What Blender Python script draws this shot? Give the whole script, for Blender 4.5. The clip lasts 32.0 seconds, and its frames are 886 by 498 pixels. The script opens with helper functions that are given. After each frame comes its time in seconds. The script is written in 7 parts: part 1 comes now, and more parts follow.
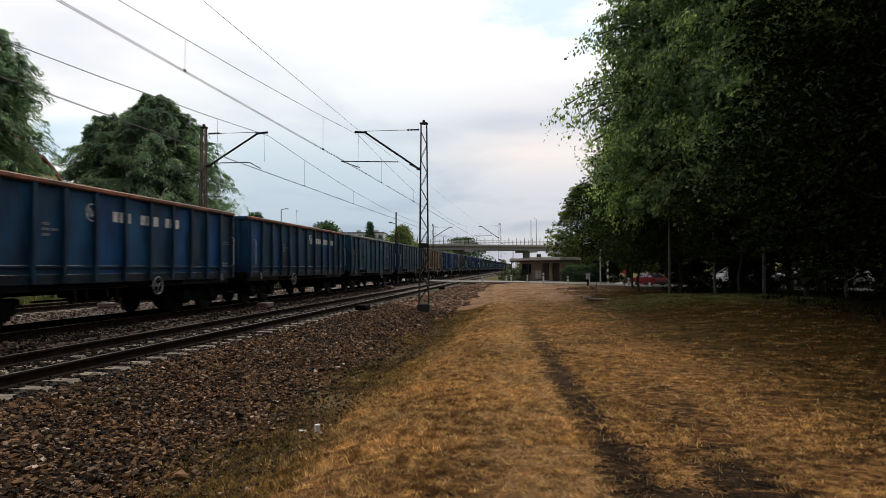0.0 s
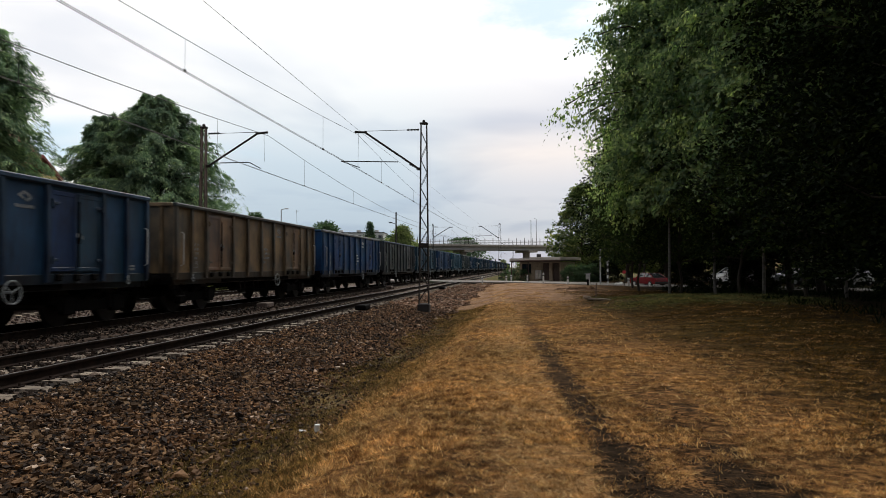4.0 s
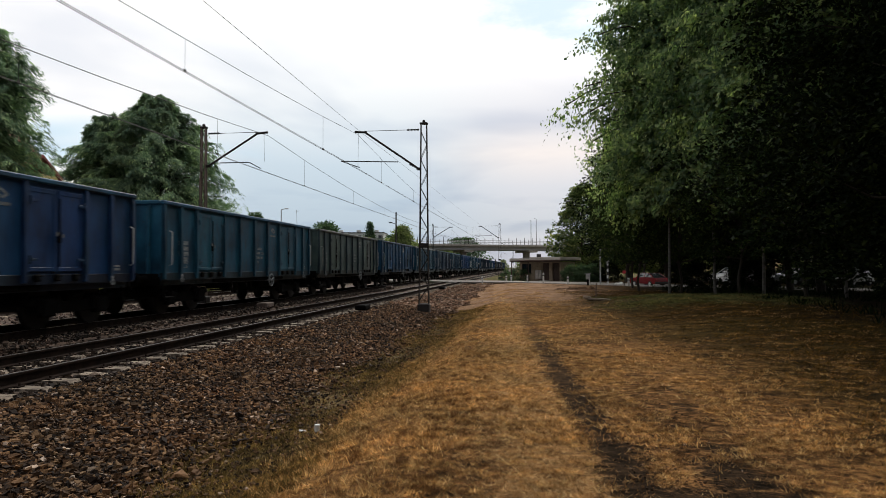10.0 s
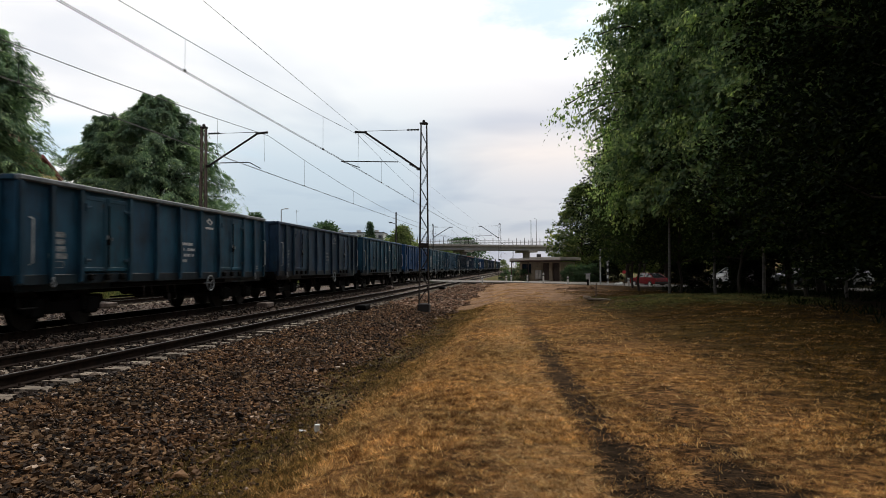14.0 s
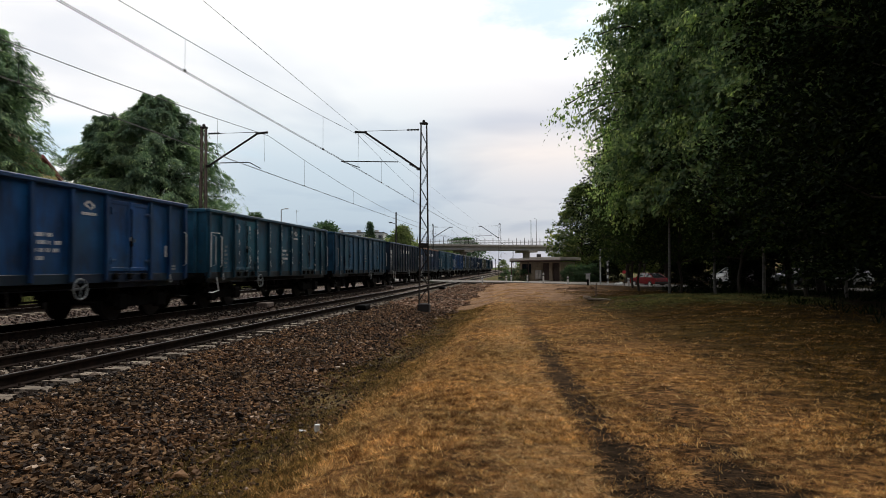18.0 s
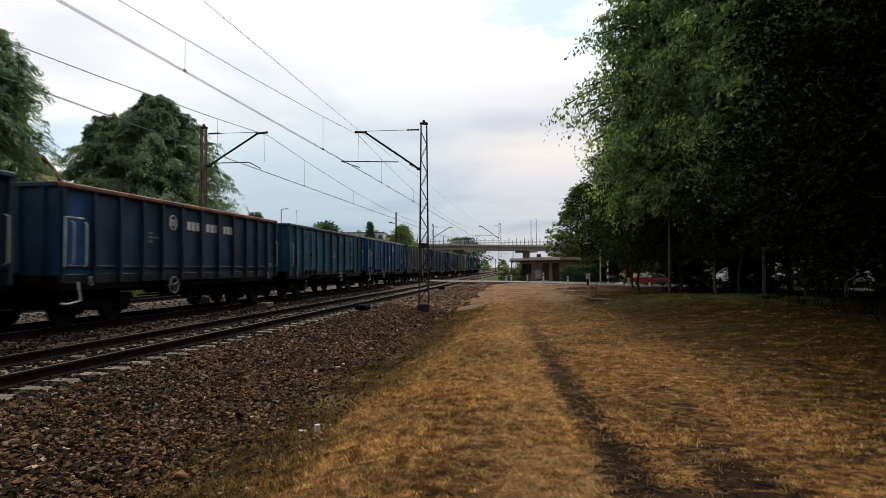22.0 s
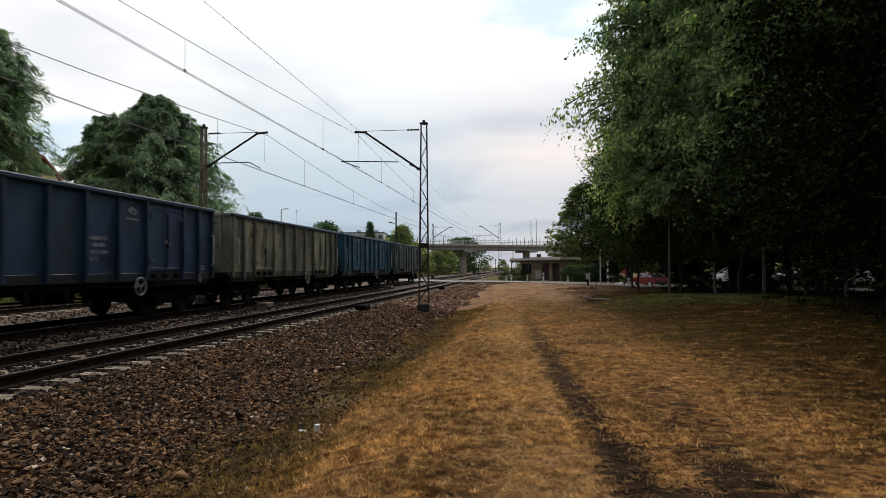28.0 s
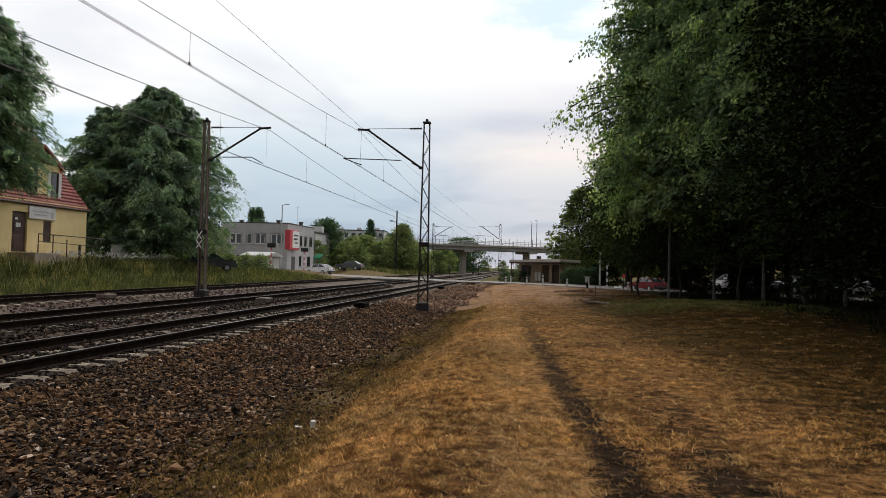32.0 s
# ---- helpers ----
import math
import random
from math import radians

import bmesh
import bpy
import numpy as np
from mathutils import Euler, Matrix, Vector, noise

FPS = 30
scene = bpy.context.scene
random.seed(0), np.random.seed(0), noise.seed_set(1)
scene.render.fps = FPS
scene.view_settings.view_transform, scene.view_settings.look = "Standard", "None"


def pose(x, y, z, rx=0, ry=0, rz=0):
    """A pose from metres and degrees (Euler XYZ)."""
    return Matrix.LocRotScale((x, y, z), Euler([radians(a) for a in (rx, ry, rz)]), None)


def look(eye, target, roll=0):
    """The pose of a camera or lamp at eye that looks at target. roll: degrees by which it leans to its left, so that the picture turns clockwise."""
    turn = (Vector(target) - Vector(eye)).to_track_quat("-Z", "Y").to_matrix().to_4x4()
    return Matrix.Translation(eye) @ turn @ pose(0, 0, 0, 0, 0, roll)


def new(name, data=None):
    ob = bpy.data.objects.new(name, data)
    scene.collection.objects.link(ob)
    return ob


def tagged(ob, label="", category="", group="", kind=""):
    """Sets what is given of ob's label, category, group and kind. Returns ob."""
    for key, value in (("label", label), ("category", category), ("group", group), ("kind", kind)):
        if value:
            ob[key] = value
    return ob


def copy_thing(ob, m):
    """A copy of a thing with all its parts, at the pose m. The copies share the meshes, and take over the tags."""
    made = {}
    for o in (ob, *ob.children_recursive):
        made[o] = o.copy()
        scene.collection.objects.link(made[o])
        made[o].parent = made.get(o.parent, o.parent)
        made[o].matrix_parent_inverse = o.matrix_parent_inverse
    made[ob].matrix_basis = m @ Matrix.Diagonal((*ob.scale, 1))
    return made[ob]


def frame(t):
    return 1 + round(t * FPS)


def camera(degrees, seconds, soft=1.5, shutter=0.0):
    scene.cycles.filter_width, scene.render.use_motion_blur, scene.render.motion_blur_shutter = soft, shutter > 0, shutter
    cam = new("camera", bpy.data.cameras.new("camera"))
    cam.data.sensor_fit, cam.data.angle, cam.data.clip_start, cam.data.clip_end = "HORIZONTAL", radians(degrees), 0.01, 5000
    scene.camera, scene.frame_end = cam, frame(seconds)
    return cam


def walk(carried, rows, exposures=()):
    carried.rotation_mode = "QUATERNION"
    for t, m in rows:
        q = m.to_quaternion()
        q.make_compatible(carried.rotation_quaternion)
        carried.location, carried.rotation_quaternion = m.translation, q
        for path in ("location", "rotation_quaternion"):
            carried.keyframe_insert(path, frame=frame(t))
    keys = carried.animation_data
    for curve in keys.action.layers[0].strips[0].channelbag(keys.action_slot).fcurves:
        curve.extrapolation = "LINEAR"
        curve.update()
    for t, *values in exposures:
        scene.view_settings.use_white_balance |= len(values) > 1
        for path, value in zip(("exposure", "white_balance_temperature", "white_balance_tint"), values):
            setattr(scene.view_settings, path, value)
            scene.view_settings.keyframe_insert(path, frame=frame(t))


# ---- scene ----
# the camera stands on the grass beside the line; it is nudged just before the end
cam = camera(67.7, 32.0, soft=0.85, shutter=0.3)


def aim(yaw, pitch, roll):
    return pose(0, 0, 1.44) @ pose(0, 0, 0, 0, 0, yaw) @ pose(0, 0, 0, 90 + pitch) @ pose(0, 0, 0, 0, 0, roll)


REST = aim(7.45, 1.60, -0.10)
walk(cam, [(0.0, REST), (15.0, REST), (30.7, REST), (30.9, aim(7.45, 1.52, -0.10)), (31.1, aim(7.45, 1.55, -0.10)), (31.2, aim(7.45, 1.67, -0.10)), (31.3, aim(7.45, 1.55, 0.42)),
           (31.4, aim(7.46, 1.37, 1.27)), (31.5, aim(7.46, 1.38, 1.30)), (31.6, aim(7.46, 1.62, 1.30)), (31.7, aim(7.46, 1.56, 1.30)), (32.0, aim(7.46, 1.56, 1.30))])

# ---- sky and light: a bright, broken overcast ----
SUN_AZ, SUN_EL = radians(12), radians(48)
world = bpy.data.worlds.new("sky")
scene.world = world
world.use_nodes = True


class Nodes:
    """Short names for building a node tree."""

    def __init__(self, tree):
        self.tree = tree
        tree.nodes.clear()

    def add(self, kind, ins={}):
        node = self.tree.nodes.new(kind)
        for key, value in ins.items():
            self.plug(node.inputs[key], value)
        return node

    def plug(self, sock, value):
        if isinstance(value, bpy.types.NodeSocket):
            self.tree.links.new(value, sock)
        else:
            sock.default_value = value

    def math(self, op, a, b=0.0, c=0.0, clamp=False):
        node = self.tree.nodes.new("ShaderNodeMath")
        node.operation, node.use_clamp = op, clamp
        for i, value in enumerate((a, b, c)):
            self.plug(node.inputs[i], value)
        return node.outputs[0]

    def mix(self, fac, a, b, blend="MIX"):
        n = self.add("ShaderNodeMix")
        n.data_type, n.blend_type = "RGBA", blend
        self.plug(n.inputs[0], fac)
        for i, value in ((6, a), (7, b)):
            if isinstance(value, bpy.types.NodeSocket):
                self.tree.links.new(value, n.inputs[i])
            else:
                n.inputs[i].default_value = (*value[:3], 1)
        return n.outputs[2]

    def ramp(self, fac, stops, mode="LINEAR"):
        n = self.add("ShaderNodeValToRGB", ins={0: fac})
        n.color_ramp.interpolation = mode
        while len(n.color_ramp.elements) < len(stops):
            n.color_ramp.elements.new(0.5)
        for e, (at, col) in zip(n.color_ramp.elements, stops):
            e.position = at
            e.color = (*col, 1) if len(col) == 3 else col
        return n.outputs[0]

    def grey(self, fac, lo, hi):
        node = self.tree.nodes.new("ShaderNodeMapRange")
        node.interpolation_type = "SMOOTHSTEP"
        for i, value in enumerate((fac, lo, hi, 0.0, 1.0)):
            self.plug(node.inputs[i], value)
        return node.outputs[0]

    def noise(self, vec, scale, detail=4.0, rough=0.55, dist=0.0):
        return self.add("ShaderNodeTexNoise", ins={"Vector": vec, "Scale": scale, "Detail": detail, "Roughness": rough, "Distortion": dist}).outputs[0]


def make_sky():
    n = Nodes(world.node_tree)
    coord = n.add("ShaderNodeTexCoord").outputs["Generated"]
    sky = n.add("ShaderNodeTexSky")
    sky.sky_type, sky.sun_disc, sky.sun_elevation, sky.sun_rotation = "NISHITA", False, SUN_EL, SUN_AZ
    sky.air_density, sky.dust_density = 1.2, 2.0
    clear = n.mix(0.75, n.mix(1.0, sky.outputs[0], (0.10, 0.10, 0.10), "MULTIPLY"), (0.52, 0.78, 0.98))
    sep = n.add("ShaderNodeSeparateXYZ", ins={0: coord})
    up = n.math("MAXIMUM", sep.outputs[2], 0.0)
    flat = n.math("ADD", up, 0.13)
    px, py = n.math("DIVIDE", sep.outputs[0], flat), n.math("DIVIDE", sep.outputs[1], flat)
    plane = n.add("ShaderNodeCombineXYZ", ins={0: px, 1: py, 2: 0.0}).outputs[0]
    big = n.noise(plane, 0.55, 3.0, 0.45, 0.2)
    fine = n.noise(plane, 0.8, 4.0, 0.5, 0.3)
    # high cloud is bright, low cloud is blue-grey to one side and faintly rosy to the other
    cool = n.ramp(up, [(0.0, (0.60, 0.64, 0.68)), (0.06, (0.46, 0.56, 0.66)), (0.15, (0.56, 0.67, 0.77)), (0.24, (0.82, 0.87, 0.92)), (0.34, (1.12, 1.12, 1.12)), (1.0, (1.15, 1.15, 1.15))])
    rosy = n.ramp(up, [(0.0, (0.66, 0.63, 0.66)), (0.06, (0.58, 0.62, 0.68)), (0.12, (0.68, 0.70, 0.76)), (0.17, (0.88, 0.83, 0.82)), (0.215, (0.71, 0.73, 0.80)), (0.26, (0.86, 0.87, 0.92)), (0.32, (1.08, 1.08, 1.10)), (1.0, (1.15, 1.15, 1.15))])
    side = n.grey(n.math("DIVIDE", sep.outputs[0], n.math("MAXIMUM", sep.outputs[1], 0.05)), -0.24, 0.02)
    tone = n.mix(side, cool, rosy)
    pale_side = n.grey(n.math("DIVIDE", sep.outputs[0], n.math("MAXIMUM", sep.outputs[1], 0.05)), -0.42, -0.72)
    tone = n.mix(n.math("MULTIPLY", pale_side, 0.85), tone, (1.06, 1.05, 1.05))
    shade = n.ramp(fine, [(0.34, (0.80, 0.83, 0.89)), (0.52, (1.05, 1.04, 1.03))])
    cloud = n.mix(1.0, tone, shade, "MULTIPLY")
    cover = n.grey(big, 0.26, 0.42)
    # one thin place in the cloud, high ahead over the line
    gap = n.math("ADD", n.math("POWER", n.math("DIVIDE", n.math("SUBTRACT", sep.outputs[0], 0.085), 0.12), 2.0), n.math("POWER", n.math("DIVIDE", n.math("SUBTRACT", up, 0.355), 0.055), 2.0))
    thin = n.math("MULTIPLY", n.grey(n.math("ADD", gap, n.math("MULTIPLY", n.math("SUBTRACT", n.noise(plane, 3.0, 6.0, 0.6), 0.5), 7.0)), 1.9, -0.4), n.grey(sep.outputs[1], 0.2, 0.6))
    cover = n.math("MULTIPLY", cover, n.math("SUBTRACT", 1.0, n.math("MULTIPLY", thin, 0.72)))
    col = n.mix(cover, clear, cloud)
    # the cloud glows towards the hidden sun and is thicker away from it
    toward = n.math("ADD", n.math("MULTIPLY", sep.outputs[1], math.cos(SUN_AZ)), n.math("MULTIPLY", sep.outputs[0], math.sin(SUN_AZ)))
    glow = n.ramp(n.grey(toward, -0.75, 0.65), [(0.0, (0.42, 0.43, 0.45)), (1.0, (1.06, 1.05, 1.03))])
    col = n.mix(1.0, col, glow, "MULTIPLY")
    bg = n.add("ShaderNodeBackground", ins={"Color": col, "Strength": 1.0})
    out = n.add("ShaderNodeOutputWorld")
    n.tree.links.new(bg.outputs[0], out.inputs[0])


make_sky()
sun = bpy.data.lights.new("sun", "SUN")
sun.energy, sun.angle, sun.color = 1.5, radians(16), (1.0, 0.94, 0.86)
sun_ob = new("sun", sun)
sun_ob.matrix_world = look((60 * math.sin(SUN_AZ), 60 * math.cos(SUN_AZ), 60 * math.tan(SUN_EL)), (0, 0, 0))
scene.view_settings.exposure = 0.0


# ---- materials ----
def material(name, c1, c2, scale=3.0, rough=0.8, bump=0.3, fine=40.0, metal=0.0, spots=None, spot_at=(0.6, 0.7), use_random=0.0, stretch=(1, 1, 1), island=0.0, spec=0.5, coords="Object"):
    m = bpy.data.materials.new(name)
    m.use_nodes = True
    n = Nodes(m.node_tree)
    tc = n.add("ShaderNodeTexCoord").outputs["Object"] if coords == "Object" else n.add("ShaderNodeNewGeometry").outputs["Position"]
    vec = n.add("ShaderNodeMapping", ins={"Vector": tc, "Scale": stretch}).outputs[0]
    a = n.noise(vec, scale, 5.0)
    b = n.noise(vec, fine, 3.0, 0.6)
    t = n.math("ADD", n.math("MULTIPLY", a, 0.7), n.math("MULTIPLY", b, 0.3))
    col = n.ramp(t, [(0.36, c1), (0.62, c2)])
    if spots:
        col = n.mix(n.grey(n.noise(vec, scale * 2.3, 6.0, 0.65), *spot_at), col, spots)
    if use_random:
        r = n.add("ShaderNodeObjectInfo").outputs["Random"]
        col = n.mix(1.0, col, n.ramp(r, [(0, (1 - use_random,) * 3), (1, (1 + use_random,) * 3)]), "MULTIPLY")
    if island:
        r = n.add("ShaderNodeNewGeometry").outputs["Random Per Island"]
        col = n.mix(1.0, col, n.ramp(r, [(0, (1 - island,) * 3), (0.5, (1, 1 - 0.06 * island, 1 - 0.12 * island)), (1, (1 + island, 1 + island, 1 + island))]), "MULTIPLY")
    bs = n.add("ShaderNodeBsdfPrincipled", ins={"Base Color": col, "Roughness": rough, "Metallic": metal, "Specular IOR Level": spec})
    if bump:
        bp = n.add("ShaderNodeBump", ins={"Strength": bump, "Distance": 0.02, "Height": t})
        n.tree.links.new(bp.outputs[0], bs.inputs["Normal"])
    out = n.add("ShaderNodeOutputMaterial")
    n.tree.links.new(bs.outputs[0], out.inputs[0])
    return m


def wagon_paint():
    """Weathered paint in the colour of its object, with dust, bleached patches and rust."""
    m = bpy.data.materials.new("wagon_paint")
    m.use_nodes = True
    n = Nodes(m.node_tree)
    info = n.add("ShaderNodeObjectInfo")
    pos = n.add("ShaderNodeTexCoord").outputs["Object"]
    shift = n.add("ShaderNodeVectorMath", ins={0: pos, 1: n.add("ShaderNodeCombineXYZ", ins={0: n.math("MULTIPLY", info.outputs["Random"], 37.0), 1: 0.0, 2: 0.0}).outputs[0]}).outputs[0]
    streak = n.add("ShaderNodeMapping", ins={"Vector": shift, "Scale": (1, 3.2, 0.55)}).outputs[0]
    big, mid, fine = n.noise(shift, 0.9, 4.0), n.noise(streak, 2.6, 6.0, 0.65), n.noise(shift, 28.0, 3.0)
    shade = n.ramp(n.math("ADD", n.math("MULTIPLY", big, 0.6), n.math("MULTIPLY", mid, 0.4)), [(0.37, (0.30, 0.31, 0.34)), (0.5, (0.86, 0.87, 0.88)), (0.63, (1.5, 1.46, 1.36))])
    col = n.mix(1.0, info.outputs["Color"], shade, "MULTIPLY")
    col = n.mix(n.math("MULTIPLY", n.grey(n.noise(shift, 0.55, 3.0, 0.5), 0.50, 0.62), 0.35), col, (0.018, 0.048, 0.064))
    col = n.mix(n.math("MULTIPLY", n.grey(mid, 0.54, 0.70), 0.16), col, (0.030, 0.062, 0.078))
    col = n.mix(n.math("MULTIPLY", n.grey(n.noise(shift, 3.2, 9.0, 0.72), 0.60, 0.67), 0.45), col, (0.040, 0.026, 0.020))
    bs = n.add("ShaderNodeBsdfPrincipled", ins={"Base Color": col, "Roughness": n.ramp(mid, [(0.4, (0.46,) * 3), (0.62, (0.66,) * 3)]), "Specular IOR Level": 0.32})
    bp = n.add("ShaderNodeBump", ins={"Strength": 0.25, "Distance": 0.015, "Height": n.math("ADD", mid, n.math("MULTIPLY", fine, 0.3))})
    n.tree.links.new(bp.outputs[0], bs.inputs["Normal"])
    out = n.add("ShaderNodeOutputMaterial")
    n.tree.links.new(bs.outputs[0], out.inputs[0])
    return m


def leaf_material(name, c1, c2, c3, through_tint=(1.1, 1.2, 0.6), share=0.25, clump=None, at=0.6):
    m = bpy.data.materials.new(name)
    m.use_nodes = True
    n = Nodes(m.node_tree)
    geo = n.add("ShaderNodeNewGeometry")
    col = n.ramp(geo.outputs["Random Per Island"], [(0, c1), (at, c2), (1, c3)])
    if clump:
        # noise clumps colour in the light and shade of tufts, bleached and brown
        size, lo, hi = clump
        lumps = n.noise(geo.outputs["Position"], size, 4.0, 0.62, 0.4)
        col = n.mix(1.0, col, n.ramp(lumps, [(0.40, lo), (0.50, (0.85, 0.85, 0.85)), (0.62, hi)]), "MULTIPLY")
    patch = n.noise(geo.outputs["Position"], 0.45, 3.0)
    col = n.mix(1.0, col, n.ramp(patch, [(0.35, (0.7, 0.75, 0.7)), (0.65, (1.25, 1.2, 1.0))]), "MULTIPLY")
    bs = n.add("ShaderNodeBsdfPrincipled", ins={"Base Color": col, "Roughness": 0.75, "Specular IOR Level": 0.06})
    tr = n.add("ShaderNodeBsdfTranslucent", ins={"Color": n.mix(1.0, col, through_tint, "MULTIPLY")})
    mx = n.add("ShaderNodeMixShader", ins={0: share})
    n.tree.links.new(bs.outputs[0], mx.inputs[1])
    n.tree.links.new(tr.outputs[0], mx.inputs[2])
    out = n.add("ShaderNodeOutputMaterial")
    n.tree.links.new(mx.outputs[0], out.inputs[0])
    return m


def ground_material():
    """Dry mown grass with a trodden dirt track, bare patches, greener ground in the ditch and on the far bank, and tree
    shade in the colour by the wood.
    """
    m = bpy.data.materials.new("dry_grass_ground")
    m.use_nodes = True
    n = Nodes(m.node_tree)
    pos = n.add("ShaderNodeNewGeometry").outputs["Position"]
    sep = n.add("ShaderNodeSeparateXYZ", ins={0: pos})
    x, y = sep.outputs[0], sep.outputs[1]
    flat = n.add("ShaderNodeMapping", ins={"Vector": pos, "Scale": (0.45, 1.0, 1.0)}).outputs[0]
    big, mid, tiny = n.noise(pos, 0.35, 4.0), n.noise(flat, 2.2, 5.0, 0.6), n.noise(pos, 90.0, 2.0)
    swath = n.noise(n.add("ShaderNodeMapping", ins={"Vector": pos, "Scale": (1.0, 1.35, 1.0)}).outputs[0], 6.5, 10.0, 0.82, 0.5)
    t = n.math("ADD", n.math("ADD", n.math("MULTIPLY", swath, 0.68), n.math("MULTIPLY", mid, 0.20)), n.math("MULTIPLY", tiny, 0.12))
    # the dark stops of dry paint shadows between clumps of matted straw
    dry = n.ramp(t, [(0.42, (0.016, 0.009, 0.004)), (0.49, (0.115, 0.057, 0.022)), (0.57, (0.45, 0.235, 0.088))])
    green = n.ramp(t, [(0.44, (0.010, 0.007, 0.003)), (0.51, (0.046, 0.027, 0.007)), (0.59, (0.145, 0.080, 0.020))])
    lush = n.ramp(t, [(0.38, (0.02, 0.03, 0.008)), (0.5, (0.06, 0.08, 0.022)), (0.62, (0.15, 0.15, 0.05))])
    dirt = n.ramp(t, [(0.42, (0.005, 0.0035, 0.002)), (0.60, (0.046, 0.031, 0.020))])
    pale = n.ramp(t, [(0.42, (0.045, 0.024, 0.010)), (0.57, (0.50, 0.28, 0.115))])
    silt = n.ramp(t, [(0.42, (0.085, 0.053, 0.034)), (0.50, (0.27, 0.166, 0.105)), (0.60, (0.50, 0.325, 0.205))])
    grit = n.ramp(t, [(0.42, (0.046, 0.034, 0.018)), (0.58, (0.24, 0.175, 0.090))])
    wob = n.math("MULTIPLY", n.math("SUBTRACT", mid, 0.5), 0.9)
    # olive: the ditch, and the bank, which has the trees' shade in its colour
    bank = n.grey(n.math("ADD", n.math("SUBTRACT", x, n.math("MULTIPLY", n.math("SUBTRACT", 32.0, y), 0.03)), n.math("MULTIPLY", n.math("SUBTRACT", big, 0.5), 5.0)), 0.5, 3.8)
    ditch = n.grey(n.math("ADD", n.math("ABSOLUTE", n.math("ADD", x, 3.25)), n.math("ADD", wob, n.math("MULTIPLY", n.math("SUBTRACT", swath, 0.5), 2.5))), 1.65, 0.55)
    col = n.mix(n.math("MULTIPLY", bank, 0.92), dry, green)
    ditch = n.math("MULTIPLY", ditch, n.grey(y, 42.0, 26.0))
    col = n.mix(ditch, col, n.mix(n.grey(n.noise(pos, 0.8, 4.0), 0.46, 0.58), grit, green))
    # bare soil darkened to near black: the trees' shade in its colour
    shaded_soil = n.ramp(t, [(0.42, (0.010, 0.008, 0.005)), (0.58, (0.048, 0.034, 0.019))])
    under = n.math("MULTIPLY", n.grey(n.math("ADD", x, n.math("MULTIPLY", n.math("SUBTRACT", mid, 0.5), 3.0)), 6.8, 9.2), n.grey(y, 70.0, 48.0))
    col = n.mix(under, col, shaded_soil)
    far_left = n.grey(x, -19.5, -21.0)
    col = n.mix(far_left, col, n.mix(n.math("MULTIPLY", n.grey(y, 64.0, 70.0), n.grey(y, 112.0, 104.0)), lush, grit))
    # trodden strip and dirt line that run away beside the rails
    line = n.math("ADD", n.math("SUBTRACT", x, 1.03), n.math("MULTIPLY", y, 0.058))
    near = n.grey(y, 24.0, 7.0)
    trod = n.grey(n.math("ABSOLUTE", n.math("ADD", n.math("ADD", line, 0.50), n.math("MULTIPLY", wob, 0.5))), 0.60, 0.18)
    col = n.mix(n.math("MULTIPLY", trod, 0.92), col, pale)
    frill = n.math("MULTIPLY", n.math("SUBTRACT", swath, 0.5), 1.1)
    one = n.grey(n.math("ADD", n.math("ABSOLUTE", n.math("ADD", line, n.math("MULTIPLY", n.math("SUBTRACT", mid, 0.5), 0.25))), frill), 0.34, 0.12)
    two = n.math("MULTIPLY", n.grey(n.math("ADD", n.math("ABSOLUTE", n.math("SUBTRACT", x, n.math("ADD", 1.42, n.math("MULTIPLY", y, 0.018)))), frill), 0.46, 0.12), n.grey(n.math("ADD", mid, n.math("MULTIPLY", n.math("SUBTRACT", 7.2, y), 0.032)), 0.46, 0.54))
    puddle = n.math("MULTIPLY", n.grey(n.math("ADD", y, frill), 5.05, 4.75), n.grey(n.math("ABSOLUTE", n.math("SUBTRACT", x, 1.25)), 0.85, 0.5))
    two = n.math("MAXIMUM", two, puddle)
    col = n.mix(n.math("MULTIPLY", n.math("MAXIMUM", one, two), n.math("MULTIPLY", near, 0.95)), col, dirt)
    worn = n.math("MULTIPLY", n.grey(y, 21.0, 38.0), n.grey(n.math("ADD", n.math("ABSOLUTE", n.math("SUBTRACT", x, 0.0)), n.math("MULTIPLY", wob, 4.0)), 7.5, 3.0))
    # olive swaths across the middle of the grass and a green rise before the trees
    swathe = n.math("MULTIPLY", n.math("MULTIPLY", n.grey(y, 9.0, 16.0), n.grey(y, 37.0, 28.0)), n.grey(n.noise(flat, 0.32, 4.0, 0.6), 0.44, 0.58))
    col = n.mix(n.math("MULTIPLY", swathe, 0.30), col, n.mix(0.35, green, lush))
    rise = n.math("MULTIPLY", n.math("MULTIPLY", n.grey(y, 22.0, 28.0), n.grey(y, 38.0, 34.0)), n.math("MULTIPLY", n.grey(n.math("ADD", x, n.math("MULTIPLY", wob, 2.0)), 2.4, 4.6), n.grey(x, 12.0, 9.5)))
    col = n.mix(n.math("MULTIPLY", rise, 0.55), col, lush)
    col = n.mix(n.math("MULTIPLY", worn, n.grey(n.noise(pos, 0.42, 8.0, 0.72, 0.4), 0.40, 0.56)), col, silt)
    col = n.mix(n.math("MULTIPLY", n.grey(y, 73.0, 79.0), n.grey(x, -24.0, -18.0)), col, n.mix(n.grey(big, 0.4, 0.6), grit, lush))
    bs = n.add("ShaderNodeBsdfPrincipled", ins={"Base Color": col, "Roughness": 1.0, "Specular IOR Level": 0.03})
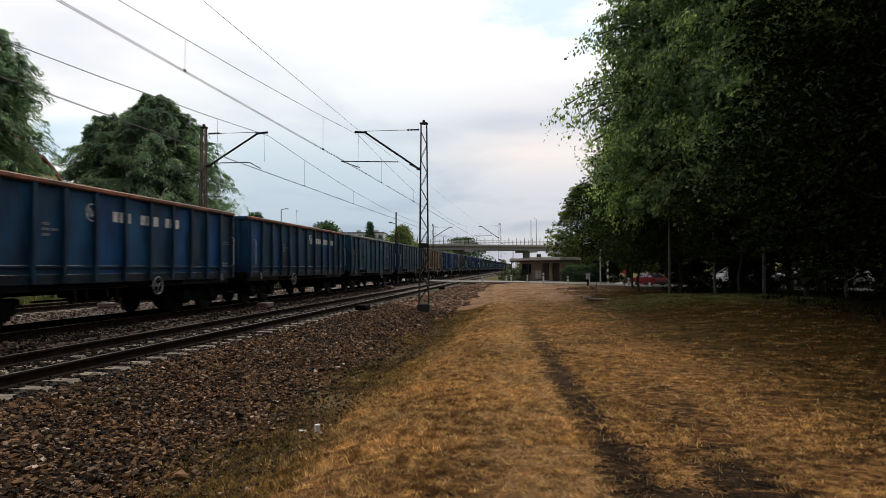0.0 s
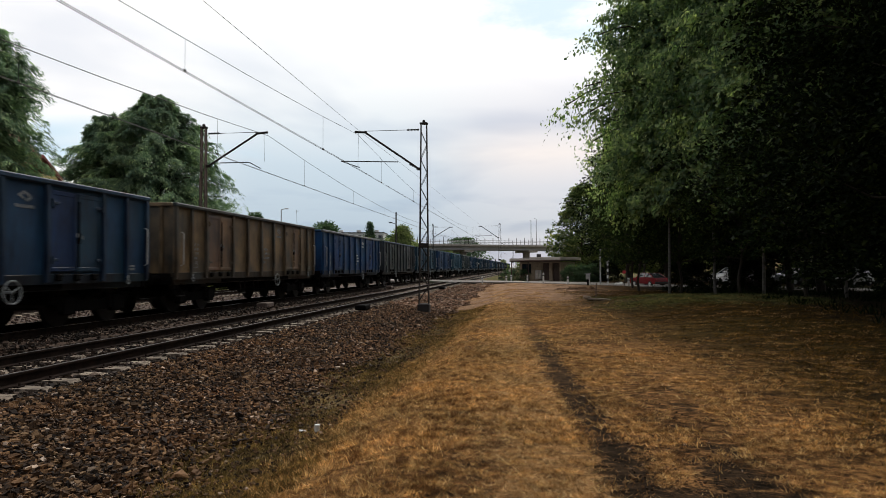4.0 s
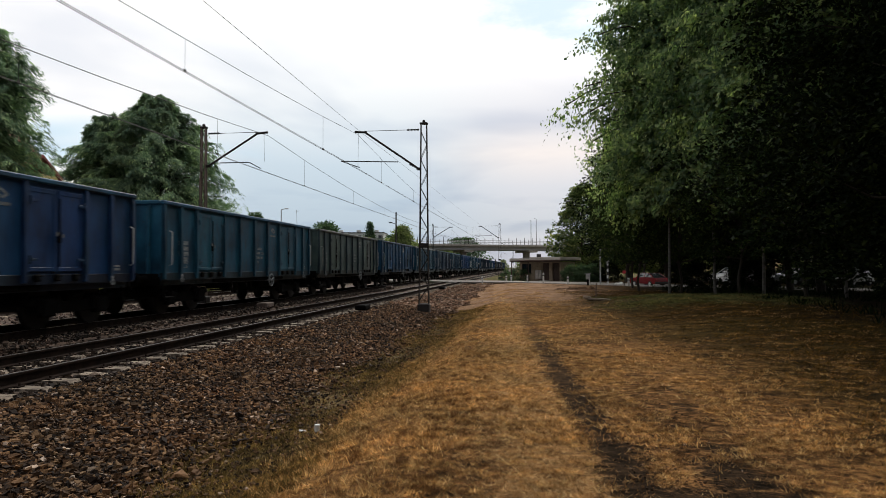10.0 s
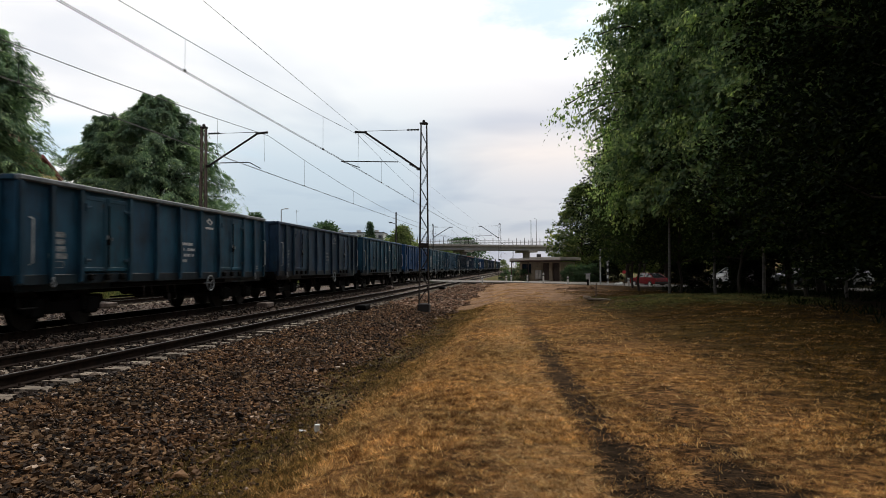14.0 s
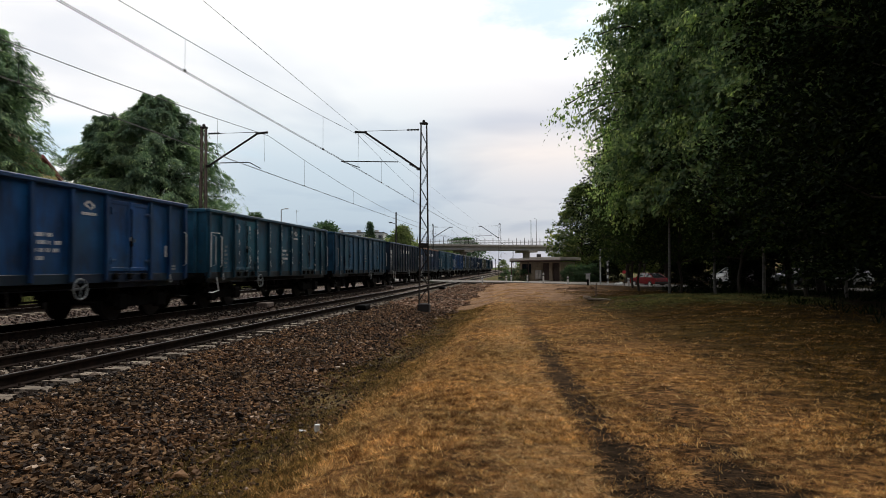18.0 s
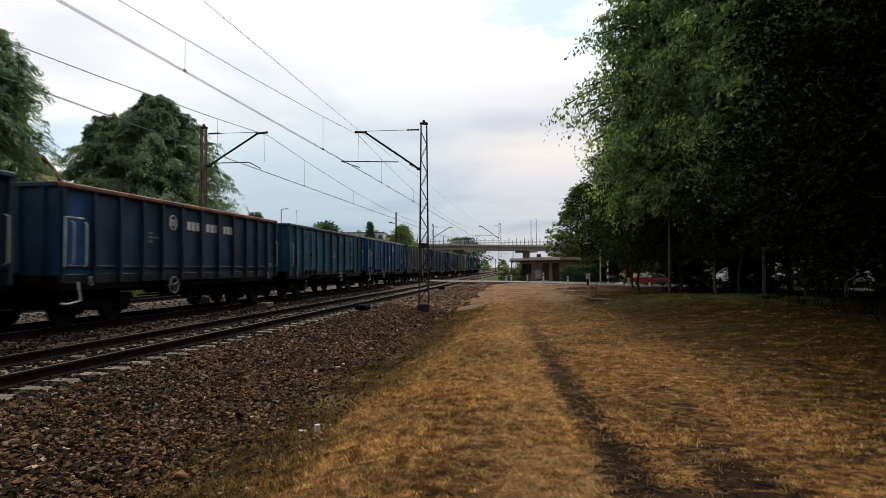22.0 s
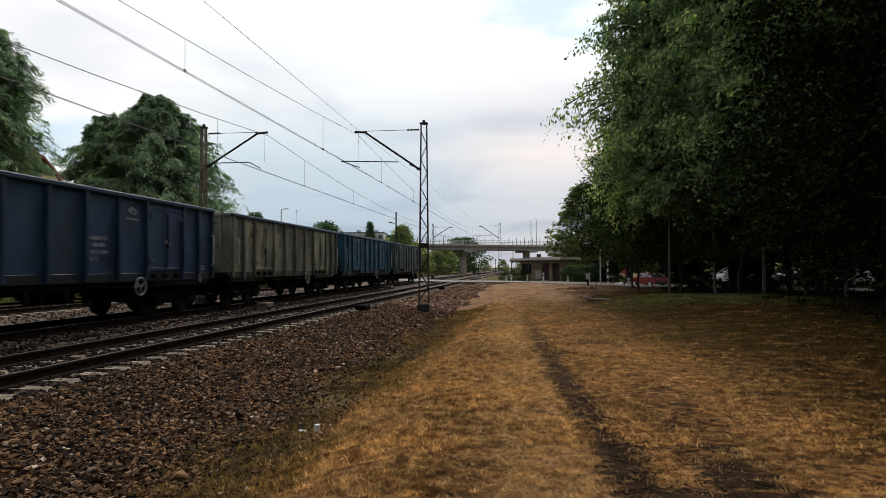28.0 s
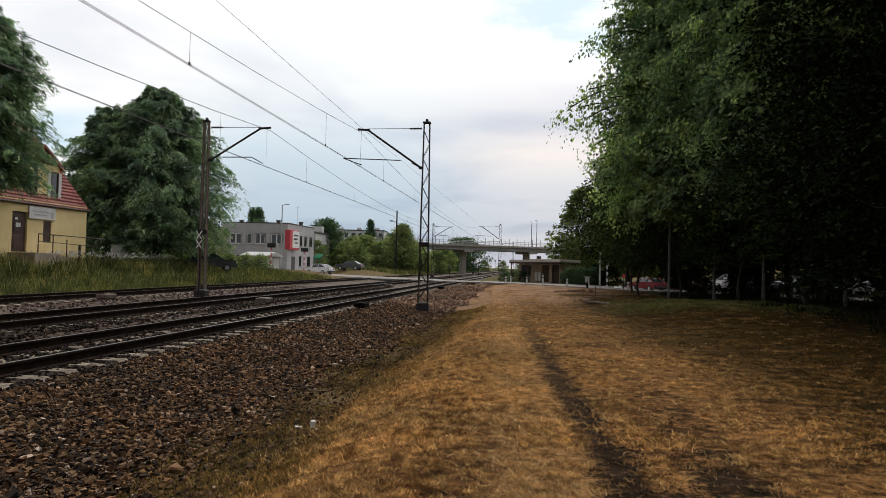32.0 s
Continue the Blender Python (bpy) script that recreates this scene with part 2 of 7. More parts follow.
    bp = n.add("ShaderNodeBump", ins={"Strength": 0.7, "Distance": 0.05, "Height": t})
    n.tree.links.new(bp.outputs[0], bs.inputs["Normal"])
    out = n.add("ShaderNodeOutputMaterial")
    n.tree.links.new(bs.outputs[0], out.inputs[0])
    return m


GROUND = ground_material()
PAINT = wagon_paint()
BALLAST = material("ballast_bed", (0.014, 0.009, 0.006), (0.135, 0.085, 0.056), 7.0, 0.92, 0.9, 16.0, coords="World")


def stone_material(name, stops):
    m = bpy.data.materials.new(name)
    m.use_nodes = True
    n = Nodes(m.node_tree)
    geo = n.add("ShaderNodeNewGeometry")
    tone = n.ramp(geo.outputs["Random Per Island"], stops)
    grain = n.noise(geo.outputs["Position"], 70.0, 4.0, 0.6)
    patch = n.noise(geo.outputs["Position"], 0.9, 3.0)
    col = n.mix(1.0, tone, n.ramp(grain, [(0.3, (0.6, 0.6, 0.6)), (0.7, (1.35, 1.35, 1.35))]), "MULTIPLY")
    col = n.mix(1.0, col, n.ramp(patch, [(0.35, (0.75, 0.76, 0.78)), (0.65, (1.25, 1.1, 1.0))]), "MULTIPLY")
    bs = n.add("ShaderNodeBsdfPrincipled", ins={"Base Color": col, "Roughness": 0.85, "Specular IOR Level": 0.25})
    out = n.add("ShaderNodeOutputMaterial")
    n.tree.links.new(bs.outputs[0], out.inputs[0])
    return m


STONE = stone_material("ballast_stone", [(0.0, (0.010, 0.006, 0.004)), (0.30, (0.028, 0.016, 0.008)), (0.65, (0.126, 0.071, 0.034)), (0.955, (0.27, 0.166, 0.082)), (1.0, (0.58, 0.48, 0.39))])
DUSTY_STONE = stone_material("dusty_ballast_stone", [(0.0, (0.030, 0.018, 0.011)), (0.30, (0.130, 0.078, 0.048)), (0.7, (0.30, 0.190, 0.122)), (1.0, (0.56, 0.44, 0.34))])
GREY_STONE = stone_material("greyish_ballast_stone", [(0.0, (0.010, 0.007, 0.006)), (0.4, (0.045, 0.031, 0.026)), (0.8, (0.13, 0.092, 0.075)), (1.0, (0.32, 0.25, 0.21))])
# Oily stones, with the passing train's shade mixed into their dark tone.
OILY_SHADED_STONE = stone_material("oily_shaded_stone", [(0.0, (0.007, 0.005, 0.004)), (0.4, (0.024, 0.017, 0.013)), (0.8, (0.066, 0.046, 0.034)), (1.0, (0.18, 0.14, 0.11))])
SLEEPER_CONCRETE = material("dusty_sleeper_concrete", (0.13, 0.10, 0.072), (0.36, 0.29, 0.22), 4.0, 0.92, 0.4, 40.0, use_random=0.25, spots=(0.06, 0.042, 0.03), spot_at=(0.5, 0.62))
RAIL_PAINT = material("pale_handrail_paint", (0.34, 0.34, 0.33), (0.52, 0.52, 0.50), 6.0, 0.6, 0.05, 50.0)

RAIL_STEEL = material("rail_steel", (0.010, 0.007, 0.006), (0.030, 0.019, 0.014), 5.0, 0.95, 0.2, 50.0, spec=0.1)
RAIL_HEAD = material("worn_rail_head", (0.13, 0.12, 0.115), (0.27, 0.25, 0.24), 4.0, 0.34, 0.05, 60.0, metal=0.6)
CONCRETE = material("concrete", (0.24, 0.21, 0.18), (0.46, 0.42, 0.37), 2.5, 0.88, 0.4, 35.0, use_random=0.15, spots=(0.12, 0.09, 0.07))
ASPHALT = material("asphalt", (0.16, 0.145, 0.13), (0.30, 0.275, 0.25), 1.2, 0.9, 0.3, 60.0, coords="World")
MAST_STEEL = material("painted_mast_steel", (0.014, 0.012, 0.012), (0.036, 0.029, 0.026), 4.0, 0.7, 0.2, 40.0, metal=0.1, spots=(0.07, 0.034, 0.021), spot_at=(0.60, 0.72), spec=0.2)
RUSTY = material("rusty_mast_steel", (0.06, 0.042, 0.034), (0.17, 0.12, 0.095), 3.0, 0.8, 0.2, 40.0)
TARRED = material("tarred_concrete", (0.010, 0.009, 0.009), (0.035, 0.030, 0.028), 4.0, 0.8, 0.3, 30.0)
WIRE = material("copper_wire", (0.03, 0.028, 0.026), (0.06, 0.055, 0.05), 8.0, 0.5, 0.0, 40.0, metal=0.6)
# Blacker than grime alone: the shade under the wagons is in this colour.
UNDER = material("grimy_shaded_underframe", (0.002, 0.0019, 0.0019), (0.006, 0.0053, 0.005), 3.0, 0.9, 0.3, 30.0, spec=0.08)
# Wheel steel is darkened for the same shade.
WHEEL = material("wheel_steel", (0.005, 0.0045, 0.0045), (0.018, 0.014, 0.013), 6.0, 0.6, 0.1, 40.0, metal=0.4)
WHITE = material("white_marking", (0.48, 0.48, 0.47), (0.74, 0.74, 0.72), 9.0, 0.7, 0.05, 60.0, spots=(0.20, 0.21, 0.24), spot_at=(0.60, 0.75))
FADED = material("faded_marking", (0.12, 0.14, 0.15), (0.30, 0.32, 0.32), 7.0, 0.75, 0.05, 60.0, spots=(0.06, 0.07, 0.09), spot_at=(0.5, 0.65))
CLEAN_WHITE = material("clean_white_card", (0.70, 0.69, 0.66), (0.80, 0.79, 0.77), 9.0, 0.6, 0.0, 60.0)
BARK = material("bark", (0.022, 0.018, 0.014), (0.07, 0.056, 0.043), 5.0, 0.95, 0.8, 30.0, stretch=(1, 1, 0.25))
BIRCH = material("birch_bark", (0.05, 0.047, 0.043), (0.19, 0.178, 0.162), 3.0, 0.85, 0.3, 20.0, spots=(0.04, 0.035, 0.03), spot_at=(0.58, 0.64), stretch=(0.5, 0.5, 2.5))
# The wood's deep shade is put into these near-black leaves.
LEAF_SHADED = leaf_material("shaded_broad_leaves", (0.004, 0.008, 0.003), (0.008, 0.015, 0.005), (0.042, 0.058, 0.019), share=0.10, at=0.72)
# Raised leaf colour carries the light on the wood's left edge.
LEAF_BIRCH_LIT = leaf_material("lit_birch_leaves", (0.11, 0.170, 0.120), (0.235, 0.33, 0.215), (0.48, 0.55, 0.37), share=0.6, at=0.55, clump=(0.75, (0.60, 0.66, 0.70), (1.5, 1.45, 1.30)))
# Darker leaf colour stands in for shade below the birch crowns.
LEAF_YOUNG_SHADED = leaf_material("shaded_young_leaves", (0.014, 0.026, 0.011), (0.030, 0.052, 0.020), (0.12, 0.15, 0.055), share=0.25, at=0.7)
LEAF_LEFT = leaf_material("lime_leaves", (0.050, 0.090, 0.064), (0.10, 0.165, 0.112), (0.175, 0.25, 0.165), share=0.3)
LEAF_LIME = leaf_material("hanging_lime_leaves", (0.115, 0.185, 0.140), (0.25, 0.345, 0.245), (0.43, 0.52, 0.36), (0.9, 1.1, 0.8), 0.42, clump=(0.7, (0.62, 0.66, 0.70), (1.45, 1.42, 1.25)))
LEAF_HUT = leaf_material("alder_leaves", (0.070, 0.105, 0.060), (0.165, 0.215, 0.115), (0.36, 0.40, 0.22), share=0.5, clump=(0.5, (0.55, 0.60, 0.62), (1.5, 1.4, 1.25)))
LEAF_PALE = leaf_material("willow_leaves", (0.105, 0.145, 0.085), (0.21, 0.255, 0.145), (0.37, 0.41, 0.24), share=0.45)
STRAW = leaf_material("dry_grass_blades", (0.22, 0.108, 0.046), (0.66, 0.375, 0.155), (0.95, 0.70, 0.38), (1.05, 0.98, 0.85), clump=(7.0, (0.27, 0.22, 0.19), (1.6, 1.62, 1.55)))
PALE_STRAW = leaf_material("trodden_straw", (0.42, 0.25, 0.125), (0.80, 0.52, 0.27), (0.95, 0.73, 0.46), (1.05, 0.98, 0.85), clump=(8.0, (0.5, 0.46, 0.43), (1.35, 1.36, 1.32)))
# Olive-brown bank blades, darkened for the shade beside the wood.
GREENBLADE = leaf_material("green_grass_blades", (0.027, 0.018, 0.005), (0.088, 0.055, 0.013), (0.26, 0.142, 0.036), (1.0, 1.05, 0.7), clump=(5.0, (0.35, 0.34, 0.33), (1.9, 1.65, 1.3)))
OLIVE = leaf_material("olive_ditch_blades", (0.056, 0.042, 0.017), (0.185, 0.128, 0.052), (0.46, 0.32, 0.145), (1.0, 1.0, 0.75), clump=(4.0, (0.45, 0.45, 0.42), (1.5, 1.4, 1.25)))
MEADOW = leaf_material("meadow_blades", (0.060, 0.078, 0.038), (0.150, 0.165, 0.078), (0.44, 0.38, 0.21), clump=(0.8, (0.55, 0.62, 0.60), (1.45, 1.30, 1.15)))
PLASTER_Y = material("yellow_plaster", (0.74, 0.56, 0.26), (0.82, 0.66, 0.35), 1.5, 0.9, 0.1, 50.0)
ROOF_RED = material("red_roof_tiles", (0.15, 0.034, 0.030), (0.27, 0.062, 0.050), 2.0, 0.75, 0.4, 20.0)
BROWN = material("dark_brown_wood", (0.04, 0.02, 0.014), (0.085, 0.045, 0.03), 3.0, 0.6, 0.2, 40.0)
GREY_WALL = material("grey_render", (0.36, 0.355, 0.36), (0.46, 0.455, 0.46), 0.8, 0.9, 0.1, 40.0)
LIGHT_WALL = material("light_render", (0.5, 0.5, 0.49), (0.66, 0.66, 0.64), 0.8, 0.9, 0.1, 40.0)
RED = material("red_panel", (0.45, 0.03, 0.045), (0.58, 0.06, 0.07), 2.0, 0.5, 0.0, 40.0)
BEIGE = material("beige_render", (0.24, 0.19, 0.145), (0.38, 0.31, 0.245), 1.5, 0.9, 0.2, 40.0, spots=(0.2, 0.16, 0.12))
HUT_WALL = material("hut_render", (0.27, 0.205, 0.14), (0.44, 0.345, 0.24), 1.5, 0.9, 0.2, 40.0, spots=(0.2, 0.16, 0.12))
ROOF_FELT = material("roof_felt", (0.05, 0.045, 0.042), (0.10, 0.09, 0.085), 2.0, 0.9, 0.2, 40.0)
FASCIA = material("weathered_fascia", (0.40, 0.36, 0.31), (0.60, 0.55, 0.49), 1.5, 0.8, 0.2, 40.0, stretch=(0.3, 0.3, 3))
GALV = material("galvanised_steel", (0.35, 0.36, 0.37), (0.52, 0.53, 0.54), 5.0, 0.5, 0.05, 50.0, metal=0.5)
BLACK = material("black_plastic", (0.012, 0.012, 0.012), (0.03, 0.03, 0.03), 5.0, 0.5, 0.0, 40.0)
RUBBER = material("tyre_rubber", (0.012, 0.012, 0.012), (0.028, 0.027, 0.026), 6.0, 0.85, 0.1, 50.0)
CAR_RED = material("red_car_paint", (0.15, 0.005, 0.009), (0.19, 0.008, 0.012), 2.0, 0.25, 0.0, 30.0)
CAR_WHITE = material("white_car_paint", (0.72, 0.72, 0.72), (0.8, 0.8, 0.8), 2.0, 0.25, 0.0, 30.0)
CAR_DARK = material("dark_car_paint", (0.05, 0.055, 0.06), (0.08, 0.085, 0.09), 2.0, 0.25, 0.0, 30.0)
CHROME = material("alloy_rim", (0.4, 0.4, 0.4), (0.6, 0.6, 0.6), 6.0, 0.35, 0.0, 40.0, metal=0.8)
GREEN_CLOTH = material("green_awning", (0.01, 0.16, 0.07), (0.02, 0.24, 0.11), 2.0, 0.8, 0.1, 40.0)
SOIL = material("dug_soil", (0.035, 0.020, 0.012), (0.15, 0.085, 0.048), 4.0, 0.95, 0.6, 30.0, spec=0.05)
RED_LENS = material("red_lens", (0.25, 0.01, 0.01), (0.35, 0.02, 0.02), 4.0, 0.2, 0.0, 40.0)


def glass_material():
    m = bpy.data.materials.new("window_glass")
    m.use_nodes = True
    n = Nodes(m.node_tree)
    bs = n.add("ShaderNodeBsdfPrincipled", ins={"Base Color": (0.02, 0.025, 0.03, 1), "Roughness": 0.06, "Specular IOR Level": 0.8})
    out = n.add("ShaderNodeOutputMaterial")
    n.tree.links.new(bs.outputs[0], out.inputs[0])
    return m


GLASS = glass_material()


# ---- mesh tools ----
class Mesh:
    """Gathers vertices and faces of one part."""

    def __init__(self):
        self.v, self.f = [], []

    def add(self, verts, faces):
        k = len(self.v)
        self.v += [tuple(p) for p in verts]
        self.f += [tuple(k + i for i in face) for face in faces]
        return self

    def box(self, c, s, ch=0.0, m=None):
        """A box at centre c with sizes s, its edges chamfered by ch."""
        hx, hy, hz = (a / 2 for a in s)
        ch = min(ch, 0.45 * min(s))
        if ch <= 0:
            vs = [(x, y, z) for x in (-hx, hx) for y in (-hy, hy) for z in (-hz, hz)]
            fs = [(0, 1, 3, 2), (4, 6, 7, 5), (0, 4, 5, 1), (2, 3, 7, 6), (0, 2, 6, 4), (1, 5, 7, 3)]
        else:
            vs, ids = [], {}
            for sx in (-1, 1):
                for sy in (-1, 1):
                    for sz in (-1, 1):
                        for a in range(3):
                            ids[sx, sy, sz, a] = len(vs)
                            vs.append(tuple(g * (h - (0 if i == a else ch)) for i, (g, h) in enumerate(((sx, hx), (sy, hy), (sz, hz)))))
            fs = []
            for a in range(3):
                b, d = (a + 1) % 3, (a + 2) % 3
                for g in (-1, 1):
                    ring = []
                    for p, q in ((-1, -1), (1, -1), (1, 1), (-1, 1)):
                        key = [0, 0, 0]
                        key[a], key[b], key[d] = g, p, q
                        ring.append(ids[(*key, a)])
                    fs.append(tuple(ring if g > 0 else ring[::-1]))
                for p in (-1, 1):
                    for q in (-1, 1):
                        ends = []
                        for g in (-1, 1):
                            key = [0, 0, 0]
                            key[a], key[b], key[d] = g, p, q
                            ends.append((ids[(*key, b)], ids[(*key, d)]))
                        fs.append((ends[0][0], ends[0][1], ends[1][1], ends[1][0]))
            for sx in (-1, 1):
                for sy in (-1, 1):
                    for sz in (-1, 1):
                        fs.append(tuple(ids[sx, sy, sz, a] for a in range(3)))
        vs = [Vector(p) for p in vs]
        if m is not None:
            vs = [m @ p for p in vs]
        return self.add([p + Vector(c) for p in vs], fs)

    def tube(self, p, q, r0, r1=None, n=8, caps=True):
        p, q = Vector(p), Vector(q)
        r1 = r0 if r1 is None else r1
        d = (q - p).normalized()
        u = d.orthogonal().normalized()
        w = d.cross(u)
        vs = []
        for at, r in ((p, r0), (q, r1)):
            vs += [at + r * (math.cos(2 * math.pi * i / n) * u + math.sin(2 * math.pi * i / n) * w) for i in range(n)]
        fs = [(i, (i + 1) % n, n + (i + 1) % n, n + i) for i in range(n)]
        if caps:
            fs += [tuple(range(n))[::-1], tuple(range(n, 2 * n))]
        return self.add(vs, fs)

    def pipe(self, pts, r, n=6):
        """One bent tube through all the points."""
        pts = [Vector(p) for p in pts]
        vs, fs = [], []
        for k, p in enumerate(pts):
            d = (pts[min(k + 1, len(pts) - 1)] - pts[max(k - 1, 0)]).normalized()
            u = d.cross(Vector((0.31, 0.17, 0.93)) if abs(d.z) < 0.8 else Vector((0.97, 0.22, 0.05))).normalized()
            w = d.cross(u)
            vs += [p + r * (math.cos(2 * math.pi * i / n) * u + math.sin(2 * math.pi * i / n) * w) for i in range(n)]
        for k in range(len(pts) - 1):
            fs += [(k * n + i, k * n + (i + 1) % n, (k + 1) * n + (i + 1) % n, (k + 1) * n + i) for i in range(n)]
        m = len(vs)
        fs += [tuple(range(n))[::-1], tuple(range(m - n, m))]
        return self.add(vs, fs)

    def prism(self, profile, a, b, axis="y"):
        """A closed outline drawn out from a to b along an axis (x: outline in y,z; y: in x,z; z: in x,y)."""
        n = len(profile)

        def at(p, t):
            return (t, p[0], p[1]) if axis == "x" else (p[0], t, p[1]) if axis == "y" else (p[0], p[1], t)
        vs = [at(p, a) for p in profile] + [at(p, b) for p in profile]
        fs = [(i, (i + 1) % n, n + (i + 1) % n, n + i) for i in range(n)] + [tuple(range(n))[::-1], tuple(range(n, 2 * n))]
        return self.add(vs, fs)

    def ring(self, c, r, t, axis="x", n=20, m=6):
        """A torus round c."""
        vs, fs = [], []
        for i in range(n):
            a = 2 * math.pi * i / n
            for j in range(m):
                b = 2 * math.pi * j / m
                rr, h = r + t * math.cos(b), t * math.sin(b)
                p = (h, rr * math.cos(a), rr * math.sin(a)) if axis == "x" else (rr * math.cos(a), h, rr * math.sin(a)) if axis == "y" else (rr * math.cos(a), rr * math.sin(a), h)
                vs.append(Vector(c) + Vector(p))
                fs.append((i * m + j, ((i + 1) % n) * m + j, ((i + 1) % n) * m + (j + 1) % m, i * m + (j + 1) % m))
        return self.add(vs, fs)

    def made(self, name, smooth=False):
        me = bpy.data.meshes.new(name)
        me.from_pydata(self.v, [], self.f)
        bm = bmesh.new()
        bm.from_mesh(me)
        bmesh.ops.recalc_face_normals(bm, faces=bm.faces)
        bm.to_mesh(me)
        bm.free()
        if smooth:
            me.polygons.foreach_set("use_smooth", [True] * len(me.polygons))
        me.update()
        return me


def array_mesh(name, verts, faces):
    """A mesh from arrays of vertices and equal-sided faces."""
    me = bpy.data.meshes.new(name)
    k = faces.shape[1]
    me.vertices.add(len(verts))
    me.vertices.foreach_set("co", np.ascontiguousarray(verts, dtype=np.float32).ravel())
    me.loops.add(faces.size)
    me.loops.foreach_set("vertex_index", np.ascontiguousarray(faces, dtype=np.int32).ravel())
    me.polygons.add(len(faces))
    me.polygons.foreach_set("loop_start", np.arange(0, faces.size, k, dtype=np.int32))
    me.polygons.foreach_set("use_smooth", [False] * len(faces))
    me.update(calc_edges=True)
    return me


def part(name, shape, mat, parent=None, label="", at=None, smooth=False):
    """Links a shape (Mesh or mesh data) as one object, under a thing or a part."""
    me = shape.made(name, smooth) if isinstance(shape, Mesh) else shape
    if not me.materials:
        me.materials.append(mat)
    ob = new(name, me)
    if parent is not None:
        ob.parent = parent
    if at is not None:
        ob.matrix_basis = at
    if label:
        ob["label"] = label
    return ob


def thing(name, label, category, m=None, group="", kind=""):
    ob = new(name)
    ob.empty_display_size = 0.2
    if m is not None:
        ob.matrix_basis = m
    return tagged(ob, label, category, group, kind)


def single(name, shape, mat, label, category, m=None, group="", kind="", smooth=False):
    ob = part(name, shape, mat, smooth=smooth)
    if m is not None:
        ob.matrix_basis = m
    return tagged(ob, label, category, group, kind)


# ---- plan: y runs along the line, rail top of the near track is z = 0 ----
T1, T2, T3 = -7.78, -11.74, -18.50
Z1, Z2, Z3 = 0.0, 0.07, 0.03
GAUGE = 0.7535
ROAD = [(60.0, 33.0), (40.0, 40.0), (24.0, 46.5), (12.0, 55.0), (7.5, 60.5), (2.5, 66.5), (-3.0, 70.0), (-8.0, 70.5), (-13.0, 72.5), (-19.5, 80.0), (-30.0, 92.5), (-45.0, 108.0), (-75.0, 132.0)]


def smooth(a, b, x):
    t = np.clip((x - a) / (b - a), 0, 1)
    return t * t * (3 - 2 * t)


def road_gap(x, y):
    """Distance to the road's middle line."""
    best = np.full(np.shape(x), 1e9)
    for (ax, ay), (bx, by) in zip(ROAD, ROAD[1:]):
        dx, dy = bx - ax, by - ay
        t = np.clip(((x - ax) * dx + (y - ay) * dy) / (dx * dx + dy * dy), 0, 1)
        best = np.minimum(best, np.hypot(x - ax - t * dx, y - ay - t * dy))
    return best


def ground_z(x, y):
    x, y = np.asarray(x, float), np.asarray(y, float)
    level = -0.12 + 0.07 * smooth(40, 58, y)
    mound = 0.32 * smooth(3.0, 6.5, x) * smooth(10, 27, y) * smooth(38, 30, y)
    right = level + mound + 0.015 * np.sin(x * 1.7 + 0.4 * y) * np.sin(0.9 * y)
    depth = 0.52 * (1 - 0.65 * smooth(34, 58, y))
    ditch = -depth * smooth(-0.9, -3.3, x)
    bank = smooth(-20.6, -27.5, x) * (1.3 - 0.68 * smooth(42, 56, y) - 0.1 * smooth(70, 200, y))
    z = right + ditch + np.where(x < -20.4, 0.25 * smooth(-20.4, -21.5, x), 0) + bank
    r = road_gap(x, y)
    w = smooth(6.5, 3.6, r)
    lift = np.where((x < -5) & (x > -21), -0.62, -0.09)
    return z * (1 - w) + np.minimum(z, lift) * w if np.ndim(x) else float(z * (1 - w) + min(float(z), float(lift)) * w)


def make_ground():
    xs = np.concatenate([-np.geomspace(40, 2500, 16)[::-1], np.arange(-38, -22, 1.0), np.arange(-22, -3.9, 0.6), np.arange(-3.9, 3.0, 0.15), np.arange(3.0, 14, 0.4), np.arange(14, 40, 1.5), np.geomspace(42, 2500, 16)])
    ys = np.concatenate([[-300, -100, -40, -15, -6], np.arange(-3, 14, 0.2), np.arange(14, 40, 0.5), np.arange(40, 110, 1.0), np.geomspace(112, 4000, 26)])
    gx, gy = np.meshgrid(xs, ys)
    gz = ground_z(gx, gy)
    rough = np.array([noise.noise((a * 1.3, b * 1.3, 0.0)) * 0.025 + noise.noise((a * 4.0, b * 4.0, 3.0)) * 0.012 for a, b in zip(gx.ravel(), gy.ravel())]).reshape(gx.shape)
    gz = gz + rough * (0.25 + 0.75 * (gx < -3.5)) * (np.abs(gx) < 60) * (road_gap(gx, gy) > 4)
    nx, ny = len(xs), len(ys)
    i, j = np.meshgrid(np.arange(nx - 1), np.arange(ny - 1))
    a = (j * nx + i).ravel()
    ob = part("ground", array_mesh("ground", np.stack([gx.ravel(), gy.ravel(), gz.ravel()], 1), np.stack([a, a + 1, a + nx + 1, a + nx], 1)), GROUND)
    tagged(ob, "dry yellow-brown mown grass with a trodden dirt path", "ground", kind="structure")
    ob.data.polygons.foreach_set("use_smooth", [True] * len(ob.data.polygons))


make_ground()

BED = [(-3.55, -0.72), (-3.95, -0.62), (-5.95, -0.27), (-6.35, -0.238), (-9.2, -0.238), (-9.75, -0.26), (-10.3, -0.18), (-13.2, -0.18), (-14.0, -0.19), (-16.6, -0.21), (-17.2, -0.22), (-19.9, -0.22), (-20.7, -0.45)]


def bed_z(x):
    px, pz = [p[0] for p in BED][::-1], [p[1] for p in BED][::-1]
    return np.interp(x, px, pz)


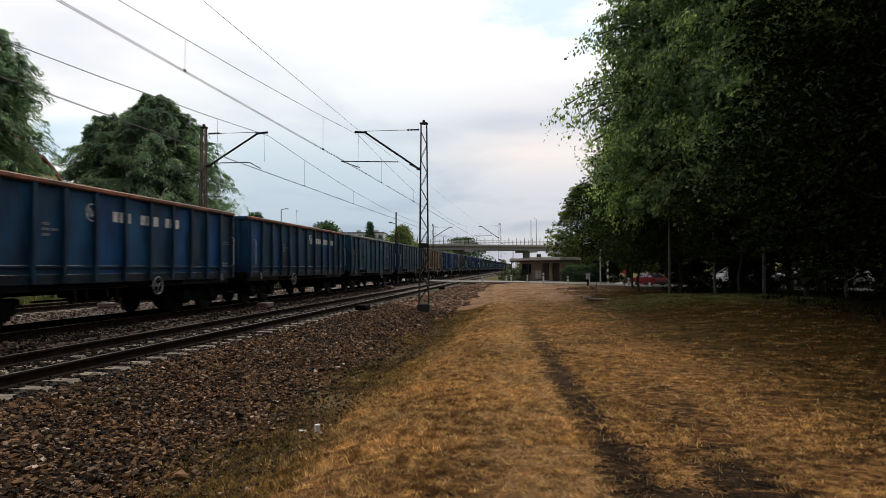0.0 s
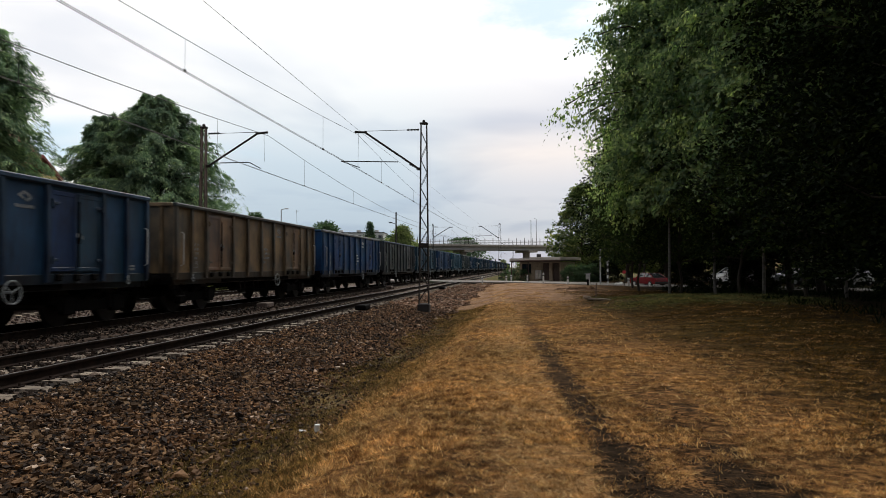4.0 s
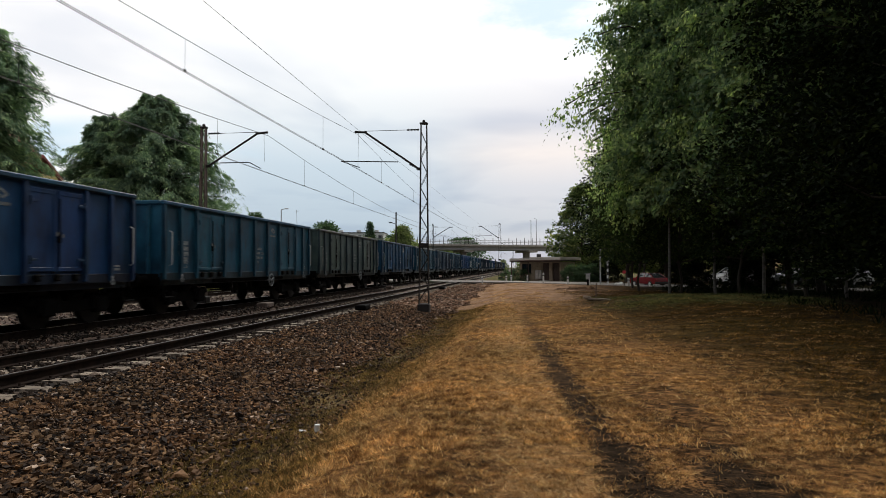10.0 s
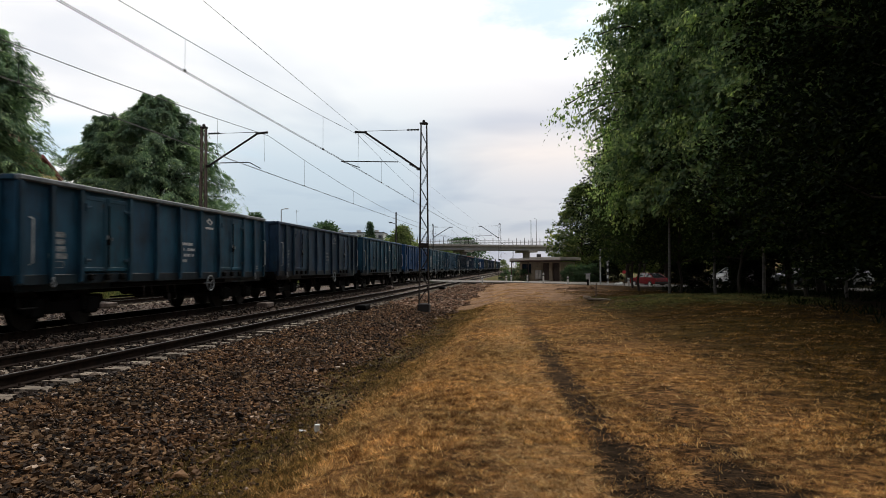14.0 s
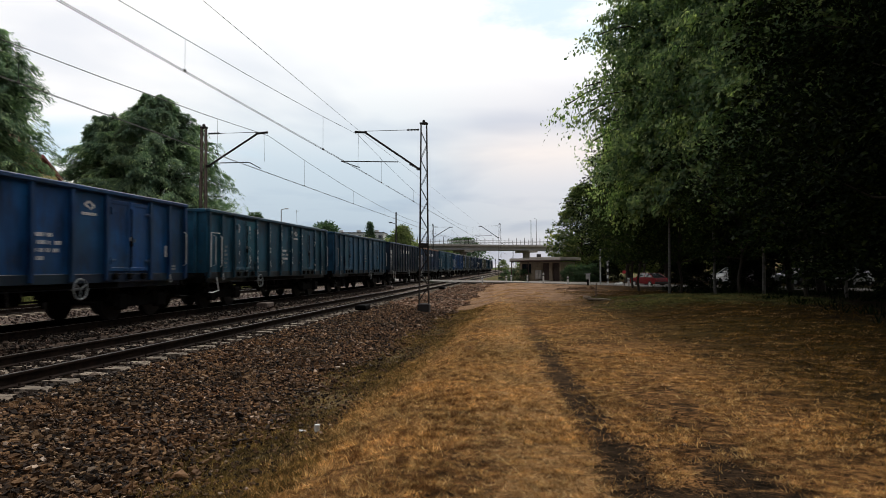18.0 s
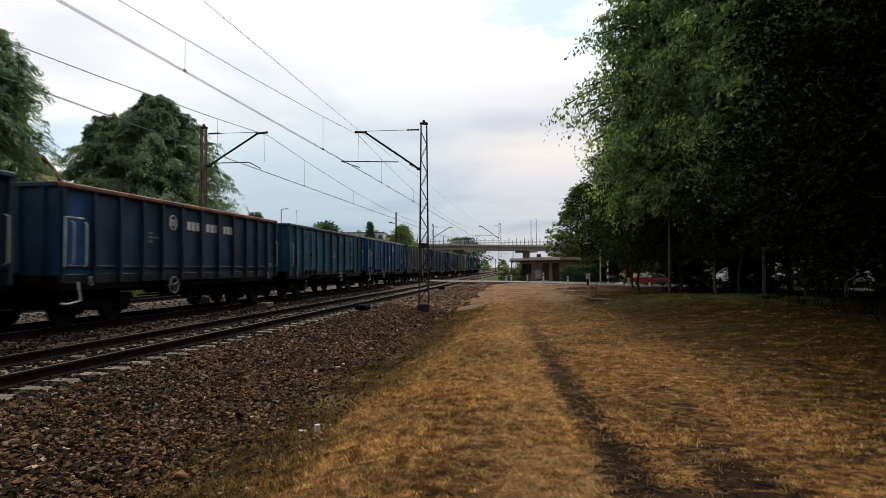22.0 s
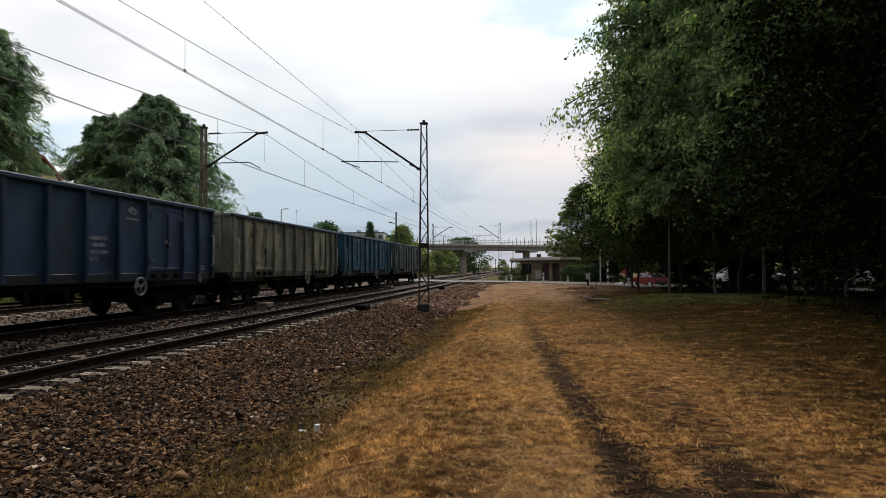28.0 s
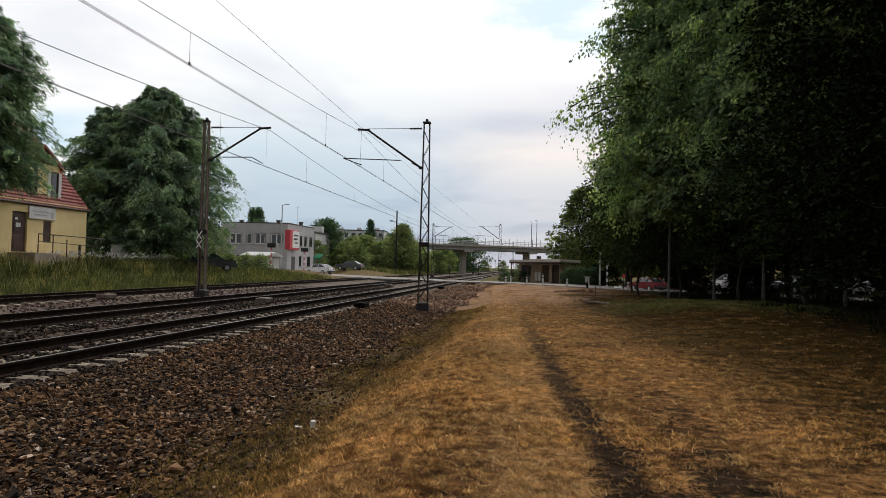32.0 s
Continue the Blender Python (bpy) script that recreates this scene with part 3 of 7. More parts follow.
def make_bed():
    ys = np.concatenate([np.arange(-60, 0, 6.0), np.arange(0, 30, 0.35), np.arange(30, 90, 1.5), np.geomspace(92, 900, 24)])
    xs = np.concatenate([np.arange(-3.55, -7.0, -0.12), np.arange(-7.0, -20.5, -0.35), [-20.7]])
    gx, gy = np.meshgrid(xs, ys)
    gz = bed_z(gx)
    gz = gz + np.array([noise.noise((a * 6, b * 6, 1.0)) * 0.03 + (noise.noise((a * 1.2, b * 0.9, 7.0)) * 0.06 - 0.03) * min(1, max(0, a + 5.2)) for a, b in zip(gx.ravel(), gy.ravel())]).reshape(gx.shape)
    nx, ny = len(xs), len(ys)
    i, j = np.meshgrid(np.arange(nx - 1), np.arange(ny - 1))
    a = (j * nx + i).ravel()
    ob = part("ballast_bed", array_mesh("ballast_bed", np.stack([gx.ravel(), gy.ravel(), gz.ravel()], 1), np.stack([a, a + nx, a + nx + 1, a + 1], 1)), BALLAST)
    tagged(ob, "reddish-brown crushed stone ballast under the tracks", "ballast", kind="structure")


make_bed()


def make_road():
    pts = [Vector(p) for p in ROAD]
    fine = []
    for k in range(len(pts) - 1):
        p0, p1, p2, p3 = pts[max(k - 1, 0)], pts[k], pts[k + 1], pts[min(k + 2, len(pts) - 1)]
        for s in range(8):
            t = s / 8
            fine.append(0.5 * (2 * p1 + (p2 - p0) * t + (2 * p0 - 5 * p1 + 4 * p2 - p3) * t * t + (3 * p1 - p0 - 3 * p2 + p3) * t ** 3))
    fine.append(pts[-1])
    mesh = Mesh()
    rows = []
    for k, p in enumerate(fine):
        d = (fine[min(k + 1, len(fine) - 1)] - fine[max(k - 1, 0)]).normalized()
        s = Vector((-d.y, d.x))
        row = []
        for w in (-3.1, -1.5, 0, 1.5, 3.1):
            q = p + s * w
            z = -0.05 + float(np.interp(q.x, [-40, -21, -19.6, -17.4, -14, -13.2, -10.3, -9, -6.3, -4, 8], [0.08, 0.06, 0.065, 0.065, 0.10, 0.105, 0.105, 0.04, 0.038, 0.03, -0.01]))
            row.append((q.x, q.y, z))
        rows.append(row)
    vs = [q for row in rows for q in row]
    mesh.add(vs, [(5 * k + i, 5 * k + i + 1, 5 * k + 6 + i, 5 * k + 5 + i) for k in range(len(rows) - 1) for i in range(4)])
    low = [(x, y, z - 0.12) for x, y, z in vs]
    n = len(vs)
    mesh.add(vs + low, [(5 * k + e, 5 * k + 5 + e, n + 5 * k + 5 + e, n + 5 * k + e) for k in range(len(rows) - 1) for e in (0, 4)])
    tagged(part("road", mesh, ASPHALT), "pale worn asphalt road over the level crossing", "road", kind="structure")


make_road()


# ---- tracks ----
def rail_mesh(a, b):
    foot = [(-0.07, -0.172), (0.07, -0.172), (0.07, -0.16), (0.012, -0.145), (0.010, -0.045), (0.034, -0.035), (0.036, -0.006), (0.028, 0.0), (-0.028, 0.0), (-0.036, -0.006), (-0.034, -0.035), (-0.010, -0.045), (-0.012, -0.145), (-0.07, -0.16)]
    return Mesh().prism(foot, a, b, "y").made("rail")


def sleeper_mesh():
    m = Mesh()
    prof = [(-1.28, -0.17), (-1.28, -0.03), (-1.24, 0.0), (-0.45, 0.0), (-0.38, -0.03), (0.38, -0.03), (0.45, 0.0), (1.24, 0.0), (1.28, -0.03), (1.28, -0.17)]
    n = len(prof)
    vs = [(x, -0.13 if z > -0.1 else -0.15, z) for x, z in prof] + [(x, 0.13 if z > -0.1 else 0.15, z) for x, z in prof]
    m.add(vs, [(i, (i + 1) % n, n + (i + 1) % n, n + i) for i in range(n)] + [tuple(range(n))[::-1], tuple(range(n, 2 * n))])
    return m.made("sleeper")


def clip_mesh():
    m = Mesh()
    for g in (-GAUGE, GAUGE):
        for s in (-1, 1):
            m.box((g + s * 0.11, 0, 0.012), (0.09, 0.12, 0.022), 0.006)
            m.tube((g + s * 0.12, 0, 0.01), (g + s * 0.12, 0, 0.055), 0.016, n=6)
    return m.made("rail_fastening")


SLEEPER, CLIP, RAIL = sleeper_mesh(), clip_mesh(), rail_mesh(-60, 760)
HEAD = Mesh().box((0, 350, 0.001), (0.052, 820, 0.003)).made("rail_head")


def make_track(x, z, label, near, far):
    t = thing("railway_track", label, "railway track", pose(x, 0, z), group="railway tracks")
    for g in (-GAUGE, GAUGE):
        r = part("rail", RAIL, RAIL_STEEL, t, "dark rusty steel rail", pose(g, 0, 0))
        part("running_surface", HEAD, RAIL_HEAD, r, "polished rail head")
    y = near
    rnd = random.Random(int(-x * 10))
    rest = Mesh()
    while y < 300:
        if y < far:
            s = part("sleeper", SLEEPER, SLEEPER_CONCRETE, t, at=pose(rnd.uniform(-0.012, 0.012), y, -0.176 - rnd.uniform(0, 0.012), 0, 0, rnd.uniform(-0.4, 0.4)))
            if y < 45:
                part("rail_fastening", CLIP, RAIL_STEEL, s)["kind"] = "stuff"
        else:
            rest.box((0, y, -0.22), (2.5, 0.26, 0.1))
        y += 0.6044
    part("distant_sleepers", rest, SLEEPER_CONCRETE, t)["kind"] = "stuff"
    for y in (22.5, 46.0):
        part("cable_box", Mesh().box((1.35, y + 2.6, -0.1), (0.42, 0.8, 0.2), 0.04), UNDER if x > -9 else RUSTY, t, "squat trackside connection box")
        if x < -13:
            break


make_track(T1, Z1, "running line with concrete sleepers and worn rails", 4.0, 105)
make_track(T2, Z2, "line with concrete sleepers under the passing goods train", 6.0, 105)
make_track(T3, Z3, "siding with rusty rails beside the grass bank", 12.0, 80)


# ---- overhead line ----
def lattice_mast(x, y, base, top, label, w0=0.235, w1=0.13):
    """Two channels that lean together, laced with flat bars, on a concrete foot."""
    t = thing("overhead_line_mast", label, "mast", pose(x, y, 0), group="overhead line masts")
    part("foundation", Mesh().box((0, 0, base + 0.12), (0.52, 0.5, 0.5), 0.06), TARRED, t, "tarred black concrete foot")
    z0 = base + 0.2
    for s in (-1, 1):
        m = Mesh()
        for off in (-0.09, 0.09):
            m.add([(s * w0 + dx, off * (1.3 if z < z0 + 0.1 else 0.75) + dy, z) for z, w0 in ((z0, w0), (top, w1)) for dx in (-0.018, 0.018) for dy in (-0.025, 0.025)],
                  [(0, 1, 3, 2), (4, 6, 7, 5), (0, 4, 5, 1), (2, 3, 7, 6), (0, 2, 6, 4), (1, 5, 7, 3)])
        m.add([(s * w0 - 0.01, -0.12, z0), (s * w0 + 0.01, -0.12, z0), (s * w0 + 0.01, 0.12, z0), (s * w0 - 0.01, 0.12, z0),
               (s * w1 - 0.01, -0.08, top), (s * w1 + 0.01, -0.08, top), (s * w1 + 0.01, 0.08, top), (s * w1 - 0.01, 0.08, top)],
              [(0, 1, 5, 4), (1, 2, 6, 5), (2, 3, 7, 6), (3, 0, 4, 7)])
        part("channel", m, MAST_STEEL, t)
    z, k = z0 + 0.3, 0
    while z < top - 0.4:
        step = 0.62
        wa, wb = (w0 + (w1 - w0) * (q - z0) / (top - z0) for q in (z, z + step))
        g = 1 if k % 2 else -1
        b = Mesh()
        for dy in (-0.1, 0.1):
            b.tube((g * wa, dy, z), (-g * wb, dy, z + step), 0.014, n=4)
        part("lacing_bar", b, MAST_STEEL, t)
        z += step
        k += 1
    part("cap", Mesh().box((0, 0, top + 0.03), (2 * w1 + 0.1, 0.22, 0.08), 0.02).box((0, 0, top + 0.12), (0.12, 0.12, 0.14), 0.03), MAST_STEEL, t)
    plate = Mesh().box((0, -0.14, base + 2.9), (0.44, 0.03, 0.2), 0.01)
    part("number_plate", plate, MAST_STEEL, t)
    return t


def insulator(m, p, q, r=0.055):
    p, q = Vector(p), Vector(q)
    for k in range(4):
        a = p.lerp(q, (k + 0.15) / 4)
        b = p.lerp(q, (k + 0.85) / 4)
        m.tube(a, b, r, r * 0.5, 8)
    m.tube(p, q, 0.02, n=6)


def cantilever(t, s, reach, hi, lo):
    """A raked tube arm with tie, registration arm and insulators; s: the side that it reaches to."""
    w = 0.22
    arm = Mesh().tube((s * w, 0, lo), (s * (reach - 0.35), 0, hi - 0.04), 0.045, n=8).tube((s * (reach - 0.42), 0, hi - 0.04), (s * (reach + 0.12), 0, hi), 0.05, n=8)
    arm.box((s * w, 0, lo), (0.2, 0.14, 0.12), 0.02)
    part("raked_arm", arm, MAST_STEEL, t)
    tie = Mesh().tube((s * (w + 0.5), 0, hi + 0.02), (s * (reach - 0.3), 0, hi + 0.02), 0.012, n=6)
    part("tie_rod", tie, MAST_STEEL, t)
    ins = Mesh()
    insulator(ins, (s * w, 0, hi + 0.02), (s * (w + 0.55), 0, hi + 0.02))
    insulator(ins, (s * (w + 0.08), 0, lo + 0.05), (s * (w + 0.42), 0, lo + 0.22))
    part("insulator", ins, BLACK, t, "dark ribbed insulator")
    if s < 0:
        reg = Mesh().pipe([(s * 1.15, 0, lo + 0.33), (s * (reach + 0.75), 0, lo + 0.42), (s * (reach - 0.1), 0, lo + 0.12)], 0.022, 6)
    else:
        reg = Mesh().pipe([(s * 0.75, 0, lo + 0.13), (s * (reach - 0.72), 0, lo + 0.13), (s * (reach - 0.2), 0, lo - 0.15)], 0.022, 6)
    part("registration_arm", reg, MAST_STEEL, t)
    drop = Mesh().tube((s * (reach - 0.05), 0, hi), (s * (reach - 0.02), 0, lo + 0.15), 0.006, n=4)
    part("dropper", drop, WIRE, t)


XA, XB, YA, YB = -4.58, -14.33, 28.6, 27.6
mast_rows = [(XA, YA, -0.50, 7.75, 1, "dark steel lattice mast on the ballast shoulder"), (XB, YB, -0.16, 7.65, 0, "rusty steel lattice mast between the tracks"),
             (XA + 0.3, 97.0, -0.35, 7.75, 1, "distant dark lattice mast beyond the crossing"), (XB + 0.2, 96.5, -0.12, 7.7, 0, "distant lattice mast beyond the crossing"),
             (XA + 0.5, 166.0, -0.3, 7.8, 1, "far lattice mast behind the bridge"), (XB + 0.4, 166.0, -0.1, 7.8, 0, "far lattice mast behind the bridge")]
for mx, my, base, top, near, label in mast_rows:
    mast = lattice_mast(mx, my, base, top, label, *((0.21, 0.125) if near else (0.15, 0.10)))
    if near:
        cantilever(mast, -1, 3.0, 7.50, 5.78)
    else:
        cantilever(mast, 1, 2.85, 7.38, 5.95)
    if mx == XB:
        for q in mast.children:
            if q.name.startswith(("channel", "lacing")):
                q.data.materials[0] = RUSTY


def wire(name, label, pts, r=0.008):
    m = Mesh()
    m.pipe(pts, r, 5)
    return part(name, m, WIRE)


def overhead(x, z, hi, stagger, label, sag=0.44, thick=0.008):
    t = thing("overhead_line", label, "overhead wire", pose(0, 0, 0), group="overhead lines")
    masts = [-40.4, YA, 97.0, 166.0, 235.0]
    con, mes = [], []
    drops = Mesh()
    for k, (a, b) in enumerate(zip(masts, masts[1:])):
        sa, sb = stagger * (-1) ** k, -stagger * (-1) ** k
        for i in range(13):
            u = i / 12
            px = x + sa + (sb - sa) * u
            y = a + (b - a) * u
            q = (2 * u - 1) ** 2
            mes.append((px, y, z + sag + (hi - z - sag) * q))
            con.append((px, y, z))
        n = 7
        for i in range(n):
            u = (i + 0.5) / n
            px = x + sa + (sb - sa) * u
            y = a + (b - a) * u
            drops.tube((px, y, z), (px, y, z + sag + (hi - z - sag) * (2 * u - 1) ** 2), 0.005, n=4)
            drops.box((px, y, z + 0.02), (0.04, 0.05, 0.07))
    for dx in (-0.03, 0.03):
        part("contact_wire", Mesh().pipe([(p[0] + dx, p[1], p[2]) for p in con], 0.008, 5), WIRE, t)
    part("messenger_wire", Mesh().pipe(mes, thick, 5), WIRE, t)
    part("droppers", drops, WIRE, t)
    return t


overhead(-7.72, 5.84, 7.38, -0.15, "contact and messenger wires over the near track", 0.34)
overhead(-11.74, 5.74, 7.44, 0.0, "contact and messenger wires over the train's track", 0.44, 0.012)
feed = Mesh().pipe([(-7.3, -40, 8.4), (-7.45, 5, 7.7), (-7.55, YA, 7.58), (-7.2, 97, 7.7), (-7.0, 166, 7.8)], 0.007, 5)
single("feeder_wire", feed, WIRE, "thin feeder wire strung along the mast tops", "wire")


# ---- goods train ----
HALF, WIDE, FLOOR, TOP = 6.35, 1.42, 1.10, 3.25
DOOR_STAKES = [0.10, 1.0, 1.95, 3.85, 5.10, 6.35, 7.60, 8.85, 10.75, 11.70, 12.60]
PLAIN_STAKES = [0.10, 1.19, 2.20, 3.20, 4.15, 5.22, 6.40, 7.55, 8.70, 9.75, 10.75, 11.70, 12.60]


def bogie(parent, y):
    b = Mesh()
    for s in (-1, 1):
        side = [(-1.45, 0.56), (-1.40, 0.72), (-0.75, 0.74), (-0.35, 0.60), (0.35, 0.60), (0.75, 0.74), (1.40, 0.72), (1.45, 0.56), (1.05, 0.50), (0.55, 0.34), (-0.55, 0.34), (-1.05, 0.50)]
        b.prism(side, s * 1.0 - 0.05, s * 1.0 + 0.05, "x")
        for w in (-0.9, 0.9):
            b.box((s * 1.05, w, 0.48), (0.2, 0.44, 0.40), 0.04)
            for k in (-0.28, 0.28):
                b.tube((s * 1.03, w + k, 0.38), (s * 1.03, w + k, 0.74), 0.09, n=8)
    b.box((0, 0, 0.62), (2.1, 0.5, 0.30), 0.03)
    b.box((0, 0, 0.86), (2.3, 0.36, 0.2), 0.03)
    b.box((0, -1.4, 0.6), (1.9, 0.12, 0.14), 0.02)
    b.box((0, 1.4, 0.6), (1.9, 0.12, 0.14), 0.02)
    ob = part("bogie", b, UNDER, parent, "grimy two-axle bogie with shade in its colour", pose(0, y, 0))
    for w in (-0.9, 0.9):
        part("wheelset", WHEELSET, WHEEL, ob, at=pose(0, w, 0.46))


def wheelset_mesh():
    m = Mesh()
    m.tube((-0.95, 0, 0), (0.95, 0, 0), 0.08, n=10)
    for s in (-1, 1):
        for x0, x1, r0, r1 in ((0.690, 0.720, 0.488, 0.488), (0.720, 0.825, 0.462, 0.456), (0.74, 0.80, 0.40, 0.40)):
            m.tube((s * x0, 0, 0), (s * x1, 0, 0), r0, r1, 28)
        m.tube((s * 0.80, 0, 0), (s * 0.86, 0, 0), 0.13, 0.11, 12)
        for k in range(6):
            a = math.pi * k / 3
            m.box((s * 0.815, 0.28 * math.cos(a), 0.28 * math.sin(a)), (0.02, 0.06, 0.06), 0.01)
    return m.made("wheelset")


WHEELSET = wheelset_mesh()


def open_wagon(kind):
    """An eight-wheeled open box wagon; kind: 'doors' or 'plain' sides."""
    t = new("open_wagon")
    tagged(t, "weathered open box wagon", "railway wagon", group="wagons of the goods train")
    for s in (-1, 1):
        rows = DOOR_STAKES if kind == "doors" else PLAIN_STAKES
        bays = list(zip(rows, rows[1:])) if s > 0 else [(0.10, 12.60)]
        for a, b in bays:
            a, b = (0.02 if a == 0.10 else a), (2 * HALF - 0.02 if b == 12.60 else b)
            part("side_panel", Mesh().box((s * (WIDE - 0.09), (a + b) / 2 - HALF, (FLOOR + TOP) / 2), (0.03, b - a - 0.006, TOP - FLOOR - 0.02)), PAINT, t)
        part("top_chord", Mesh().box((s * (WIDE - 0.05), 0, TOP), (0.13, 2 * HALF, 0.12), 0.025), PAINT, t)
        part("sole_bar", Mesh().box((s * (WIDE - 0.085), 0, FLOOR + 0.02), (0.07, 2 * HALF, 0.22), 0.008).box((s * (WIDE - 0.2), 0, FLOOR - 0.14), (0.08, 2 * HALF - 0.3, 0.20), 0.02), PAINT, t, "solebar along the floor, wall colour darkened for shade")
        stakes = DOOR_STAKES if kind == "doors" else PLAIN_STAKES
        for y in stakes:
            tap = [(WIDE - 0.08, FLOOR - 0.07), (WIDE + 0.0, FLOOR - 0.04), (WIDE + 0.03, FLOOR + 0.5), (WIDE + 0.0, TOP - 0.05), (WIDE - 0.08, TOP - 0.05)]
            part("stake", Mesh().prism([(s * a, b) for a, b in tap], y - HALF - 0.055, y - HALF + 0.055, "y"), PAINT, t)
        if kind == "doors":
            for a, b in ((1.95, 3.85), (8.85, 10.75)):
                mid = (a + b) / 2
                for p, q in ((a + 0.09, mid - 0.02), (mid + 0.02, b - 0.09)):
                    y0, y1 = p - HALF, q - HALF
                    leaf = Mesh().box((s * (WIDE - 0.055), (y0 + y1) / 2, (FLOOR + TOP) / 2 + 0.02), (0.03, y1 - y0, TOP - FLOOR - 0.36), 0.008)
                    for yy in (y0 + 0.04, y1 - 0.04):
                        leaf.box((s * (WIDE - 0.042), yy, (FLOOR + TOP) / 2 + 0.02), (0.026, 0.08, TOP - FLOOR - 0.34), 0.006)
                    for zz in (FLOOR + 0.24, TOP - 0.22):
                        leaf.box((s * (WIDE - 0.042), (y0 + y1) / 2, zz), (0.024, y1 - y0 - 0.16, 0.09), 0.006)
                    d = part("door_leaf", leaf, PAINT, t)
                    for zz in (FLOOR + 0.45, TOP - 0.45):
                        e = y0 + 0.02 if p < mid - 0.5 else y1 - 0.02
                        part("hinge", Mesh().tube((s * (WIDE + 0.0), e, zz - 0.09), (s * (WIDE + 0.0), e, zz + 0.09), 0.025, n=8).box((s * WIDE, e + (0.1 if e < (y0 + y1) / 2 else -0.1), zz), (0.02, 0.2, 0.06), 0.005), PAINT, d)
                part("door_bolt", Mesh().tube((s * (WIDE + 0.02), mid - HALF, FLOOR + 0.3), (s * (WIDE + 0.02), mid - HALF, TOP - 0.35), 0.018, n=6).box((s * (WIDE + 0.02), mid - HALF, FLOOR + 0.95), (0.05, 0.09, 0.24), 0.01), UNDER, t, "dark door locking bar")
                part("bolt_handle", Mesh().box((s * (WIDE + 0.045), mid - HALF - 0.09, FLOOR + 1.02), (0.025, 0.035, 0.10), 0.008).box((s * (WIDE + 0.045), mid - HALF + 0.09, FLOOR + 0.98), (0.025, 0.035, 0.09), 0.008), FADED, t, "worn bright bolt handles")
                for yy in (a + 0.35, mid, b - 0.35):
                    part("door_latch", Mesh().box((s * (WIDE - 0.02), yy - HALF, FLOOR + 0.06), (0.10, 0.16, 0.16), 0.03).tube((s * (WIDE + 0.0), yy - HALF - 0.12, FLOOR + 0.12), (s * (WIDE + 0.0), yy - HALF + 0.12, FLOOR + 0.10), 0.02, n=6), UNDER, t, "greasy latch under the door, shade in its colour")
        else:
            part("waist_rail", Mesh().box((s * (WIDE - 0.06), 0, FLOOR + 0.30), (0.05, 2 * HALF - 0.2, 0.06), 0.01), PAINT, t)
        for e in (-1, 1):
            h = Mesh()
            yy = e * (HALF - 0.28)
            h.pipe([(s * (WIDE + 0.02), yy, FLOOR + 0.34), (s * (WIDE + 0.10), yy, FLOOR + 0.38), (s * (WIDE + 0.10), yy, FLOOR + 1.30), (s * (WIDE + 0.02), yy, FLOOR + 1.34)], 0.018, 6)
            part("handrail", h, RAIL_PAINT, t, "pale steel corner handrail")
            st = Mesh().pipe([(s * (WIDE - 0.1), yy - 0.2, FLOOR - 0.2), (s * (WIDE - 0.02), yy - 0.2, 0.52), (s * (WIDE - 0.02), yy + 0.2, 0.52), (s * (WIDE - 0.1), yy + 0.2, FLOOR - 0.2)], 0.018, 6).box((s * (WIDE - 0.02), yy, 0.53), (0.14, 0.4, 0.03), 0.005)
            part("step", st, UNDER, t, "bent steel shunter's step")
            part("tow_hook", Mesh().ring((s * (WIDE + 0.02), e * (HALF - 1.0), FLOOR - 0.08), 0.06, 0.02, "x", 10, 5).box((s * (WIDE - 0.0), e * (HALF - 1.0), FLOOR + 0.03), (0.05, 0.08, 0.1), 0.01), FADED, t, "worn pale tow hook")
            part("buffer", Mesh().tube((s * 0.875, e * (HALF + 0.04), 1.05), (s * 0.875, e * (HALF + 0.42), 1.05), 0.11, 0.09, 12).tube((s * 0.875, e * (HALF + 0.42), 1.05), (s * 0.875, e * (HALF + 0.68), 1.05), 0.075, 0.075, 12).tube((s * 0.875, e * (HALF + 0.68), 1.05), (s * 0.875, e * (HALF + 0.735), 1.05), 0.23, 0.22, 16), UNDER, t, "greasy round buffer with shade in its colour")
    for e in (-1, 1):
        w = Mesh().box((0, e * (HALF - 0.06), (FLOOR + TOP) / 2), (2 * WIDE - 0.2, 0.03, TOP - FLOOR))
        part("end_wall", w, PAINT, t)
        for x in (-0.95, -0.35, 0.35, 0.95):
            part("end_post", Mesh().box((x, e * (HALF - 0.01), (FLOOR + TOP) / 2), (0.1, 0.09, TOP - FLOOR - 0.1), 0.02), PAINT, t)
        part("end_rail", Mesh().box((0, e * (HALF - 0.02), TOP), (2 * WIDE - 0.24, 0.13, 0.115), 0.02), PAINT, t)
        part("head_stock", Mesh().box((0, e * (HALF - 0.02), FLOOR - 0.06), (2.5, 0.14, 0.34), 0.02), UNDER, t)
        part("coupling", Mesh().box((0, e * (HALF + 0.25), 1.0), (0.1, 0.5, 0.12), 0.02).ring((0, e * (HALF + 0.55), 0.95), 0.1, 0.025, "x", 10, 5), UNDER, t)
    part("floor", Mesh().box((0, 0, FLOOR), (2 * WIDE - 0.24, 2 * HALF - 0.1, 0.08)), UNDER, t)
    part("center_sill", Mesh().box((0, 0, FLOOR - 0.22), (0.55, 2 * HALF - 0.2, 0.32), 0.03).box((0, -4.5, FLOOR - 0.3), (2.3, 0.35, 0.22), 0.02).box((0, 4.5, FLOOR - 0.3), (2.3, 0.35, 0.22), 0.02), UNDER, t)
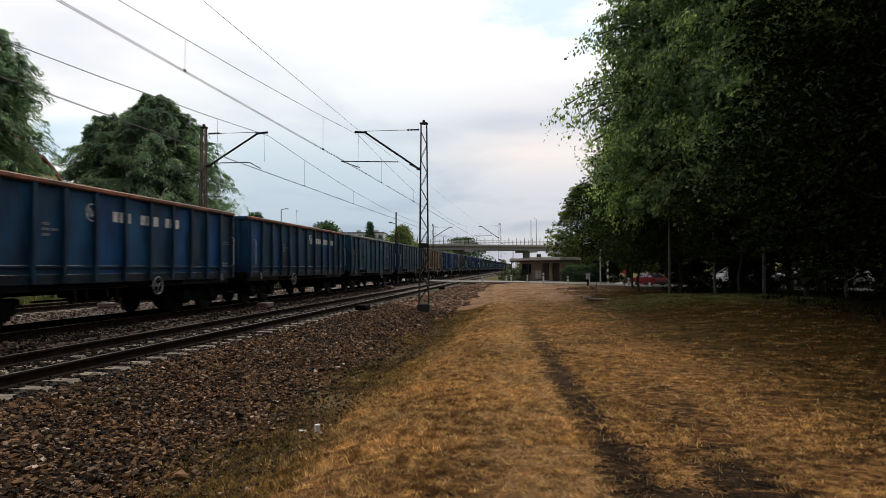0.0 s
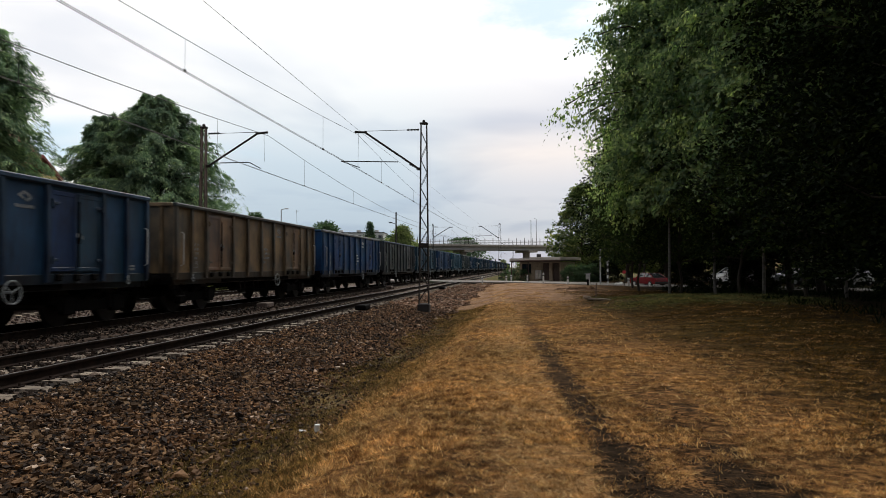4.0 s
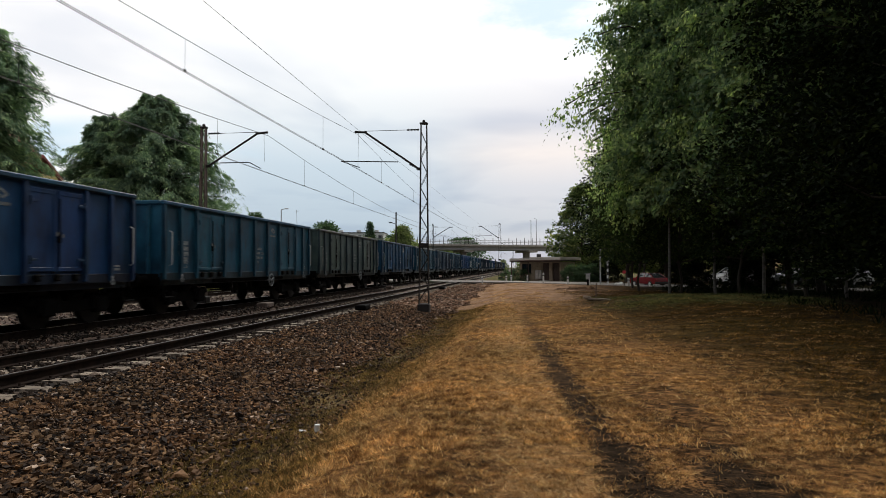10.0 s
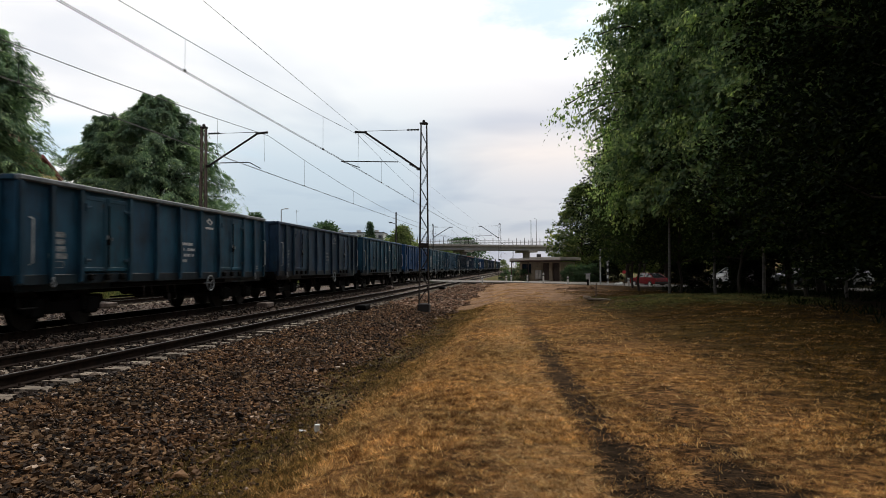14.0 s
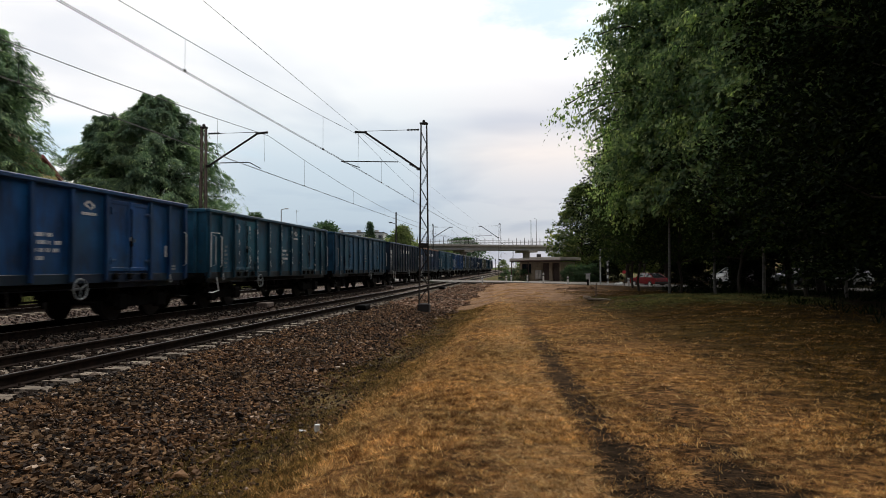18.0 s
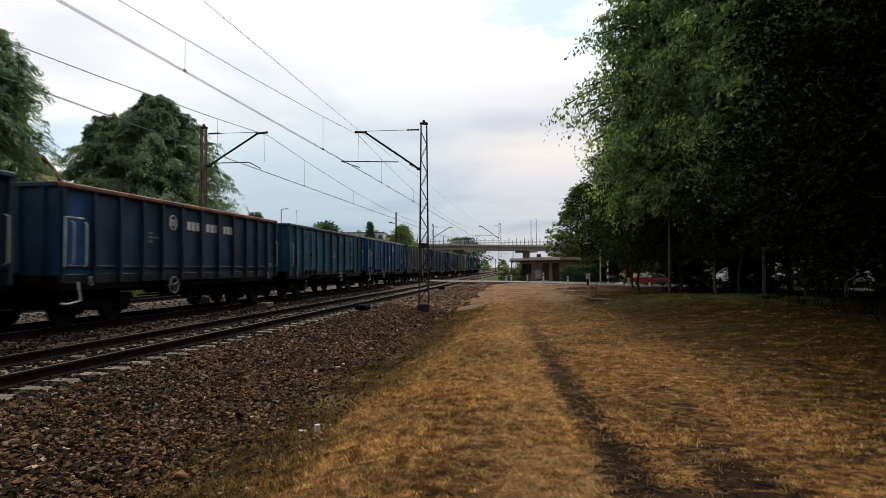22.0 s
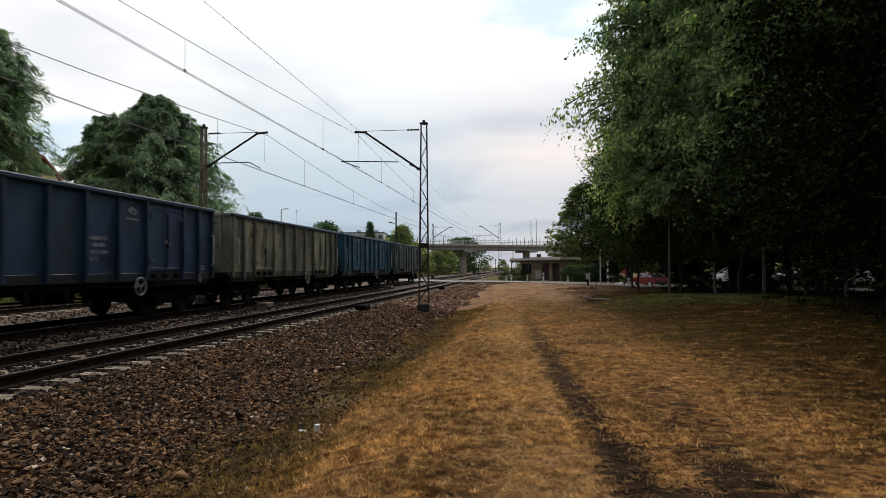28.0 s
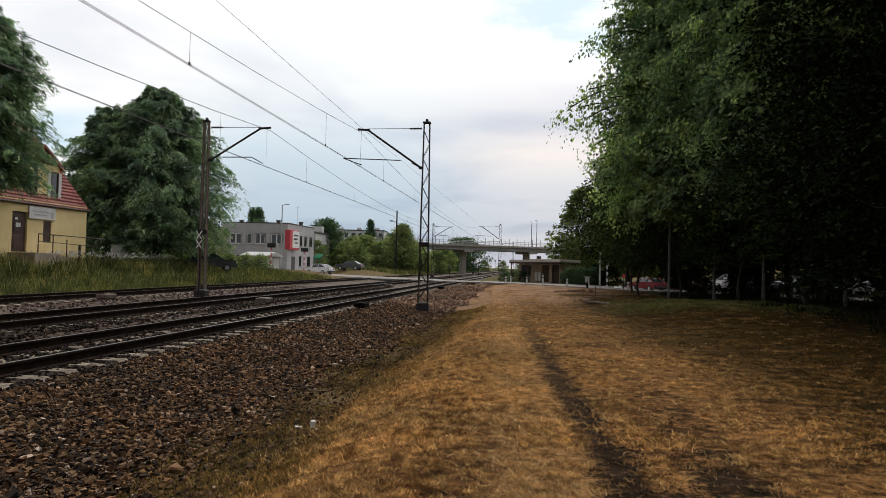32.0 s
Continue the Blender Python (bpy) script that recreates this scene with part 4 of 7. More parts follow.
    part("brake_rigging", Mesh().tube((0.6, -0.9, 0.72), (0.6, 0.5, 0.72), 0.2, n=14).tube((-0.6, 0.3, 0.72), (-0.6, 1.2, 0.72), 0.16, n=12).box((0.75, 1.6, 0.74), (0.5, 0.55, 0.3), 0.03).tube((0.9, -2.6, 0.62), (0.9, 2.6, 0.62), 0.025, n=6).tube((1.1, -2.2, 0.70), (1.1, -2.2, 1.0), 0.03, n=6).tube((1.1, 2.2, 0.70), (1.1, 2.2, 1.0), 0.03, n=6), UNDER, t, "grimy brake cylinder and rodding, shade in their colour")
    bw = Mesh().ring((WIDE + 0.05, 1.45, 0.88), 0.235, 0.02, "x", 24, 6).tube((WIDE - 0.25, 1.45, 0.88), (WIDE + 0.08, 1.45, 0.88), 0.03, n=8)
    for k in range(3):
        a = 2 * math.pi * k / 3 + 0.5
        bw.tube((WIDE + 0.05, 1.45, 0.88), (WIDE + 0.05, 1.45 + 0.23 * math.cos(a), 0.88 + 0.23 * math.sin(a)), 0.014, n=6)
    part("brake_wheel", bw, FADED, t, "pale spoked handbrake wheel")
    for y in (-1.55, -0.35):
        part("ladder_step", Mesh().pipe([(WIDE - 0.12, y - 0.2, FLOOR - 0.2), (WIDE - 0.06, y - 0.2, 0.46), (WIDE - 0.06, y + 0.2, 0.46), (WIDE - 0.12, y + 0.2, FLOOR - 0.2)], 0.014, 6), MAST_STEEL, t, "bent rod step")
    part("door_chute", Mesh().box((WIDE - 0.16, 0, FLOOR - 0.13), (0.10, 6.2, 0.16), 0.02).box((-WIDE + 0.16, 0, FLOOR - 0.13), (0.10, 6.2, 0.16), 0.02), UNDER, t, "side girder under the floor, shade in its colour")
    for y in (-4.5, 4.5):
        bogie(t, y)
    return t


SIDE_X = WIDE - 0.07


def bars(t, rows, mat, label, x=None):
    """Plain flat bars for markings: rows of y, z, length, height."""
    m = Mesh()
    for y, z, a, b in rows:
        m.box((x or SIDE_X, y, z), (0.008, a, b))
    part("marking", m, mat, t, label)["kind"] = "stuff"


def mark_plain(t, mat, off):
    # lettering between the stakes and a ring emblem, 7.3 m and less from the rear end
    rnd = random.Random(5)
    for a, b in ((-0.15 + off, 0.65 + off), (1.04 + off, 1.96 + off), (2.26 + off, 3.06 + off)):
        w = (b - a) / 3
        m = Mesh()
        for k in range(3):
            m.box((SIDE_X, a + w * (k + 0.5), 2.66), (0.008, w * 0.74, 0.26))
        part("lettering", m, mat, t, "white lettering painted as blocks")
    e = Mesh().ring((SIDE_X + 0.002, -0.93 + off, 2.70), 0.205, 0.018, "x", 22, 5)
    for k in range(4):
        e.box((SIDE_X, -1.05 + off + 0.08 * k, 2.70), (0.008, 0.035, 0.22), m=Matrix.Rotation(radians(18 if k % 2 else -18), 3, "X"))
    part("emblem", e, mat, t, "round white emblem")
    bars(t, [(-2.75 + 0.28 * k, 2.34 - 0.12 * j, 0.2, 0.06) for k in range(2) for j in range(3) if rnd.random() < 0.8] + [(5.75, 2.25, 0.5, 0.025), (5.75, 2.17, 0.5, 0.02), (5.72, 1.42, 0.5, 0.08), (5.72, 1.52, 0.5, 0.06)], FADED, "small faded data panel")


def mark_doors(t, strong, seed):
    rnd = random.Random(seed)
    em = Mesh()
    for dy, dz, w, h, turn in ((-0.10, 0.04, 0.20, 0.055, 0.5), (-0.10, -0.03, 0.16, 0.05, -0.5), (0.09, 0.02, 0.20, 0.055, -0.5), (0.10, -0.06, 0.18, 0.05, 0.5)):
        em.box((SIDE_X, 1.9 + dy, 2.88 + dz), (0.008, w, h), m=Matrix.Rotation(turn, 3, "X"))
    part("emblem", em, WHITE if strong else FADED, t, "small pale emblem")
    bars(t, [(1.66 + 0.09 * k, 2.66, 0.07, 0.07) for k in range(6)], WHITE if strong else FADED, "white operator name as blocks")
    tint = WHITE if strong else FADED
    bars(t, [(0.10 + 0.068 * k, 2.10 - 0.17 * j, rnd.uniform(0.030, 0.052), 0.085) for j in range(4) for k in range((11, 13, 12, 6)[j]) if rnd.random() < 0.8], tint, "data lettering as short bars")
    if seed % 3 != 1:
        bars(t, [(-5.15 + 0.01 * k, 2.12 - 0.16 * k, rnd.uniform(0.42, 0.60), 0.12) for k in range(4)], FADED, "chalky load table")
    bars(t, [(-5.38 + 0.06 * k, 2.1 - 0.14 * j, rnd.uniform(0.025, 0.045), 0.08) for j in range(5) for k in range(9) if rnd.random() < 0.7] + [(-5.1, 1.38, 0.35, 0.015), (-5.1, 1.52, 0.35, 0.015), (-5.27, 1.45, 0.015, 0.15), (-4.93, 1.45, 0.015, 0.15)], FADED, "chalky load table and stencilled panel")
    bars(t, [(5.6, 1.42, 0.3, 0.05), (5.6, 1.34, 0.34, 0.06)], FADED, "small end stencil")


# kind, wall colour, stake and frame colour, top colour, marking strength
C = {
    "navy": (0.007, 0.029, 0.075), "deep": (0.007, 0.033, 0.062), "night": (0.010, 0.023, 0.046), "blue": (0.004, 0.028, 0.076), "brightblue": (0.004, 0.039, 0.104), "steel": (0.011, 0.046, 0.078),
    "teal": (0.008, 0.048, 0.070), "green": (0.009, 0.039, 0.058), "slate": (0.013, 0.028, 0.048), "olive": (0.062, 0.055, 0.040), "cream": (0.155, 0.118, 0.075),
    "ochre": (0.15, 0.078, 0.036), "grey": (0.055, 0.055, 0.046), "brown": (0.034, 0.030, 0.027), "rust": (0.21, 0.062, 0.028), "pale": (0.155, 0.13, 0.115), "black": (0.009, 0.016, 0.026),
    "petrol": (0.006, 0.037, 0.072), "moss": (0.044, 0.050, 0.040), "umber": (0.036, 0.026, 0.019),
}
TRAIN = [
    ("plain", "deep", "slate", "rust", 1, "dark blue open wagon with rusty top rail"), ("plain", "deep", "slate", "rust", 1, "dark blue open wagon with orange-brown top rail"),
    ("doors", "green", "green", "pale", 0, "grey-green open wagon with double doors"), ("doors", "night", "slate", "slate", 0, "blackish blue open wagon with faded stencils"),
    ("doors", "ochre", "umber", "umber", 0, "ochre-brown rusty open wagon"), ("doors", "blue", "navy", "pale", 1, "blue open wagon with white data lettering"),
    ("doors", "brown", "black", "slate", 0, "dark grey-brown open wagon"), ("doors", "green", "slate", "slate", 1, "dark green-grey open wagon"),
    ("doors", "navy", "navy", "steel", 0, "dark blue open wagon with chalky panels"), ("doors", "teal", "green", "steel", 0, "slate-teal open wagon with worn paint"),
    ("doors", "moss", "slate", "olive", 0, "olive-grey open wagon with worn paint"), ("doors", "petrol", "petrol", "slate", 1, "dark petrol blue open wagon with white lettering"),
    ("doors", "green", "green", "pale", 1, "dark teal open wagon with white emblem"), ("doors", "slate", "slate", "slate", 0, "dark grey open wagon with double doors"),
    ("doors", "green", "slate", "steel", 1, "dark green open wagon with white emblem"), ("doors", "brightblue", "blue", "blue", 1, "bright blue open wagon with white emblem"),
    ("doors", "teal", "teal", "green", 1, "teal open wagon with flaking white paint"), ("doors", "steel", "green", "green", 0, "dark teal-grey open wagon"),
    ("plain", "black", "black", "slate", 2, "black open wagon with white block lettering"), ("plain", "night", "night", "rust", 1, "dark grey open wagon with a blue patch"),
    ("doors", "teal", "teal", "slate", 0, "teal-blue open wagon with plain sides"), ("doors", "brightblue", "brightblue", "pale", 1, "bright blue open wagon with pale top rail"),
    ("doors", "olive", "olive", "olive", 0, "olive open wagon with blue doors"), ("doors", "slate", "night", "slate", 0, "dark slate open wagon with faded stencils"),
    ("doors", "night", "slate", "slate", 0, "dark navy open wagon with pale brake wheel"), ("doors", "cream", "umber", "slate", 0, "cream-coloured open wagon with brown stakes"),
    ("doors", "teal", "steel", "steel", 0, "teal-blue open wagon with worn paint"), ("doors", "grey", "slate", "slate", 0, "grey-olive open wagon at the train's end"),
]
WAGONS = []
# how far each wagon's handbrake wheel sits from its usual place
BRAKE_WHEEL = {1: -3.3, 6: -3.7, 10: 0.1, 12: 0.3, 16: -3.75, 19: -3.15, 21: -3.25, 24: 0.65}


def make_train():
    first = {"plain": open_wagon("plain"), "doors": open_wagon("doors")}
    used = set()
    for k, (kind, wall, stake, top, marks, label) in enumerate(TRAIN):
        if kind in used:
            t = copy_thing(first[kind], pose(T2, 100, Z2))
        else:
            t = first[kind]
            used.add(kind)
        WAGONS.append(t)
    rnd = random.Random(11)
    for k, (t, (kind, wall, stake, top, marks, label)) in enumerate(zip(WAGONS, TRAIN)):
        t["label"] = label
        tint = rnd.uniform(1.5, 1.8)
        other = {0: "brightblue", 1: "brightblue", 4: "umber", 18: "night", 19: "slate", 25: "olive"}.get(k, rnd.choice(["teal", "slate", "green", "steel"]))
        for q in t.children_recursive:
            c = C[wall]
            if q.name.startswith(("stake", "waist", "hinge")):
                c = tuple(0.72 * (0.65 * a + 0.35 * b) for a, b in zip(C[wall], C[stake]))
            elif q.name.startswith("top_chord"):
                c = C[top]
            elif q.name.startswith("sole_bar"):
                # wall colour cut to a sixth: the solebar's shade is in it
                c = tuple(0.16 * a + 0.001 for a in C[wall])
            elif q.name.startswith("side_panel"):
                u, g = rnd.random() ** 2 * 0.32, rnd.uniform(0.86, 1.12)
                c = tuple(g * ((1 - u) * a + u * b) for a, b in zip(C[wall], C[other]))
                if k == 19 and q.data.vertices[0].co.y < -6.2 or k in (0, 1) and rnd.random() < 0.14:
                    c = C["brightblue"]
            elif q.name.startswith("door_leaf"):
                c = C["blue"] if k == 22 else tuple(a * rnd.uniform(0.88, 1.12) for a in C[wall])
            q.color = (*[a * g * tint for a, g in zip(c, (0.78, 1.02, 1.20))], 1)
    for k, (t, (kind, wall, stake, top, marks, label)) in enumerate(zip(WAGONS, TRAIN)):
        if kind == "plain":
            mark_plain(t, WHITE, {0: -0.3, 1: 1.6, 18: -1.0, 19: -0.65}[k])
        else:
            if k not in (25, 27):
                mark_doors(t, marks, k)
        for py, pz, pw, ph, pc in {19: [(1.55, 1.75, 0.9, 1.0, "blue")], 27: [(-0.62, 1.50, 1.0, 0.5, "navy"), (5.95, 1.48, 0.5, 0.45, "navy")], 0: [(3.6, 1.9, 0.8, 1.1, "slate")], 1: [(-2.4, 1.7, 0.8, 0.9, "slate")], 17: [(-3.1, 2.0, 0.5, 0.6, "slate")]}.get(k, []):
            pt = part("repaint_patch", Mesh().box((SIDE_X, py, pz), (0.006, pw, ph), 0.0), PAINT, t, "patch of newer paint")
            pt.color = (*[1.6 * a for a in C[pc]], 1)
        if k == 25:
            r3 = random.Random(8)
            for j in range(46):
                y = r3.choice([-5.7, -4.9, -1.9, -0.6, 0.6, 1.9, 4.9, 5.8]) + r3.gauss(0, 0.22)
                z, w, h = 1.7 + 1.4 * r3.random() ** 0.6, r3.uniform(0.03, 0.15), r3.uniform(0.03, 0.20)
                edge = [(y + w * math.cos(a) * r3.uniform(0.5, 1.2), min(3.16, z + h * math.sin(a) * r3.uniform(0.5, 1.2))) for a in np.linspace(0, 6.0, 13)]
                pt = part("rust_blotch", Mesh().prism(edge, SIDE_X - 0.004, SIDE_X + 0.002, "x"), PAINT, t, "peeled rusty blotch")
                pt.color = r3.choice([(0.060, 0.050, 0.036, 1), (0.085, 0.055, 0.034, 1), (0.05, 0.055, 0.045, 1)])
        if k == 18:
            part("step_frame", Mesh().pipe([(WIDE + 0.0, -5.0, FLOOR - 0.02), (WIDE + 0.02, -5.0, 0.50), (WIDE + 0.02, -4.45, 0.50), (WIDE + 0.0, -4.45, FLOOR - 0.02)], 0.022, 6), WHITE, t, "white-painted bent step frame")
            bars(t, [(-5.72 + 0.26 * j, 2.62 - 0.13 * i, 0.2, 0.09) for i in range(2) for j in range(3)] + [(-5.6, 2.2, 0.34, 0.14), (-5.15, 2.2, 0.3, 0.14), (-5.6, 1.95, 0.2, 0.06), (-5.6, 1.78, 0.22, 0.09), (-5.6, 1.6, 0.26, 0.06), (-5.2, 1.6, 0.18, 0.12)], WHITE, "white data panel and pictograms as bars")
            bars(t, [(0.62, 1.9 - 0.09 * i, 0.3, 0.06) for i in range(3)] + [(5.8, 2.3 - 0.09 * i, 0.34, 0.05) for i in range(3)], FADED, "small faded stencils")
        if k in (16, 19, 21):
            part("platform_rail", Mesh().pipe([(WIDE + 0.05, -6.30, FLOOR + 0.30), (WIDE + 0.06, -6.30, FLOOR + 1.42), (WIDE + 0.06, -5.72, FLOOR + 1.42)], 0.020, 6).pipe([(WIDE + 0.05, -5.62, FLOOR + 0.30), (WIDE + 0.09, -5.62, FLOOR + 0.36), (WIDE + 0.09, -5.62, FLOOR + 1.28), (WIDE + 0.05, -5.62, FLOOR + 1.34)], 0.020, 6), WHITE, t, "white end handrails")
            part("end_step", Mesh().pipe([(WIDE - 0.02, -5.75, FLOOR - 0.05), (WIDE + 0.05, -5.75, 0.62), (WIDE + 0.02, -6.15, 0.56), (WIDE + 0.02, -6.35, 0.58)], 0.022, 6), WHITE, t, "white-painted bent step")
        wheel = next(q for q in t.children if q.name.startswith("brake_wheel"))
        wheel.location.y += BRAKE_WHEEL.get(k, 0.0)
        if k in (15, 21):
            part("data_plate", Mesh().box((SIDE_X, 5.35, 1.85), (0.012, 0.34, 0.32), 0.004), WHITE, t, "small white plate")
        if k == 16:
            r2 = random.Random(3)
            m = Mesh()
            for y in (-4.1, -3.2, -2.49, -1.24, 0.0, 1.24, 2.49, 4.3):
                for j in range(26):
                    z = r2.gauss(1.6, 0.22) if j % 3 == 0 else r2.gauss(r2.choice([2.1, 2.75, 2.85]), 0.16)
                    wide, high, lean = r2.uniform(0.008, 0.030), r2.uniform(0.015, 0.075), r2.uniform(-0.03, 0.03)
                    across = r2.gauss(0.0, 0.035)
                    outer = [(y + across + lean * math.sin(q) + wide * math.cos(q) * r2.uniform(0.4, 1.3), min(3.12, z) + high * math.sin(q) * r2.uniform(0.5, 1.3)) for q in (0.2, 1.1, 2.0, 3.0, 4.1, 5.3)]
                    at = WIDE + 0.03 * (3.2 - min(3.12, z)) / 1.6 if abs(across) < 0.035 else SIDE_X - 0.003
                    m.prism(outer, at - 0.003, at + 0.003, "x")
            part("flaked_paint", m, WHITE, t, "flecks of flaking white paint")["kind"] = "stuff"
    tail = WAGONS[-1]
    part("tail_lamp", Mesh().box((1.05, HALF + 0.09, 1.55), (0.16, 0.10, 0.22), 0.02).tube((1.05, HALF + 0.14, 1.56), (1.05, HALF + 0.17, 1.56), 0.06, n=12), RED_LENS, tail, "small red tail disc")


make_train()


# ---- loose stones and grass ----
def stones(name, n, xr, yr, size, seed, zf, dens=None):
    rng = np.random.default_rng(seed)
    shard = np.array([(i, j, k) for i in (-1, 1) for j in (-1, 1) for k in (-1, 1)], float) * np.array((0.82, 0.60, 0.44))
    tri = np.array([(0, 1, 3), (0, 3, 2), (4, 6, 7), (4, 7, 5), (0, 4, 5), (0, 5, 1), (2, 3, 7), (2, 7, 6), (0, 2, 6), (0, 6, 4), (1, 5, 7), (1, 7, 3)])
    x = rng.uniform(xr[0], xr[1], n)
    y = yr[0] + (yr[1] - yr[0]) * rng.uniform(0, 1, n) ** 1.6
    if dens is not None:
        k = dens(x, y, rng)
        x, y = x[k], y[k]
        n = len(x)
    s = size * rng.uniform(0.5, 1.5, n) * (1 + 0.4 * (rng.uniform(0, 1, n) > 0.94))
    jit = (shard[None] + rng.normal(0, 0.22, (n, 8, 3))) * rng.uniform(0.65, 1.3, (n, 1, 3))
    a = np.stack([rng.normal(0, 0.95, n), rng.uniform(0, 6.28, n), rng.uniform(0, 6.28, n)], 1)
    ca, sa = np.cos(a), np.sin(a)
    rx = np.stack([jit[..., 0], jit[..., 1] * ca[:, None, 0] - jit[..., 2] * sa[:, None, 0], jit[..., 1] * sa[:, None, 0] + jit[..., 2] * ca[:, None, 0]], -1)
    rz = np.stack([rx[..., 0] * ca[:, None, 1] - rx[..., 1] * sa[:, None, 1], rx[..., 0] * sa[:, None, 1] + rx[..., 1] * ca[:, None, 1], rx[..., 2]], -1)
    z = zf(x, y) + s * rng.uniform(0.0, 0.5, n)
    v = rz * s[:, None, None] * 0.5 + np.stack([x, y, z], -1)[:, None]
    f = tri[None] + (np.arange(n) * 8)[:, None, None]
    return array_mesh(name, v.reshape(-1, 3), f.reshape(-1, 3))


def blades(name, n, xr, yr, h, w, seed, zf, lean=0.5, keep=None, power=1.5, tuft=1, spread=(0.06, 0.03)):
    """Grass blades: slim triangles that lean every way, growing in tufts."""
    rng = np.random.default_rng(seed)
    n = n // tuft
    x = rng.uniform(xr[0], xr[1], n)
    y = yr[0] + (yr[1] - yr[0]) * rng.uniform(0, 1, n) ** power
    if keep is not None:
        k = keep(x, y, rng)
        x, y = x[k], y[k]
    big = rng.uniform(0.5, 1.4, len(x))
    x, y, big = (np.repeat(q, tuft) for q in (x, y, big))
    n = len(x)
    if tuft > 1:
        x = x + rng.normal(0, spread[0], n)
        y = y + rng.normal(0, spread[1], n)
    hh = h * big * rng.uniform(0.5, 1.2, n)
    a, b = rng.uniform(0, 6.28, n), rng.uniform(0, 6.28, n)
    ww = w * rng.uniform(0.6, 1.4, n)
    z = zf(x, y) - 0.01
    base = np.stack([x, y, z], -1)
    side = np.stack([np.cos(a) * ww, np.sin(a) * ww, np.zeros(n)], -1)
    ln = lean * rng.uniform(0.2, 1.6, n) * hh
    tip = base + np.stack([np.cos(b) * ln, np.sin(b) * ln, hh], -1)
    v = np.stack([base - side, base + side, tip], 1).reshape(-1, 3)
    f = np.arange(3 * n).reshape(-1, 3)
    return array_mesh(name, v, f)


def keep_grass(x, y, rng):
    line = x - 1.03 + 0.058 * y
    other = np.abs(x - 1.42 - 0.018 * y)
    bare = (np.abs(line) < 0.17) | ((np.abs(x - 1.25) < 0.6) & (y < 4.9)) | ((other < 0.33) & (np.sin(y * 2.1 + 3 * x) + np.sin(y * 5.3 + 1 - 4 * x) > -0.7) & (y < 10))
    lump = np.array([0.22 * noise.noise((a * 1.3, b * 1.3, 5.0)) + 0.55 * noise.noise((a * 5.5, b * 5.0, 2.0)) + 0.55 * noise.noise((a * 13, b * 12, 8.0)) for a, b in zip(x, y)])
    # straw also thins to the right, to darken the grass by the wood
    edge = smooth(-2.85, -2.05, x) * (1 - 0.86 * smooth(0.2, 3.4, x - (32 - y) * 0.03))
    return ~(bare & (rng.uniform(0, 1, len(x)) < 0.85)) & (rng.uniform(-0.14, 0.14, len(x)) < lump + 0.09) & (rng.uniform(0, 1, len(x)) < edge * (1 - 0.8 * smooth(19, 36, y) * smooth(6.5, 3.0, np.abs(x))))


def ragged_edge(x, y, rng):
    """Thins the stones out towards the ditch along a wavering line."""
    edge = -3.86 + 0.20 * np.sin(0.9 * y) + 0.13 * np.sin(2.3 * y + 1.0)
    return rng.uniform(0, 1, len(x)) > smooth(-0.22, 0.45, x - edge)


